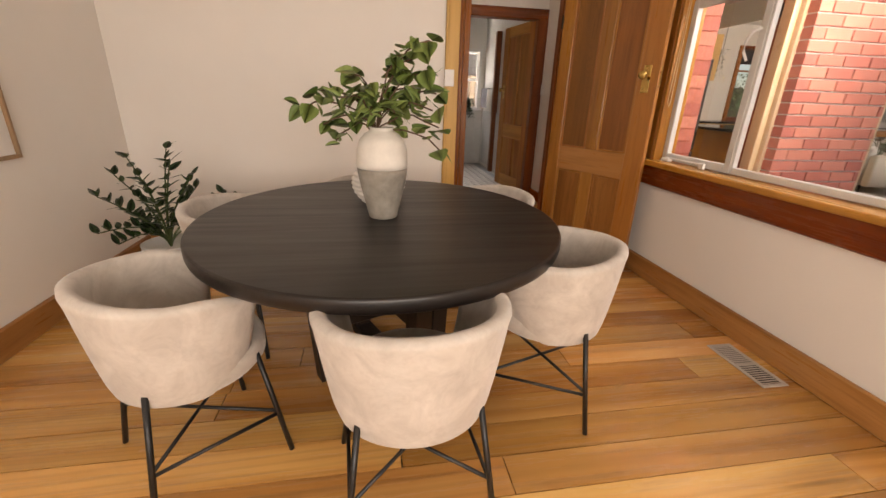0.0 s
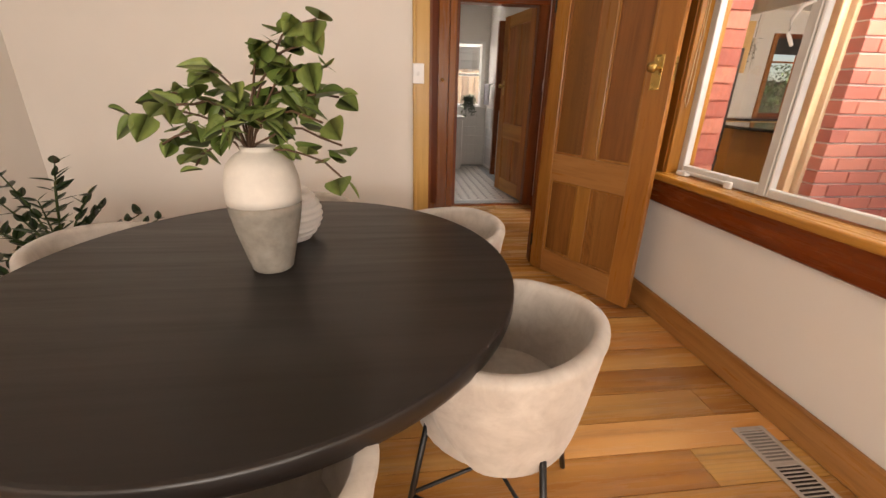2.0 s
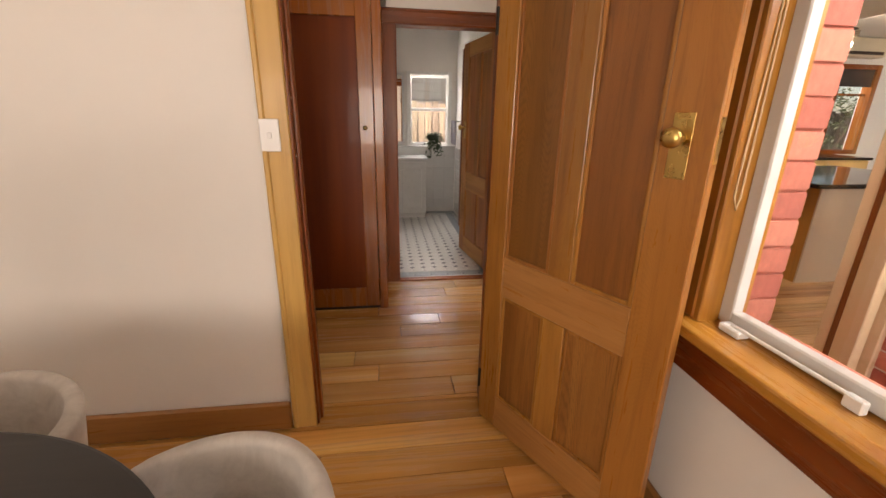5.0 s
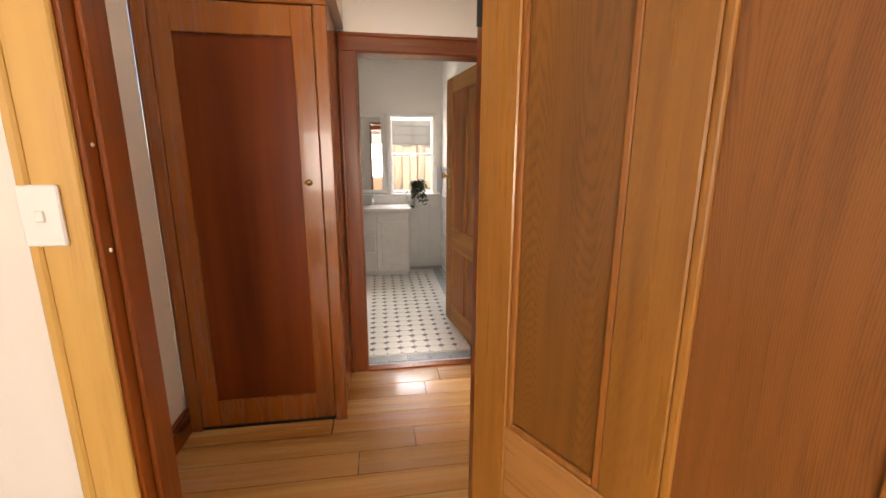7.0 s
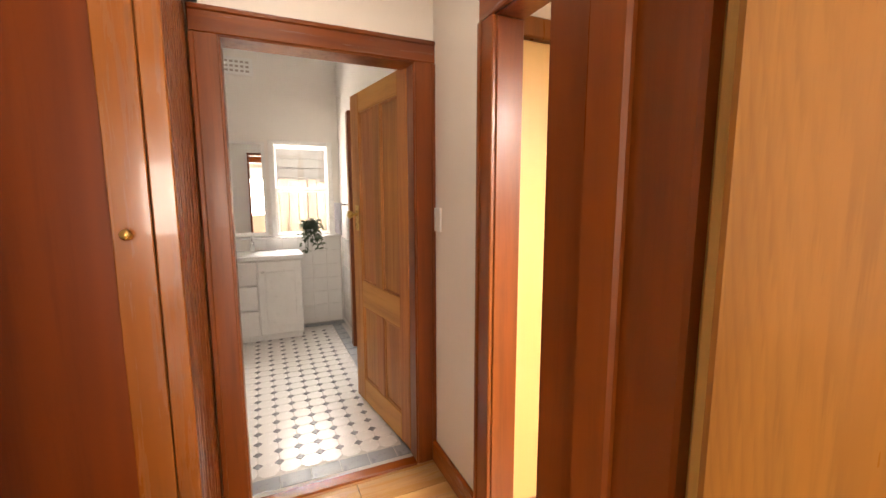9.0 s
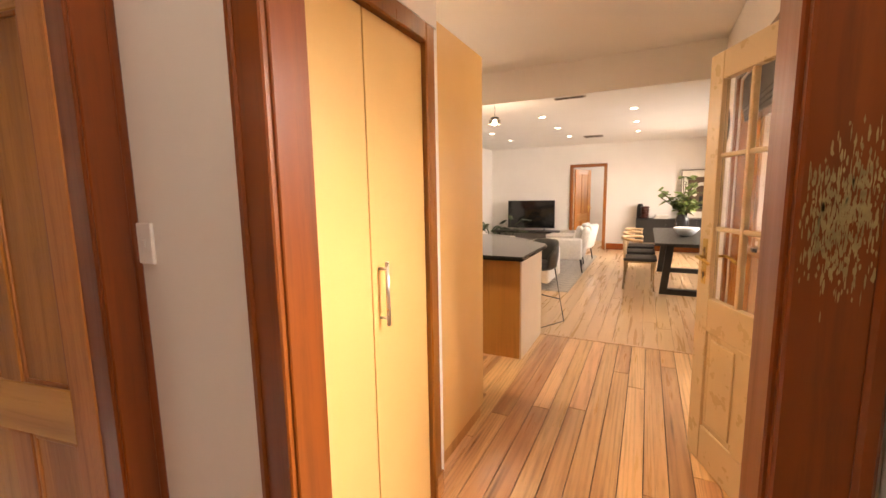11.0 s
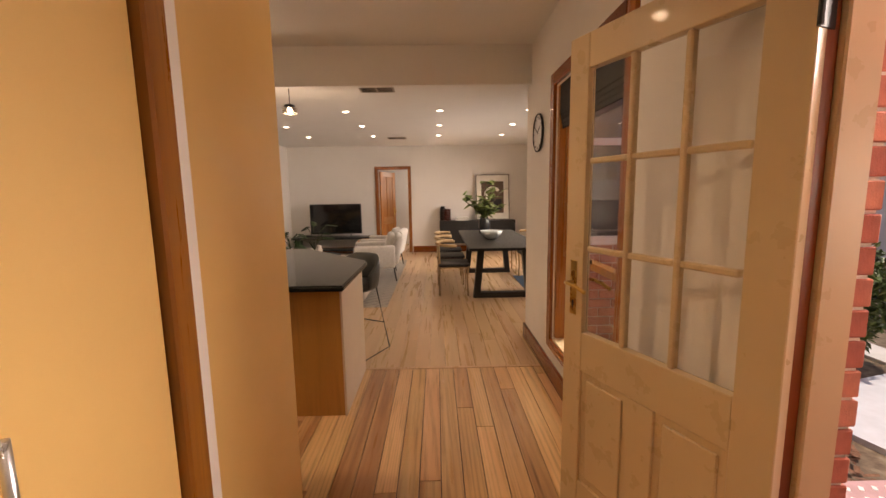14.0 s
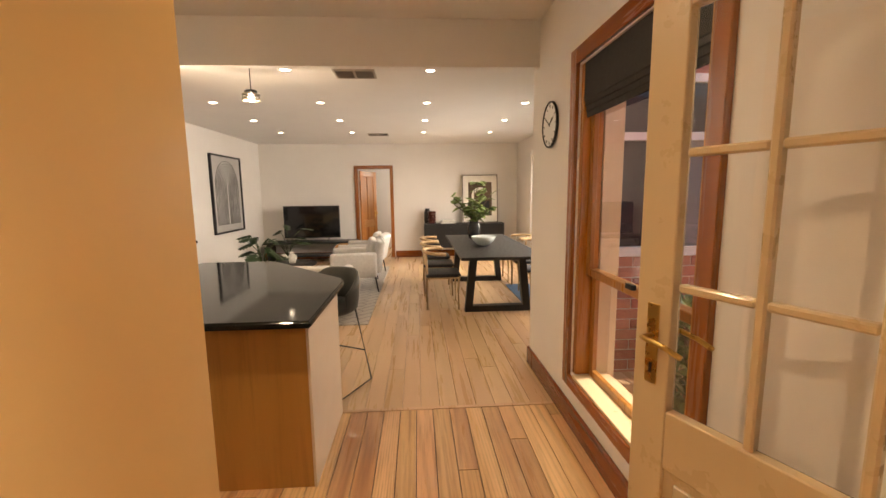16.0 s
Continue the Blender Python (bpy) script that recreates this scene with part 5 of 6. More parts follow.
for z in (0.25, 1.86):
    bm = bm_new()
    add_box(bm, -0.004, 0.0, -0.035, 0.04, z - 0.05, z + 0.05)
    tube(bm, [(-0.006, 0.046, z - 0.05), (-0.006, 0.046, z + 0.05)], 0.007, 8)
    part("hinge", bm, BLACK_METAL, gd, "dark steel hinge")
trim("door_lining_garden", [(3.566, 3.60, 3.668, 3.735, 0, 2.06), (2.76, 2.80, 3.668, 3.735, 0, 2.06), (2.76, 3.60, 3.668, 3.735, 2.06, 2.12)], JARRAH, "red-stained inner door frame", "door frame", 0.004)
trim("door_frame_garden", [(3.548, 3.60, 3.575, 3.668, -0.02, 2.06), (3.60, 3.66, 3.535, 3.588, -0.02, 2.12), (2.76, 2.805, 3.587, 3.668, -0.02, 2.06), (2.76, 3.60, 3.587, 3.668, 2.06, 2.12)], CREAM_PAINT, "cream painted outer door frame", "door frame", 0.005)
trim("door_sill_garden", [(2.80, 3.55, 3.40, 3.73, -0.03, 0.012)], JARRAH_H, "worn timber door sill", "door sill", 0.006)

# ---- kitchen north window and air conditioner ----
kn = empty("window_4", None, "timber-framed kitchen window with a dark blind drawn up", "window", kind="structure")
for b in ((7.40, 7.48, 8.175, 8.33, 0.90, 2.25), (9.11, 9.19, 8.175, 8.33, 0.90, 2.25), (8.01, 8.05, 8.24, 8.30, 0.97, 2.18), (8.55, 8.59, 8.24, 8.30, 0.97, 2.18)):
    box_part("window_frame", b, JFRAME, kn, "", 0.004)
for b in ((7.48, 9.11, 8.175, 8.33, 2.18, 2.25), (7.48, 9.11, 8.17, 8.33, 0.90, 0.97)):
    box_part("window_frame", b, JARRAH_H, kn, "", 0.004)
for a, b in ((7.48, 8.01), (8.05, 8.55), (8.59, 9.11)):
    box_part("glazing_bar", (a, b, 8.25, 8.29, 1.80, 1.83), JFRAME, kn, "", 0.002)
    p = box_part("pane", (a, b, 8.268, 8.272, 0.97, 2.18), GLASS, kn, "", 0)
    p.visible_shadow = False
bl2 = empty("roman_blind", pose(8.295, 8.20, 1.93), "dark charcoal blind drawn up over the kitchen window", "blind")
for k in range(3):
    box_part("fold", (-0.81, 0.81, 0.0 + 0.006 * k, 0.012 + 0.006 * k, 0.02 * k, 0.25), BLIND, bl2, "", 0.004)
ac = empty("air_conditioner", pose(8.08, 8.198, 2.325), "cream split-system air conditioner on the kitchen wall", "air conditioner")
bm = bm_new()
add_box(bm, 0.0, 0.86, -0.2, 0.0, 0.0, 0.265, 0.025, 3)
part("body", bm, plain("cream_plastic", (0.62, 0.54, 0.40), 0.4), ac, "", True)
box_part("louvre", (0.05, 0.81, -0.204, -0.195, 0.03, 0.075), GAP, ac, "", 0.002)

# ---- kitchen downlights ----
LAMP = lamp_mat("downlight_glow", (1, 0.86, 0.66), 26)
kd = None
for lx, ly in ((3.1, 4.55), (4.7, 4.6), (4.55, 5.9)):
    if kd is None:
        kd = empty("downlight", pose(lx, ly, KC), "round recessed white ceiling downlight, lit", "downlight", "kitchen downlights")
        lathe_part("rim", [(0.038, 0.0), (0.055, 0.0), (0.055, -0.006), (0.05, -0.008), (0.04, -0.005), (0.038, 0.0)], WHITE_PAINT, kd, "", 24)
        lathe_part("lens", [(0.0, -0.0035), (0.039, -0.0035), (0.039, -0.001), (0.0, -0.001)], LAMP, kd, "glowing lens", 24)
    else:
        copy_thing(kd, pose(lx, ly, KC))

# added unseen fixture for the hall fill light
copy_thing(kd, pose(1.8, 4.5, C))

# ---- living room ----
dl = None
for i, x in enumerate((7.16, 8.53, 9.78, 11.03)):
    for y in (3.29, 4.54, 5.85, 7.13):
        if i == 0 and y in (3.29, 7.13):
            continue
        if dl is None:
            dl = empty("downlight", pose(x, y, LC), "round recessed white ceiling downlight, lit", "downlight", "living room downlights")
            lathe_part("rim", [(0.038, 0.0), (0.055, 0.0), (0.055, -0.006), (0.05, -0.008), (0.04, -0.005), (0.038, 0.0)], WHITE_PAINT, dl, "", 24)
            lathe_part("lens", [(0.0, -0.0035), (0.039, -0.0035), (0.039, -0.001), (0.0, -0.001)], LAMP, dl, "glowing lens", 24)
        else:
            copy_thing(dl, pose(x, y, LC))
cv = empty("ceiling_vent", pose(7.27, 5.24, LC), "white ceiling air register with dark slots", "vent")
box_part("frame", (-0.14, 0.14, -0.19, 0.19, -0.012, 0.0), plain("beige_vent_plastic", (0.40, 0.34, 0.28), 0.5), cv)
for s in (-1, 1):
    for k in range(9):
        box_part("slot", (-0.11, 0.11, s * 0.09 - 0.075 + 0.0175 * k, s * 0.09 - 0.065 + 0.0175 * k, -0.016, -0.011), GAP, cv, "", 0)
cv2 = copy_thing(cv, pose(11.3, 5.4, LC))
pl = empty("pendant_lamp", pose(7.02, 6.11, LC), "small pendant lamp with glass rings over the bench", "pendant lamp")
tube_part("cord", [(0, 0, 0), (0, 0, -0.22)], 0.004, BLACK_METAL, pl)
lathe_part("cap", [(0.0, -0.21), (0.05, -0.215), (0.055, -0.23), (0.0, -0.232)], BLACK_METAL, pl)
for k in range(3):
    lathe_part("glass_ring", [(0.05 + 0.006 * k, -0.245 - 0.022 * k), (0.075, -0.25 - 0.022 * k), (0.075, -0.258 - 0.022 * k), (0.05, -0.255 - 0.022 * k)], plain("smoked_glass_ring", (0.30, 0.26, 0.2), 0.1), pl)
lathe_part("bulb", [(0.0, -0.232), (0.018, -0.25), (0.028, -0.28), (0.018, -0.305), (0.0, -0.31)], LAMP, pl, "lit bulb", 16)
copy_thing(pl, pose(6.62, 6.62, LC))

panel_door("far_room_door", 0.72, 2.0, pose(12.96, 6.02, 0.005, 0, 0, -24), "brown four-panel timber door standing open in the far room", BATH_DOOR, OREGON_H, BATH_DOOR, knob_z=1.0)
architrave("trim_far_door", 12.79, "y", 5.30, 6.03, 2.04, -1, 0.075, 0.02, JFRAME, JARRAH_HY, "red-stained door trim at the far wall")
trim("door_lining_far", [(12.785, 12.935, 5.28, 5.30, 0, 2.04), (12.785, 12.935, 6.03, 6.05, 0, 2.04), (12.785, 12.935, 5.28, 6.05, 2.04, 2.06)], JFRAME, "red-stained door lining", "door lining", 0.003)

# black table and chairs
bt_ = empty("dining_table", pose(9.05, 3.70, 0), "long black dining table on two trapezoid frame legs", "table")
BT = plain("matt_black_tabletop", (0.014, 0.0135, 0.013), 0.42, 0.12, 8, 0.05, 100)
bm = bm_new()
add_box(bm, -1.30, 1.28, -0.50, 0.50, 0.715, 0.75, 0.004)
part("tabletop", bm, BT, bt_)
for x in (-0.85, 0.95):
    bm = bm_new()
    for (a, za), (b, zb) in (((-0.37, 0.0), (-0.30, 0.715)), ((0.37, 0.0), (0.30, 0.715))):
        vs = []
        for z, y in ((za, a), (zb, b)):
            vs += [bm.verts.new((x + dx, y * 1.0 + dy, z)) for dx in (-0.05, 0.05) for dy in (-0.045, 0.045)]
        for f in ((0, 1, 3, 2), (4, 5, 7, 6), (0, 1, 5, 4), (1, 3, 7, 5), (3, 2, 6, 7), (2, 0, 4, 6)):
            bm.faces.new([vs[k] for k in f])
    add_box(bm, x - 0.05, x + 0.05, -0.33, 0.33, 0.0, 0.075)
    add_box(bm, x - 0.05, x + 0.05, -0.28, 0.28, 0.66, 0.714)
    part("leg_frame", bm, BT, bt_)
ASH = wood("pale_ash_wood", (0.42, 0.27, 0.13), (0.54, 0.37, 0.19), (0.62, 0.45, 0.26), "Z", 1, 0.4)
BLACK_SEAT = plain("black_leather_seat", (0.015, 0.016, 0.018), 0.5, 0.1, 12, 0.1, 150)


def elbow_chair(m):
    """A pale wooden armchair facing +y with a curved top rail."""
    c = empty("elbow_chair", m, "pale ash dining chair with curved top rail and black seat", "chair", "chairs round the long table")
    for x, y, h, r in ((-0.22, 0.2, 0.62, 0.016), (0.22, 0.2, 0.62, 0.016), (-0.20, -0.2, 0.72, 0.017), (0.20, -0.2, 0.72, 0.017)):
        if y > 0:
            h = 0.44
        bm = bm_new()
        tube(bm, [(x, y, 0.0), (x * 0.97, y * 0.97, h * 0.6), (x * 1.0, y * 1.05, h)], r * 0.75, 8, r)
        part("leg", bm, ASH, c, "", True)
    pts = [(0.29 * math.sin(radians(a)), -0.02 - 0.22 * math.cos(radians(a)), 0.725 + 0.015 * math.cos(radians(a))) for a in range(-105, 106, 15)]
    bm = bm_new()
    tube(bm, pts, 0.022, 8)
    part("top_rail", bm, ASH, c, "", True)
    for x in (-0.21, 0.21):
        tube_part("rail", [(x, -0.2, 0.41), (x, 0.2, 0.41)], 0.012, ASH, c)
    for y in (-0.2, 0.2):
        tube_part("rail", [(-0.2, y, 0.41), (0.2, y, 0.41)], 0.012, ASH, c)
    bm = bm_new()
    add_box(bm, -0.235, 0.235, -0.21, 0.23, 0.42, 0.465, 0.02, 3)
    part("seat", bm, BLACK_SEAT, c, "black padded seat", True)
    return c


ec = elbow_chair(pose(8.50, 4.38, 0, 0, 0, 180))
for x, y, a in ((9.22, 4.40, 180), (9.95, 4.40, 180), (8.62, 3.02, 0), (9.35, 3.0, 0), (10.05, 3.0, 0)):
    copy_thing(ec, pose(x, y, 0, 0, 0, a))
wbowl = empty("glass_bowl", pose(8.80, 3.78, 0.75), "wide white bowl on the black table", "bowl")
lathe_part("body", [(0.0, 0.0), (0.05, 0.0), (0.09, 0.02), (0.14, 0.07), (0.175, 0.13), (0.168, 0.13), (0.13, 0.075), (0.08, 0.03), (0.0, 0.02)], plain("pale_blue_white_glass", (0.62, 0.68, 0.70), 0.15), wbowl)
tv_ = empty("table_plant", pose(9.75, 3.78, 0.75) @ Matrix.Scale(1.35, 4), "leafy green branches in a dark vase on the table", "plant")
lathe_part("vase", [(0.0, 0.0), (0.06, 0.0), (0.075, 0.06), (0.075, 0.16), (0.05, 0.2), (0.055, 0.22), (0.045, 0.22), (0.04, 0.19), (0.0, 0.17)], plain("black_glass", (0.02, 0.02, 0.022), 0.12), tv_)
random.seed(3)
for k in range(16):
    a, rr, hh = random.uniform(0, 360), random.uniform(0.08, 0.30), random.uniform(0.22, 0.62)
    ex, ey = rr * math.cos(radians(a)), rr * math.sin(radians(a))
    pts = [Vector((ex * u ** 1.3, ey * u ** 1.3, 0.18 + (hh - 0.1) * u)) for u in (0, 0.3, 0.55, 0.8, 1)]
    tube_part("twig", pts, 0.004, BARK, tv_, "", 4)
    for p in pts[1:]:
        for s in range(2):
            put_leaf(LEAF_BIG, tv_, p, random.uniform(0, 360), random.uniform(-30, 50), random.uniform(0.9, 1.5), random.uniform(-40, 40))

# sideboard, art, ornaments
sbd = empty("sideboard", pose(12.79, 3.63, 0.24), "black wall-hung timber sideboard under the artwork", "sideboard")
box_part("body", (-0.36, 0.0, -0.91, 0.91, 0.0, 0.55), BT, sbd, "", 0.004)
for k in range(3):
    box_part("door", (-0.378, -0.36, -0.905 + 0.605 * k, -0.305 + 0.605 * k, 0.01, 0.54), BT, sbd, "", 0.002)
art = empty("framed_artwork", pose(12.60, 3.24, 0.79, 0, 6, 0), "framed abstract print in brown, black and cream leaning on the wall", "picture")
bm = bm_new()
for q in ((-0.41, -0.39, 0, 1.10), (0.39, 0.41, 0, 1.10), (-0.39, 0.39, 0, 0.02), (-0.39, 0.39, 1.08, 1.10)):
    add_box(bm, -0.012, 0.012, q[0], q[1], q[2], q[3], 0.001)
part("frame", bm, plain("grey_oak_frame", (0.16, 0.13, 0.10), 0.5), art)
PAPER = plain("cream_paper", (0.74, 0.70, 0.62), 0.7)
box_part("mount", (-0.002, 0.008, -0.39, 0.39, 0.02, 1.08), PAPER, art, "", 0)
box_part("print", (-0.006, -0.0025, -0.27, 0.27, 0.16, 0.93), plain("brown_print", (0.12, 0.075, 0.045), 0.7), art, "brown printed field", 0)
bm = bm_new()
pts = [(0.20 * math.sin(radians(a)) - 0.0, 0.62 + 0.19 * math.cos(radians(a))) for a in range(-60, 150, 15)]
for (a, b), (c_, d_) in zip(pts, pts[1:]):
    v = [bm.verts.new((-0.007, y, z)) for y, z in ((a, b), (c_, d_), (c_ * 0.62, 0.62 + (d_ - 0.62) * 0.62), (a * 0.62, 0.62 + (b - 0.62) * 0.62))]
    bm.faces.new(v)
bmesh.ops.remove_doubles(bm, verts=bm.verts, dist=0.001)
part("printed_arc", bm, PAPER, art)
box_part("printed_block", (-0.0075, -0.0062, -0.22, 0.05, 0.22, 0.5), plain("black_print", (0.02, 0.02, 0.02), 0.7), art, "", 0)
orn = empty("stacked_vase", pose(12.56, 4.36, 0.79), "dark red-brown stacked ring ornament on the sideboard", "ornament")
prof = [(0.0, 0.0)]
for k in range(5):
    for a in range(-80, 81, 20):
        prof.append((0.055 + 0.045 * math.cos(radians(a)), 0.03 + 0.056 * k + 0.028 * math.sin(radians(a))))
prof.append((0.0, 0.29))
lathe_part("body", prof, plain("oxblood_glaze", (0.07, 0.02, 0.015), 0.25), orn)
orn2 = empty("black_jar", pose(12.66, 4.46, 0.79), "tall black jar on the sideboard", "jar")
lathe_part("body", [(0.0, 0.0), (0.06, 0.0), (0.075, 0.08), (0.07, 0.26), (0.05, 0.32), (0.055, 0.34), (0.0, 0.34)], BLACK_METAL, orn2)
for k, (w, col) in enumerate(((0.32, (0.70, 0.68, 0.64)), (0.30, (0.42, 0.40, 0.38)), (0.27, (0.74, 0.73, 0.70)))):
    bk = empty("book", pose(12.58, 4.0, 0.79 + 0.028 * k, 0, 0, 4 * k - 3), "large pale book stacked on the sideboard", "book", "books on the sideboard")
    box_part("cover", (-0.11, 0.11, -w / 2, w / 2, 0.0, 0.027), plain("book_cover", col, 0.6), bk, "", 0.002)
    box_part("pages", (-0.112, 0.105, -w / 2 + 0.005, w / 2 - 0.005, 0.004, 0.023), PAPER, bk, "", 0)

# television and stand
tvs = empty("tv_stand", pose(12.5, 7.05, 0), "low black television stand", "tv stand")
box_part("top", (-0.22, 0.22, -1.0, 1.0, 0.40, 0.45), BT, tvs, "", 0.003)
for y in (-0.9, 0.9):
    box_part("leg", (-0.20, 0.20, y - 0.03, y + 0.03, 0.0, 0.40), BT, tvs, "", 0.003)
box_part("shelf", (-0.20, 0.20, -0.87, 0.87, 0.12, 0.15), BT, tvs, "", 0.003)
tele = empty("television", pose(12.5, 7.03, 0.45), "large black flat television with a dark screen", "television")
box_part("body", (-0.02, 0.03, -0.61, 0.61, 0.07, 0.78), plain("black_plastic", (0.012, 0.012, 0.013), 0.4), tele, "", 0.005)
box_part("screen", (-0.024, -0.0205, -0.595, 0.595, 0.09, 0.765), mat("black_screen", (0.006, 0.006, 0.007), 0.08), tele, "glossy black screen", 0)
for y in (-0.35, 0.35):
    tube_part("foot", [(-0.1, y, 0.006), (0, y, 0.075), (0.1, y, 0.006)], 0.006, BLACK_METAL, tele)

# rug, armchairs, coffee table
RUG = mat("pale_grey_rug", (0.45, 0.42, 0.38), 0.95)
t_, n_, l_, b_ = nodes_of(RUG)
v_ = coords(n_, l_, (1, 1, 1), "Object", (0, 0, radians(45)))
br = n_.new("ShaderNodeTexBrick")
br.inputs["Scale"].default_value, br.inputs["Mortar Size"].default_value = 2.2, 0.02
br.inputs["Color1"].default_value = br.inputs["Color2"].default_value = (0.50, 0.465, 0.42, 1)
br.inputs["Mortar"].default_value = (0.27, 0.25, 0.23, 1)
l_.new(v_, br.inputs["Vector"])
l_.new(mixc(n_, l_, br.outputs["Color"], (0.36, 0.33, 0.30), maprange(n_, l_, noise_tex(n_, l_, v_, 60, 4), 0.45, 0.75, 0, 0.7)), b_.inputs["Base Color"])
bump(n_, l_, b_, noise_tex(n_, l_, v_, 300, 3), 0.5, 0.004)
bm = bm_new()
add_box(bm, 7.76, 11.5, 5.27, 7.7, 0.0005, 0.014, 0.004)
tagged(obj("rug", bm, RUG), "pale grey woven rug with a faint diamond pattern", "rug")
WHITE_CLOTH = plain("off_white_boucle", (0.62, 0.60, 0.57), 0.95, 0.08, 25, 0.5, 200)


def lounge_chair(m):
    c = empty("armchair", m, "off-white upholstered armchair on thin black legs", "armchair", "armchairs on the rug")
    def soft(name, dims, r, label=""):
        bm = bm_new()
        add_box(bm, *dims, bevel=r, segs=4)
        return part(name, bm, WHITE_CLOTH, c, label, True)
    soft("seat", (-0.30, 0.30, -0.26, 0.36, 0.24, 0.44), 0.05)
    for x0, x1 in ((-0.39, -0.29), (0.29, 0.39)):
        soft("armrest", (x0, x1, -0.32, 0.36, 0.22, 0.60), 0.04)
    b = soft("backrest", (-0.34, 0.34, -0.07, 0.07, 0.0, 0.50), 0.06)
    b.matrix_basis = pose(0, -0.30, 0.27, 12, 0, 0)
    cu = soft("cushion", (-0.2, 0.2, -0.06, 0.06, 0.0, 0.36), 0.055)
    cu.matrix_basis = pose(0, -0.19, 0.44, 16, 0, 0)
    for x in (-0.36, 0.36):
        for y in (-0.30, 0.30):
            tube_part("leg", [(x, y * 0.9, 0.36), (x * 1.03, y * 1.1, 0.0)], 0.011, BLACK_METAL, c)
    return c


lc = lounge_chair(pose(9.62, 5.67, 0.013, 0, 0, 8))
copy_thing(lc, pose(10.65, 5.68, 0.013, 0, 0, -6))
sofa = empty("sofa", pose(8.15, 6.6, 0.013, 0, 0, -90), "low pale sofa on the rug", "sofa")
for nm, d, r in (("seat", (-0.95, 0.95, -0.35, 0.4, 0.12, 0.40), 0.05), ("backrest", (-0.95, 0.95, -0.48, -0.30, 0.10, 0.68), 0.06), ("armrest", (-1.07, -0.95, -0.46, 0.4, 0.10, 0.56), 0.04), ("armrest", (0.95, 1.07, -0.46, 0.4, 0.10, 0.56), 0.04)):
    bm = bm_new()
    add_box(bm, *d, bevel=r, segs=4)
    part(nm, bm, WHITE_CLOTH, sofa, "", True)
for x in (-0.9, 0.9):
    for y in (-0.36, 0.32):
        tube_part("leg", [(x, y, 0.14), (x, y, 0.0)], 0.014, BLACK_METAL, sofa)
ct = empty("coffee_table", pose(9.9, 6.75, 0.013), "round dark coffee table with pale ornaments", "coffee table")
lathe_part("top", [(0.0, 0.34), (0.40, 0.34), (0.41, 0.355), (0.40, 0.37), (0.0, 0.37)], BLACK_WOOD, ct, "", 40)
for k in range(3):
    a = radians(120 * k)
    tube_part("leg", [(0.25 * math.cos(a), 0.25 * math.sin(a), 0.34), (0.32 * math.cos(a), 0.32 * math.sin(a), 0.0)], 0.016, BLACK_WOOD, ct)
jug = empty("ceramic_jug", pose(9.9, 6.72, 0.383), "small grey and white ceramic jug on the coffee table", "jug")
lathe_part("body", [(0.0, 0.0), (0.05, 0.0), (0.06, 0.05), (0.05, 0.11), (0.035, 0.15), (0.045, 0.18), (0.038, 0.18), (0.03, 0.14), (0.0, 0.1)], CERAMIC, jug)
GOLD = plain("mustard_throw", (0.38, 0.19, 0.05), 0.9, 0.1, 20, 0.4, 200)
bm = bm_new()
add_box(bm, 11.55, 12.05, 5.95, 6.4, 0.0, 0.45, 0.08, 3)
tagged(obj("ottoman", bm, GOLD, True), "mustard cloth ottoman near the far doorway", "ottoman")


def monstera(m, label, seed, count, size):
    p = empty("monstera_plant", m, label, "plant")
    lathe_part("pot", [(0.0, 0.0), (0.12, 0.0), (0.16, 0.05), (0.17, 0.28), (0.155, 0.28), (0.15, 0.25), (0.0, 0.25)], plain("white_planter", (0.70, 0.68, 0.64), 0.5), p)
    random.seed(seed)
    me = bpy.data.meshes.new("split_leaf")
    bm = bm_new()
    prev = None
    for side in (-1, 1):
        mid = [bm.verts.new((0.3 * k / 10, 0, -0.05 * (k / 10) ** 2)) for k in range(11)]
        edge = []
        for k in range(11):
            u = k / 10
            w = 0.16 * math.sin(math.pi * min(1, u * 0.86 + 0.12)) ** 0.7
            if k % 2 and 2 < k < 10:
                w *= 0.5
            edge.append(bm.verts.new((0.3 * u - 0.03 + 0.05 * u, side * w, -0.05 * u * u - 0.25 * w)))
        for k in range(10):
            bm.faces.new((mid[k], mid[k + 1], edge[k + 1], edge[k]))
    bm.to_mesh(me)
    bm.free()
    me.materials.append(LEAF_DARK)
    for k in range(count):
        a, rr, hh = 360 * k / count + random.uniform(-20, 20), random.uniform(0.15, 0.38), random.uniform(0.45, 0.95) * size
        ex, ey = rr * math.cos(radians(a)), rr * math.sin(radians(a))
        tube_part("stem", [(0, 0, 0.25), (ex * 0.4, ey * 0.4, 0.25 + (hh - 0.25) * 0.7), (ex, ey, hh)], 0.006, STALK, p, "", 5)
        put_leaf(me, p, (ex, ey, hh), a, random.uniform(-45, 0), random.uniform(0.5, 0.85), random.uniform(-25, 25))
    return p


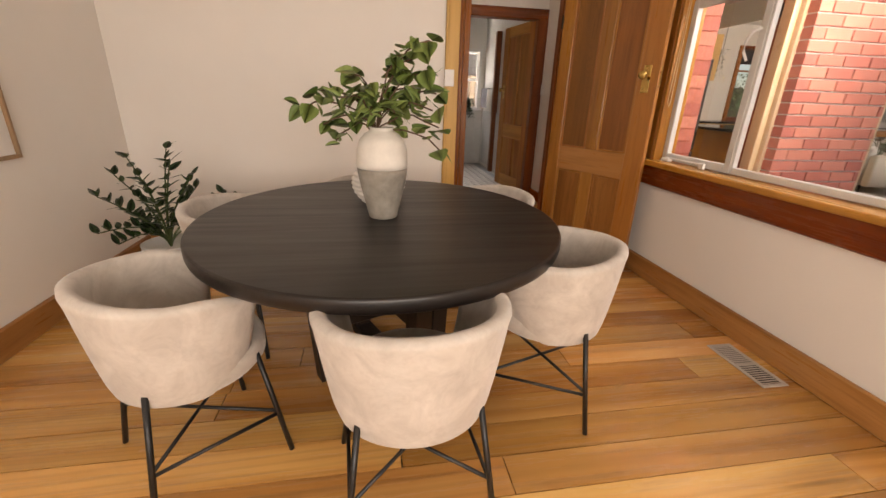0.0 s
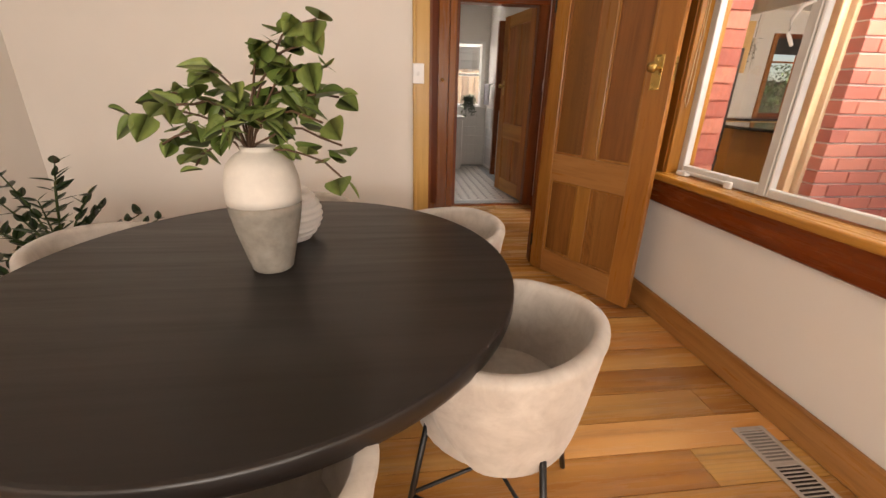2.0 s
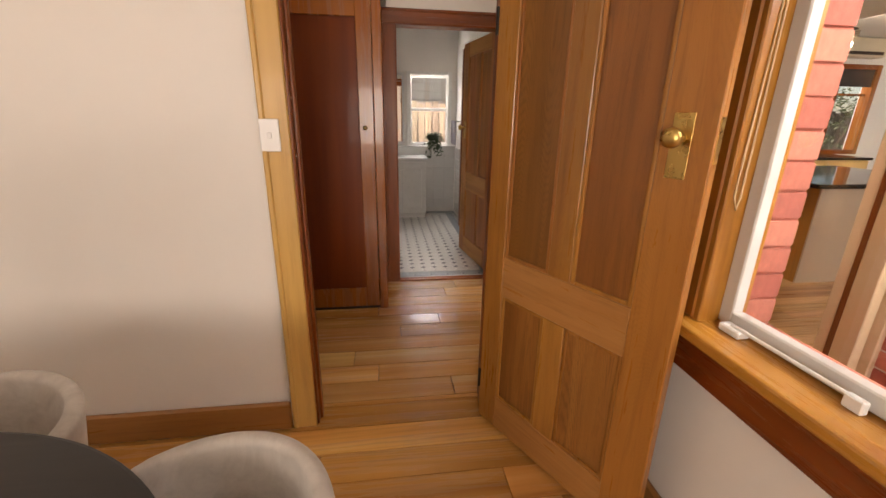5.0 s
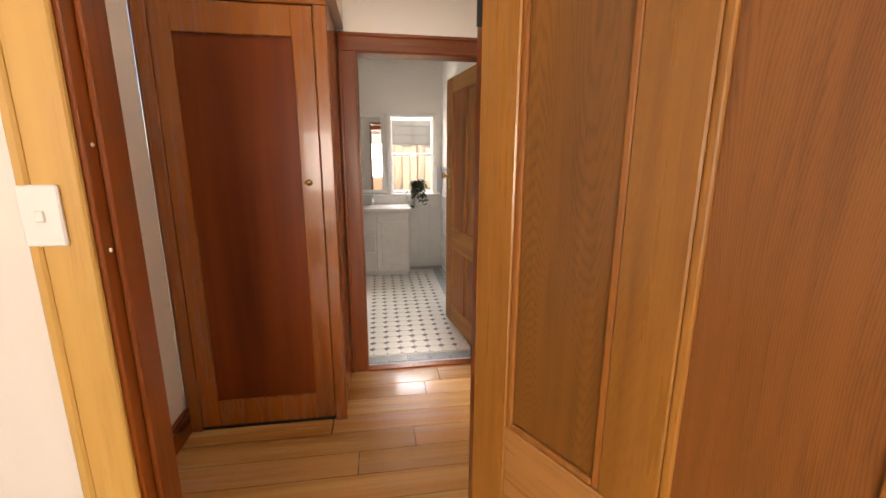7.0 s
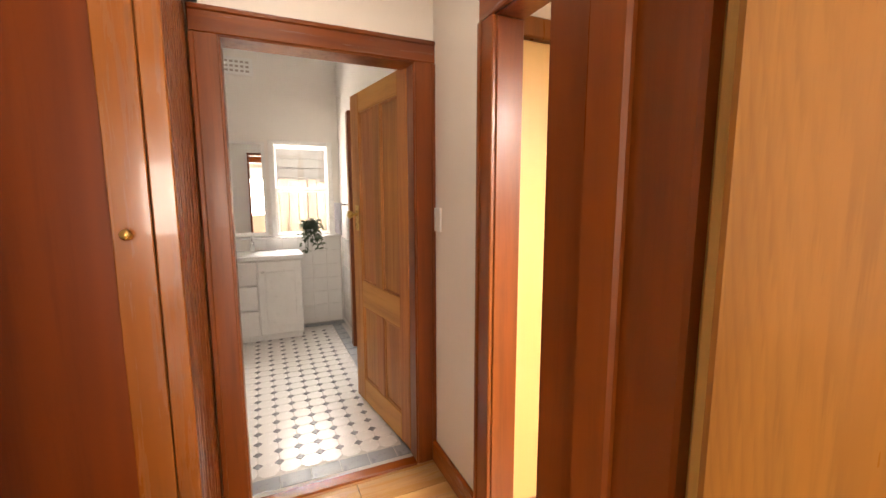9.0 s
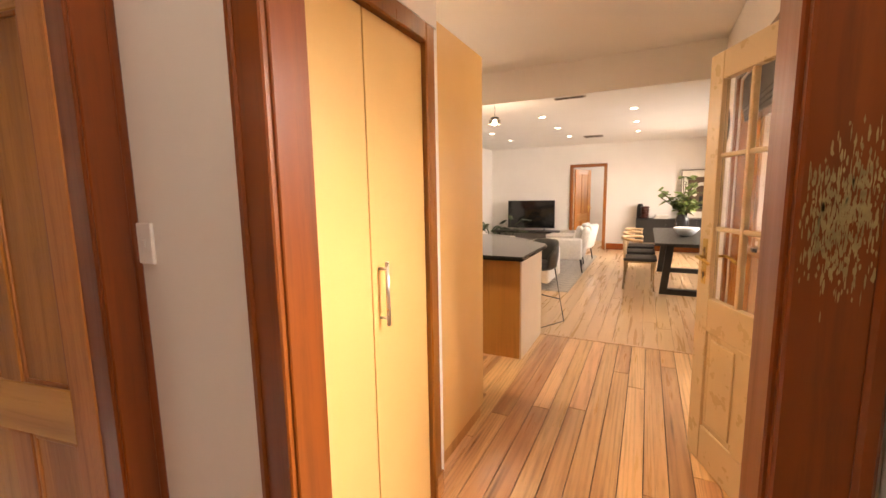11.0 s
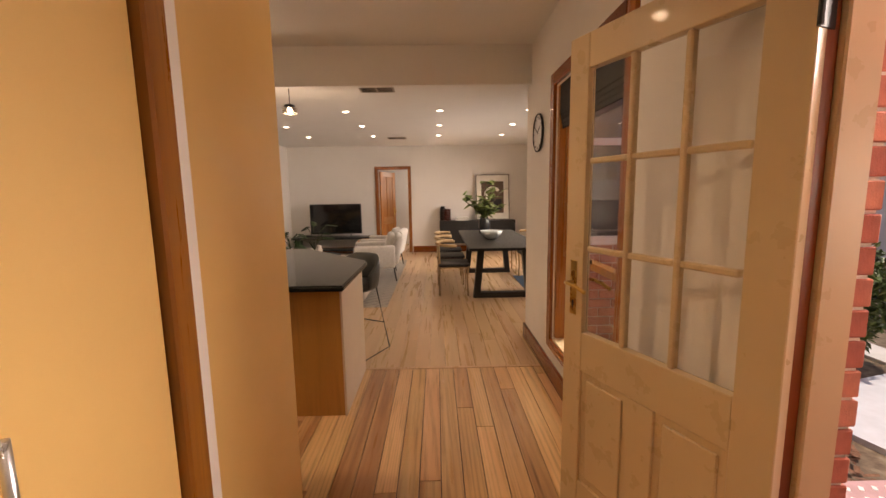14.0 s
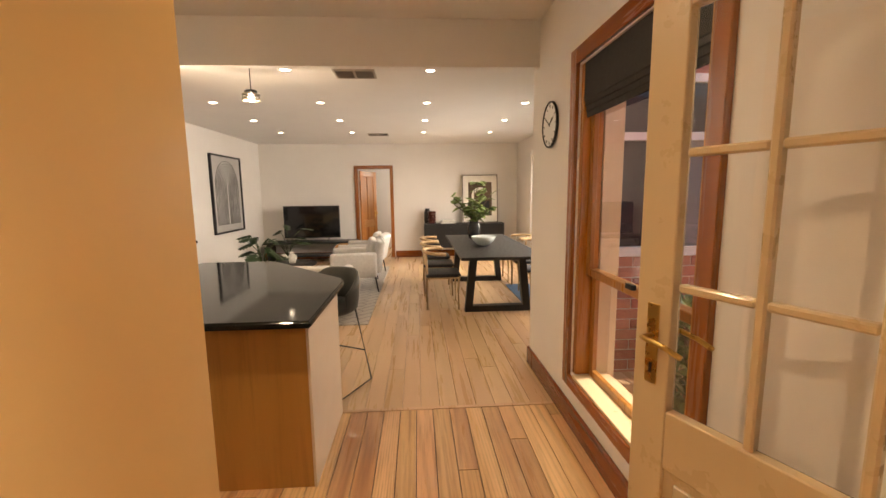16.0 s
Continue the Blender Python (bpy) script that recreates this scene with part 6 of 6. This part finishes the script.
monstera(pose(10.25, 7.32, 0.0), "large monstera plant in a white pot on the floor", 4, 15, 0.9)
monstera(pose(11.55, 7.30, 0.0), "monstera plant beside the television stand", 8, 9, 1.0)
pic = empty("wall_artwork", pose(11.1, 8.2, 0.80), "large black-framed line artwork on the living room wall", "picture")
bm = bm_new()
for q in ((-0.6, -0.57, 0, 1.4), (0.57, 0.6, 0, 1.4), (-0.57, 0.57, 0, 0.03), (-0.57, 0.57, 1.37, 1.4)):
    add_box(bm, q[0], q[1], -0.045, 0.0, q[2], q[3], 0.002)
part("frame", bm, BLACK_METAL, pic)
box_part("canvas", (-0.57, 0.57, -0.02, -0.005, 0.03, 1.37), plain("grey_paper", (0.46, 0.44, 0.42), 0.8), pic, "", 0)
for k in range(1, 11):
    r = 0.045 * k
    pts = [(r * math.cos(radians(a)), -0.022, 0.85 + r * math.sin(radians(a))) for a in range(0, 181, 15)]
    pts = [(r, -0.022, 0.15)] + pts + [(-r, -0.022, 0.15)]
    tube_part("drawn_line", pts, 0.006, BLACK_METAL, pic, "", 4)
bm = bm_new()
add_box(bm, 8.6, 9.6, 2.75, 3.3, 0.0005, 0.012, 0.003)
tagged(obj("blue_mat", bm, plain("blue_wool_mat", (0.10, 0.17, 0.28), 0.95, 0.15, 30, 0.4, 200)), "flat blue woven mat under the dining chairs", "mat")
w6 = empty("window_6", None, "wide living room window with white frame", "window", kind="structure")
for k in range(3):
    sash(w6, 8.2 + 1.133 * k, 9.333 + 1.133 * k, 2.25, 2.30, 0.3, 2.3, 0.06, WHITE_PAINT, "white painted sash", "y")

# ---- outside ----
SOIL = mat("garden_ground", (0.12, 0.09, 0.06), 0.95)
t_, n_, l_, b_ = nodes_of(SOIL)
v_ = coords(n_, l_)
l_.new(ramp(n_, l_, noise_tex(n_, l_, v_, 14, 6), [(0.3, (0.08, 0.055, 0.035)), (0.55, (0.16, 0.12, 0.08)), (0.75, (0.26, 0.22, 0.16))]), b_.inputs["Base Color"])
bm = bm_new()
vs = [bm.verts.new(p) for p in ((-900, -900, -0.16), (900, -900, -0.16), (900, 900, -0.16), (-900, 900, -0.16))]
bm.faces.new(vs)
tagged(obj("ground", bm, SOIL), "bare garden ground around the house", "ground", kind="structure")
struct("path_paving", [(2.75, 4.55, 1.6, 3.42, -0.2, -0.10)], plain("pink_grey_paving", (0.44, 0.29, 0.30), 0.85, 0.12, 10, 0.3, 120), "pink-grey paved path outside the door", "paving")
BRICKS = [plain("red_brick_%s" % s, c, 0.85, 0.14, 25, 0.5, 160) for s, c in (("a", (0.47, 0.155, 0.105)), ("b", (0.53, 0.20, 0.135)), ("c", (0.40, 0.12, 0.085)))]
me_k = []
for i, m in enumerate(BRICKS):
    bm = bm_new()
    add_box(bm, 0, 0.23, 0, 0.134, 0, 0.076, 0.004)
    me = bpy.data.meshes.new("brick")
    bm.to_mesh(me)
    bm.free()
    me.materials.append(m)
    me_k.append(me)
random.seed(2)


def brick_wall(name, m, length, z0, z1, holes, label):
    """A stretcher-bond brick leaf along +x from its pose; holes are (x0, x1, z0, z1)."""
    w = empty(name, m, label, "brick wall", kind="structure")
    bm = bm_new()
    xs = sorted({0.0, length} | {h[0] for h in holes} | {h[1] for h in holes})
    for a, b in zip(xs, xs[1:]):
        zs = sorted({z0, z1} | {q for h in holes if h[0] <= a and h[1] >= b for q in h[2:]})
        for c, d in zip(zs, zs[1:]):
            if not any(h[0] <= a and h[1] >= b and h[2] <= c and h[3] >= d for h in holes):
                add_box(bm, a + (0.007 if a else 0), b - (0.007 if b < length else 0), 0.012, 0.132, c, d)
    part("mortar", bm, MORTAR, w)
    row, z = 0, z0
    while z < z1 - 0.05:
        edges = sorted([(0.0, length)] if not [h for h in holes if h[2] < z + 0.04 < h[3]] else [])
        if not edges:
            hs = sorted([h for h in holes if h[2] < z + 0.04 < h[3]])
            at_ = 0.0
            for h in hs:
                if h[0] > at_:
                    edges.append((at_, h[0]))
                at_ = h[1]
            if at_ < length:
                edges.append((at_, length))
        for a, b in edges:
            x = a if row % 2 == 0 else a - 0.12
            while x < b - 0.02:
                s, e = max(x, a), min(x + 0.23, b)
                if e - s > 0.03:
                    o = new("brick", me_k[random.choice((0, 0, 1, 1, 2))])
                    o.parent = w
                    o.matrix_basis = pose(s, random.uniform(-0.002, 0.002), z) @ Matrix.Diagonal(((e - s) / 0.23, 1, 1, 1))
                x += 0.24
        z += 0.086
        row += 1
    return w


brick_wall("brick_wall_court", pose(2.70, 3.45, -0.15), 3.73, 0.0, 3.0, [(0.09, 0.925, 0.0, 2.30), (1.80, 2.935, 0.44, 2.40)], "red brick house wall with pale mortar beside the door")
brick_wall("brick_wall_wing", pose(6.32, 3.45, -0.15, 0, 0, -90), 1.4, 0.0, 2.75, [(0.09, 1.25, 1.12, 2.5)], "red brick wall of the living room wing")
w7 = empty("window_7", None, "white-framed window in the brick wing", "window", kind="structure")
for b in ((6.30, 6.40, 3.30, 3.36, 0.97, 2.35), (6.30, 6.40, 2.20, 2.26, 0.97, 2.35), (6.28, 6.40, 2.26, 3.30, 0.97, 1.04), (6.30, 6.40, 2.26, 3.30, 2.29, 2.35), (6.30, 6.40, 2.26, 3.30, 1.86, 1.92), (6.30, 6.40, 2.76, 2.80, 1.04, 1.86)):
    box_part("window_frame", b, WHITE_PAINT, w7)
box_part("pane", (6.35, 6.354, 2.26, 3.30, 1.04, 2.29), mat("dark_reflecting_glass", (0.03, 0.035, 0.04), 0.03), w7, "", 0)
box_part("insect_screen", (6.325, 6.33, 2.26, 2.76, 1.04, 1.86), plain("grey_insect_mesh", (0.22, 0.21, 0.20), 0.8), w7, "grey mesh screen", 0)
struct("wall_dining_outer", [(2.56, 2.73, -1.4, 1.35, -0.16, 3.0), (2.56, 2.73, 3.29, 3.58, -0.16, 3.0), (2.56, 2.73, 1.35, 3.29, -0.16, 0.76), (2.56, 2.73, 1.35, 3.29, 2.1, 3.0)], BRICKS[0], "red brick outer face of the dining room wall")
for k in range(20):
    o = new("brick", me_k[(k * 7) % 3])
    o.parent = bpy.data.objects["wall_dining_outer"]
    o.matrix_basis = pose(2.566, 3.282, 0.43 + 0.086 * k) @ Matrix.Diagonal((0.162 / 0.23, 0.1, 1, 1))


def shrub(name, m, size, label, count, seed):
    """A leafy shrub: a few stems and many small leaves joined in one crown."""
    s = empty(name, m, label, "shrub")
    random.seed(seed)
    for k in range(5):
        tube_part("stem", [(0, 0, 0), (random.uniform(-0.2, 0.2) * size[0], random.uniform(-0.2, 0.2) * size[1], size[2] * 0.7)], 0.02, BARK, s, "", 6)
    verts, faces = [], []
    for k in range(count):
        th, ph = random.uniform(0, 2 * math.pi), math.acos(random.uniform(-0.9, 1))
        rr = random.uniform(0.55, 1.0) ** 0.5 * (1 + 0.22 * noise.noise(Vector((math.cos(th) * 2, math.sin(th) * 2, ph * 2))))
        c = Vector((size[0] / 2 * rr * math.sin(ph) * math.cos(th), size[1] / 2 * rr * math.sin(ph) * math.sin(th), size[2] * (0.52 + 0.48 * rr * math.cos(ph))))
        q = Euler((random.uniform(-1, 1), random.uniform(-1, 1), random.uniform(0, 6.3))).to_matrix()
        n0, sz = len(verts), random.uniform(0.03, 0.055)
        for p in ((0, 0, 0), (sz, sz * 0.45, 0.006), (2 * sz, 0, -0.01), (sz, -sz * 0.45, 0.006)):
            verts.append(c + q @ Vector(p))
        faces.append((n0, n0 + 1, n0 + 2, n0 + 3))
    me = bpy.data.meshes.new("crown")
    me.from_pydata(verts, [], faces)
    me.materials.append(CROWN)
    o = new("crown", me)
    o.parent = s
    tagged(o, kind="stuff")
    return s


CROWN = mat("hedge_leaf", (0.06, 0.10, 0.025), 0.45)
t_, n_, l_, b_ = nodes_of(CROWN)
ge = n_.new("ShaderNodeNewGeometry")
l_.new(ramp(n_, l_, ge.outputs["Random Per Island"], [(0.0, (0.035, 0.065, 0.014)), (0.6, (0.075, 0.125, 0.028)), (1.0, (0.14, 0.19, 0.05))]), b_.inputs["Base Color"])
shrub("hedge", pose(6.5, 1.0, -0.16), (1.5, 1.1, 1.25), "dense rounded green garden shrub", 5200, 21)
shrub("garden_shrub", pose(5.75, 2.85, -0.16), (0.8, 0.5, 0.95), "low green shrub against the brick wall", 1500, 22)
shrub("garden_shrub", pose(9.8, 9.5, -0.16), (3.0, 1.4, 2.15), "tall leafy shrub outside the kitchen window", 3000, 23)
CHIP = plain("bark_chip", (0.17, 0.09, 0.055), 0.95, 0.4, 50, 0.5, 150)
verts, faces = [], []
random.seed(9)
for k in range(4200):
    cx, cy = random.uniform(4.5, 6.7), random.uniform(1.0, 3.1)
    if cy < 2.0 - 0.58 * (cx - 5.0) and cx < 5.95:
        continue
    q = Euler((random.uniform(-0.5, 0.5), random.uniform(-0.5, 0.5), random.uniform(0, 6.3))).to_matrix()
    a, b, n0 = random.uniform(0.02, 0.05), random.uniform(0.008, 0.02), len(verts)
    for p in ((-a, -b, 0), (a, -b, 0), (a, b, 0), (-a, b, 0)):
        verts.append(Vector((cx, cy, -0.13)) + q @ Vector(p))
    faces.append((n0, n0 + 1, n0 + 2, n0 + 3))
me = bpy.data.meshes.new("bark_mulch")
me.from_pydata(verts, [], faces)
me.materials.append(CHIP)
tagged(new("bark_mulch", me), "dark brown bark mulch in the garden bed", "mulch", kind="stuff")
bb_ = empty("bird_bath", pose(5.02, 2.36, -0.125), "red glazed dish on a small white stone bird statue base", "bird bath")
lathe_part("dish", [(0.0, 0.28), (0.10, 0.29), (0.18, 0.33), (0.205, 0.395), (0.198, 0.397), (0.185, 0.375), (0.15, 0.325), (0.09, 0.305), (0.0, 0.30)], plain("red_glaze", (0.45, 0.03, 0.02), 0.2), bb_)
lathe_part("pedestal", [(0.0, 0.0), (0.12, 0.0), (0.11, 0.05), (0.055, 0.09), (0.05, 0.17), (0.08, 0.24), (0.09, 0.285), (0.0, 0.285)], plain("pale_stone", (0.55, 0.50, 0.43), 0.85, 0.15, 20, 0.4, 100), bb_)
struct("concrete_path", [(5.0, 9.0, 0.2, 0.55, -0.2, -0.13)], plain("pale_concrete", (0.58, 0.57, 0.55), 0.9, 0.08, 8, 0.3, 100), "pale concrete garden path", "path")


bm = bm_new()
low = [bm.verts.new((x, y, -0.2)) for x, y in ((3.6, 0.56), (5.9, 0.56), (5.62, 1.60), (5.0, 1.96), (3.6, 1.58))]
top = [bm.verts.new((v.co.x, v.co.y, -0.12)) for v in low]
bm.faces.new(top)
for k in range(5):
    bm.faces.new((low[k], low[(k + 1) % 5], top[(k + 1) % 5], top[k]))
tagged(obj("garden_path", bm, plain("blue_grey_concrete", (0.50, 0.53, 0.57), 0.9, 0.08, 8, 0.3, 100)), "pale blue-grey concrete garden path", "path", kind="structure")
struct("edging_slab", [(4.552, 4.74, 2.62, 3.35, -0.2, -0.118)], plain("grey_edging", (0.33, 0.33, 0.32), 0.9, 0.1, 12, 0.3, 100), "grey concrete slab beside the paving", "slab")
pv = bpy.data.objects["path_paving"]
bm = bm_new()
add_box(bm, -0.01, 0.01, -0.017, 0.017, 0, 0.003)
me_d = bpy.data.meshes.new("white_dash")
bm.to_mesh(me_d)
bm.free()
me_d.materials.append(WHITE_PAINT)
for r in range(4):
    for k in range(18):
        o = new("white_dash", me_d)
        o.parent, o.matrix_basis = pv, pose(4.49 - 0.075 * r, 3.0 - 0.072 * k - 0.03 * (r % 2), -0.0995, 0, 0, 55)


def paling_fence(name, m, length, label):
    f = empty(name, m, label, "fence")
    for k in range(int(length / 0.125)):
        box_part("paling", (0.125 * k, 0.125 * k + 0.11, -0.01, 0.01, 0.0, 1.75 + 0.02 * ((k * 7) % 3)), FENCE, f, "", 0.002)
    for z in (0.4, 1.35):
        box_part("fence_rail", (0, length, 0.01, 0.05, z, z + 0.07), FENCE, f, "", 0.002)
    return f


FENCE = wood("weathered_paling", (0.10, 0.065, 0.045), (0.16, 0.115, 0.08), (0.23, 0.18, 0.13), "Z", 0.8, 0.9, 0, 0.55)
paling_fence("paling_fence", pose(0.6, 9.9, -0.16), 4.2, "weathered timber paling fence outside the bathroom")
paling_fence("paling_fence", pose(9.6, 10.6, -0.16), 5.0, "weathered timber paling fence outside the kitchen")
nw = empty("neighbour_house", pose(-1.0, 11.2, -0.16), "cream weatherboard house wall behind the bathroom fence", "house")
BOARDING = plain("cream_weatherboard", (0.27, 0.25, 0.22), 0.7, 0.06, 5, 0.1, 80)
box_part("wall", (0, 7, 0.03, 0.3, 0, 3.4), BOARDING, nw, "", 0)
for k in range(20):
    box_part("weatherboard", (0, 7, 0.0, 0.028, 0.16 * k + 0.1, 0.16 * k + 0.252), BOARDING, nw, "", 0.004)
box_part("gutter", (-0.2, 7.2, -0.25, 0.1, 3.4, 3.52), WHITE_PAINT, nw, "white gutter", 0.01)
hs = empty("neighbour_house", pose(11.0, -4.2, -0.16, 0, 0, -38), "pale weatherboard house with white trim beyond the garden", "house")
box_part("wall", (-4, 4, 0, 3, 0, 2.4), plain("pale_grey_board", (0.60, 0.60, 0.60), 0.8), hs, "", 0)
box_part("fascia", (-4.3, 4.3, -0.4, 3.4, 2.4, 2.7), WHITE_PAINT, hs)
for k in range(3):
    wd = box_part("window", (-2.9 + 2.2 * k, -1.6 + 2.2 * k, -0.04, 0.0, 0.9, 2.0), mat("far_window_glass", (0.10, 0.11, 0.12), 0.1), hs, "", 0)
    box_part("frame", (-2.98 + 2.2 * k, -2.9 + 2.2 * k, -0.06, 0.0, 0.85, 2.05), WHITE_PAINT, wd)
    box_part("frame", (-1.6 + 2.2 * k, -1.52 + 2.2 * k, -0.06, 0.0, 0.85, 2.05), WHITE_PAINT, wd)
# first strip shades the brick reveal; last is an added, unseen overhang blocking sun
struct("eave", [(2.70, 4.9, 2.75, 3.45, 2.60, 2.68), (2.3, 6.7, 3.2, 3.5, 2.95, 3.02), (8.0, 12.2, 1.0, 2.2, 2.62, 2.7)], WHITE_PAINT, "white eave lining over the courtyard wall, plus an added overhang that blocks sun", "eave")


# ---- floorboards ----
def board_mesh(length, width, thick=0.0115):
    e = 0.001
    lo = [(0, 0, -thick), (length, 0, -thick), (length, width, -thick), (0, width, -thick)]
    hi = [(e, e, 0), (length - e, e, 0), (length - e, width - e, 0), (e, width - e, 0)]
    me = bpy.data.meshes.new("board")
    me.from_pydata(lo + hi, [], [(4, 5, 6, 7)] + [(k, (k + 1) % 4, 4 + (k + 1) % 4, 4 + k) for k in range(4)])
    return me


def boards(name, x0, x1, y0, y1, width, gap, lengths, material, label, seed, holes=()):
    f = empty(name, None, label, "floor", kind="structure")
    random.seed(seed)
    y = y0
    while y < y1 - 0.01:
        w = min(width * random.uniform(0.97, 1.03), y1 - y)
        x = x0 - random.uniform(0, lengths[0])
        while x < x1:
            ln = random.uniform(*lengths)
            a, b = max(x, x0), min(x + ln, x1)
            if b - a > 0.02 and not any(h[0] < a + 0.01 and b - 0.01 < h[1] and h[2] < y + 0.02 and y + w - 0.02 < h[3] for h in holes):
                me = board_mesh(b - a - gap, w - gap)
                me.materials.append(material)
                o = new("board", me)
                o.parent, o.location = f, (a, y, 0)
            x += ln
        y += w
    return f


boards("floor_dining", -1.18, 2.42, -1.25, 4.03, 0.155, 0.0022, (1.2, 2.8), BOARD, "wide honey-red floorboards with dark joints and knots", 1)
boards("floor_hall", 0.67, 2.62, 4.03, 5.66, 0.155, 0.002, (0.9, 2.4), BOARD_HALL, "wide honey floorboards in the hall", 2)
boards("floor_kitchen", 2.62, 5.86, 3.6, 8.2, 0.112, 0.0032, (3.3, 5.2), BOARD_KITCHEN, "old brown floorboards with dark gaps and nail holes", 3)
boards("floor_living", 5.89, 12.79, 2.35, 8.2, 0.13, 0.0003, (1.2, 2.6), BOARD_NEW, "smooth pale timber floorboards", 4)
boards("floor_far_room", 12.79, 14.6, 4.3, 7.1, 0.13, 0.0012, (1.2, 2.6), BOARD_NEW, "smooth pale timber floorboards", 5)
trim("floor_joint", [(5.858, 5.892, 3.73, 8.2, -0.012, 0.004)], BOARD_NEW, "narrow timber strip between two floors", "floor strip", 0.002)
trim("floor_threshold", [(1.60, 2.392, 5.60, 5.665, -0.012, 0.012)], JARRAH_H, "dark timber threshold at the bathroom", "threshold", 0.003)
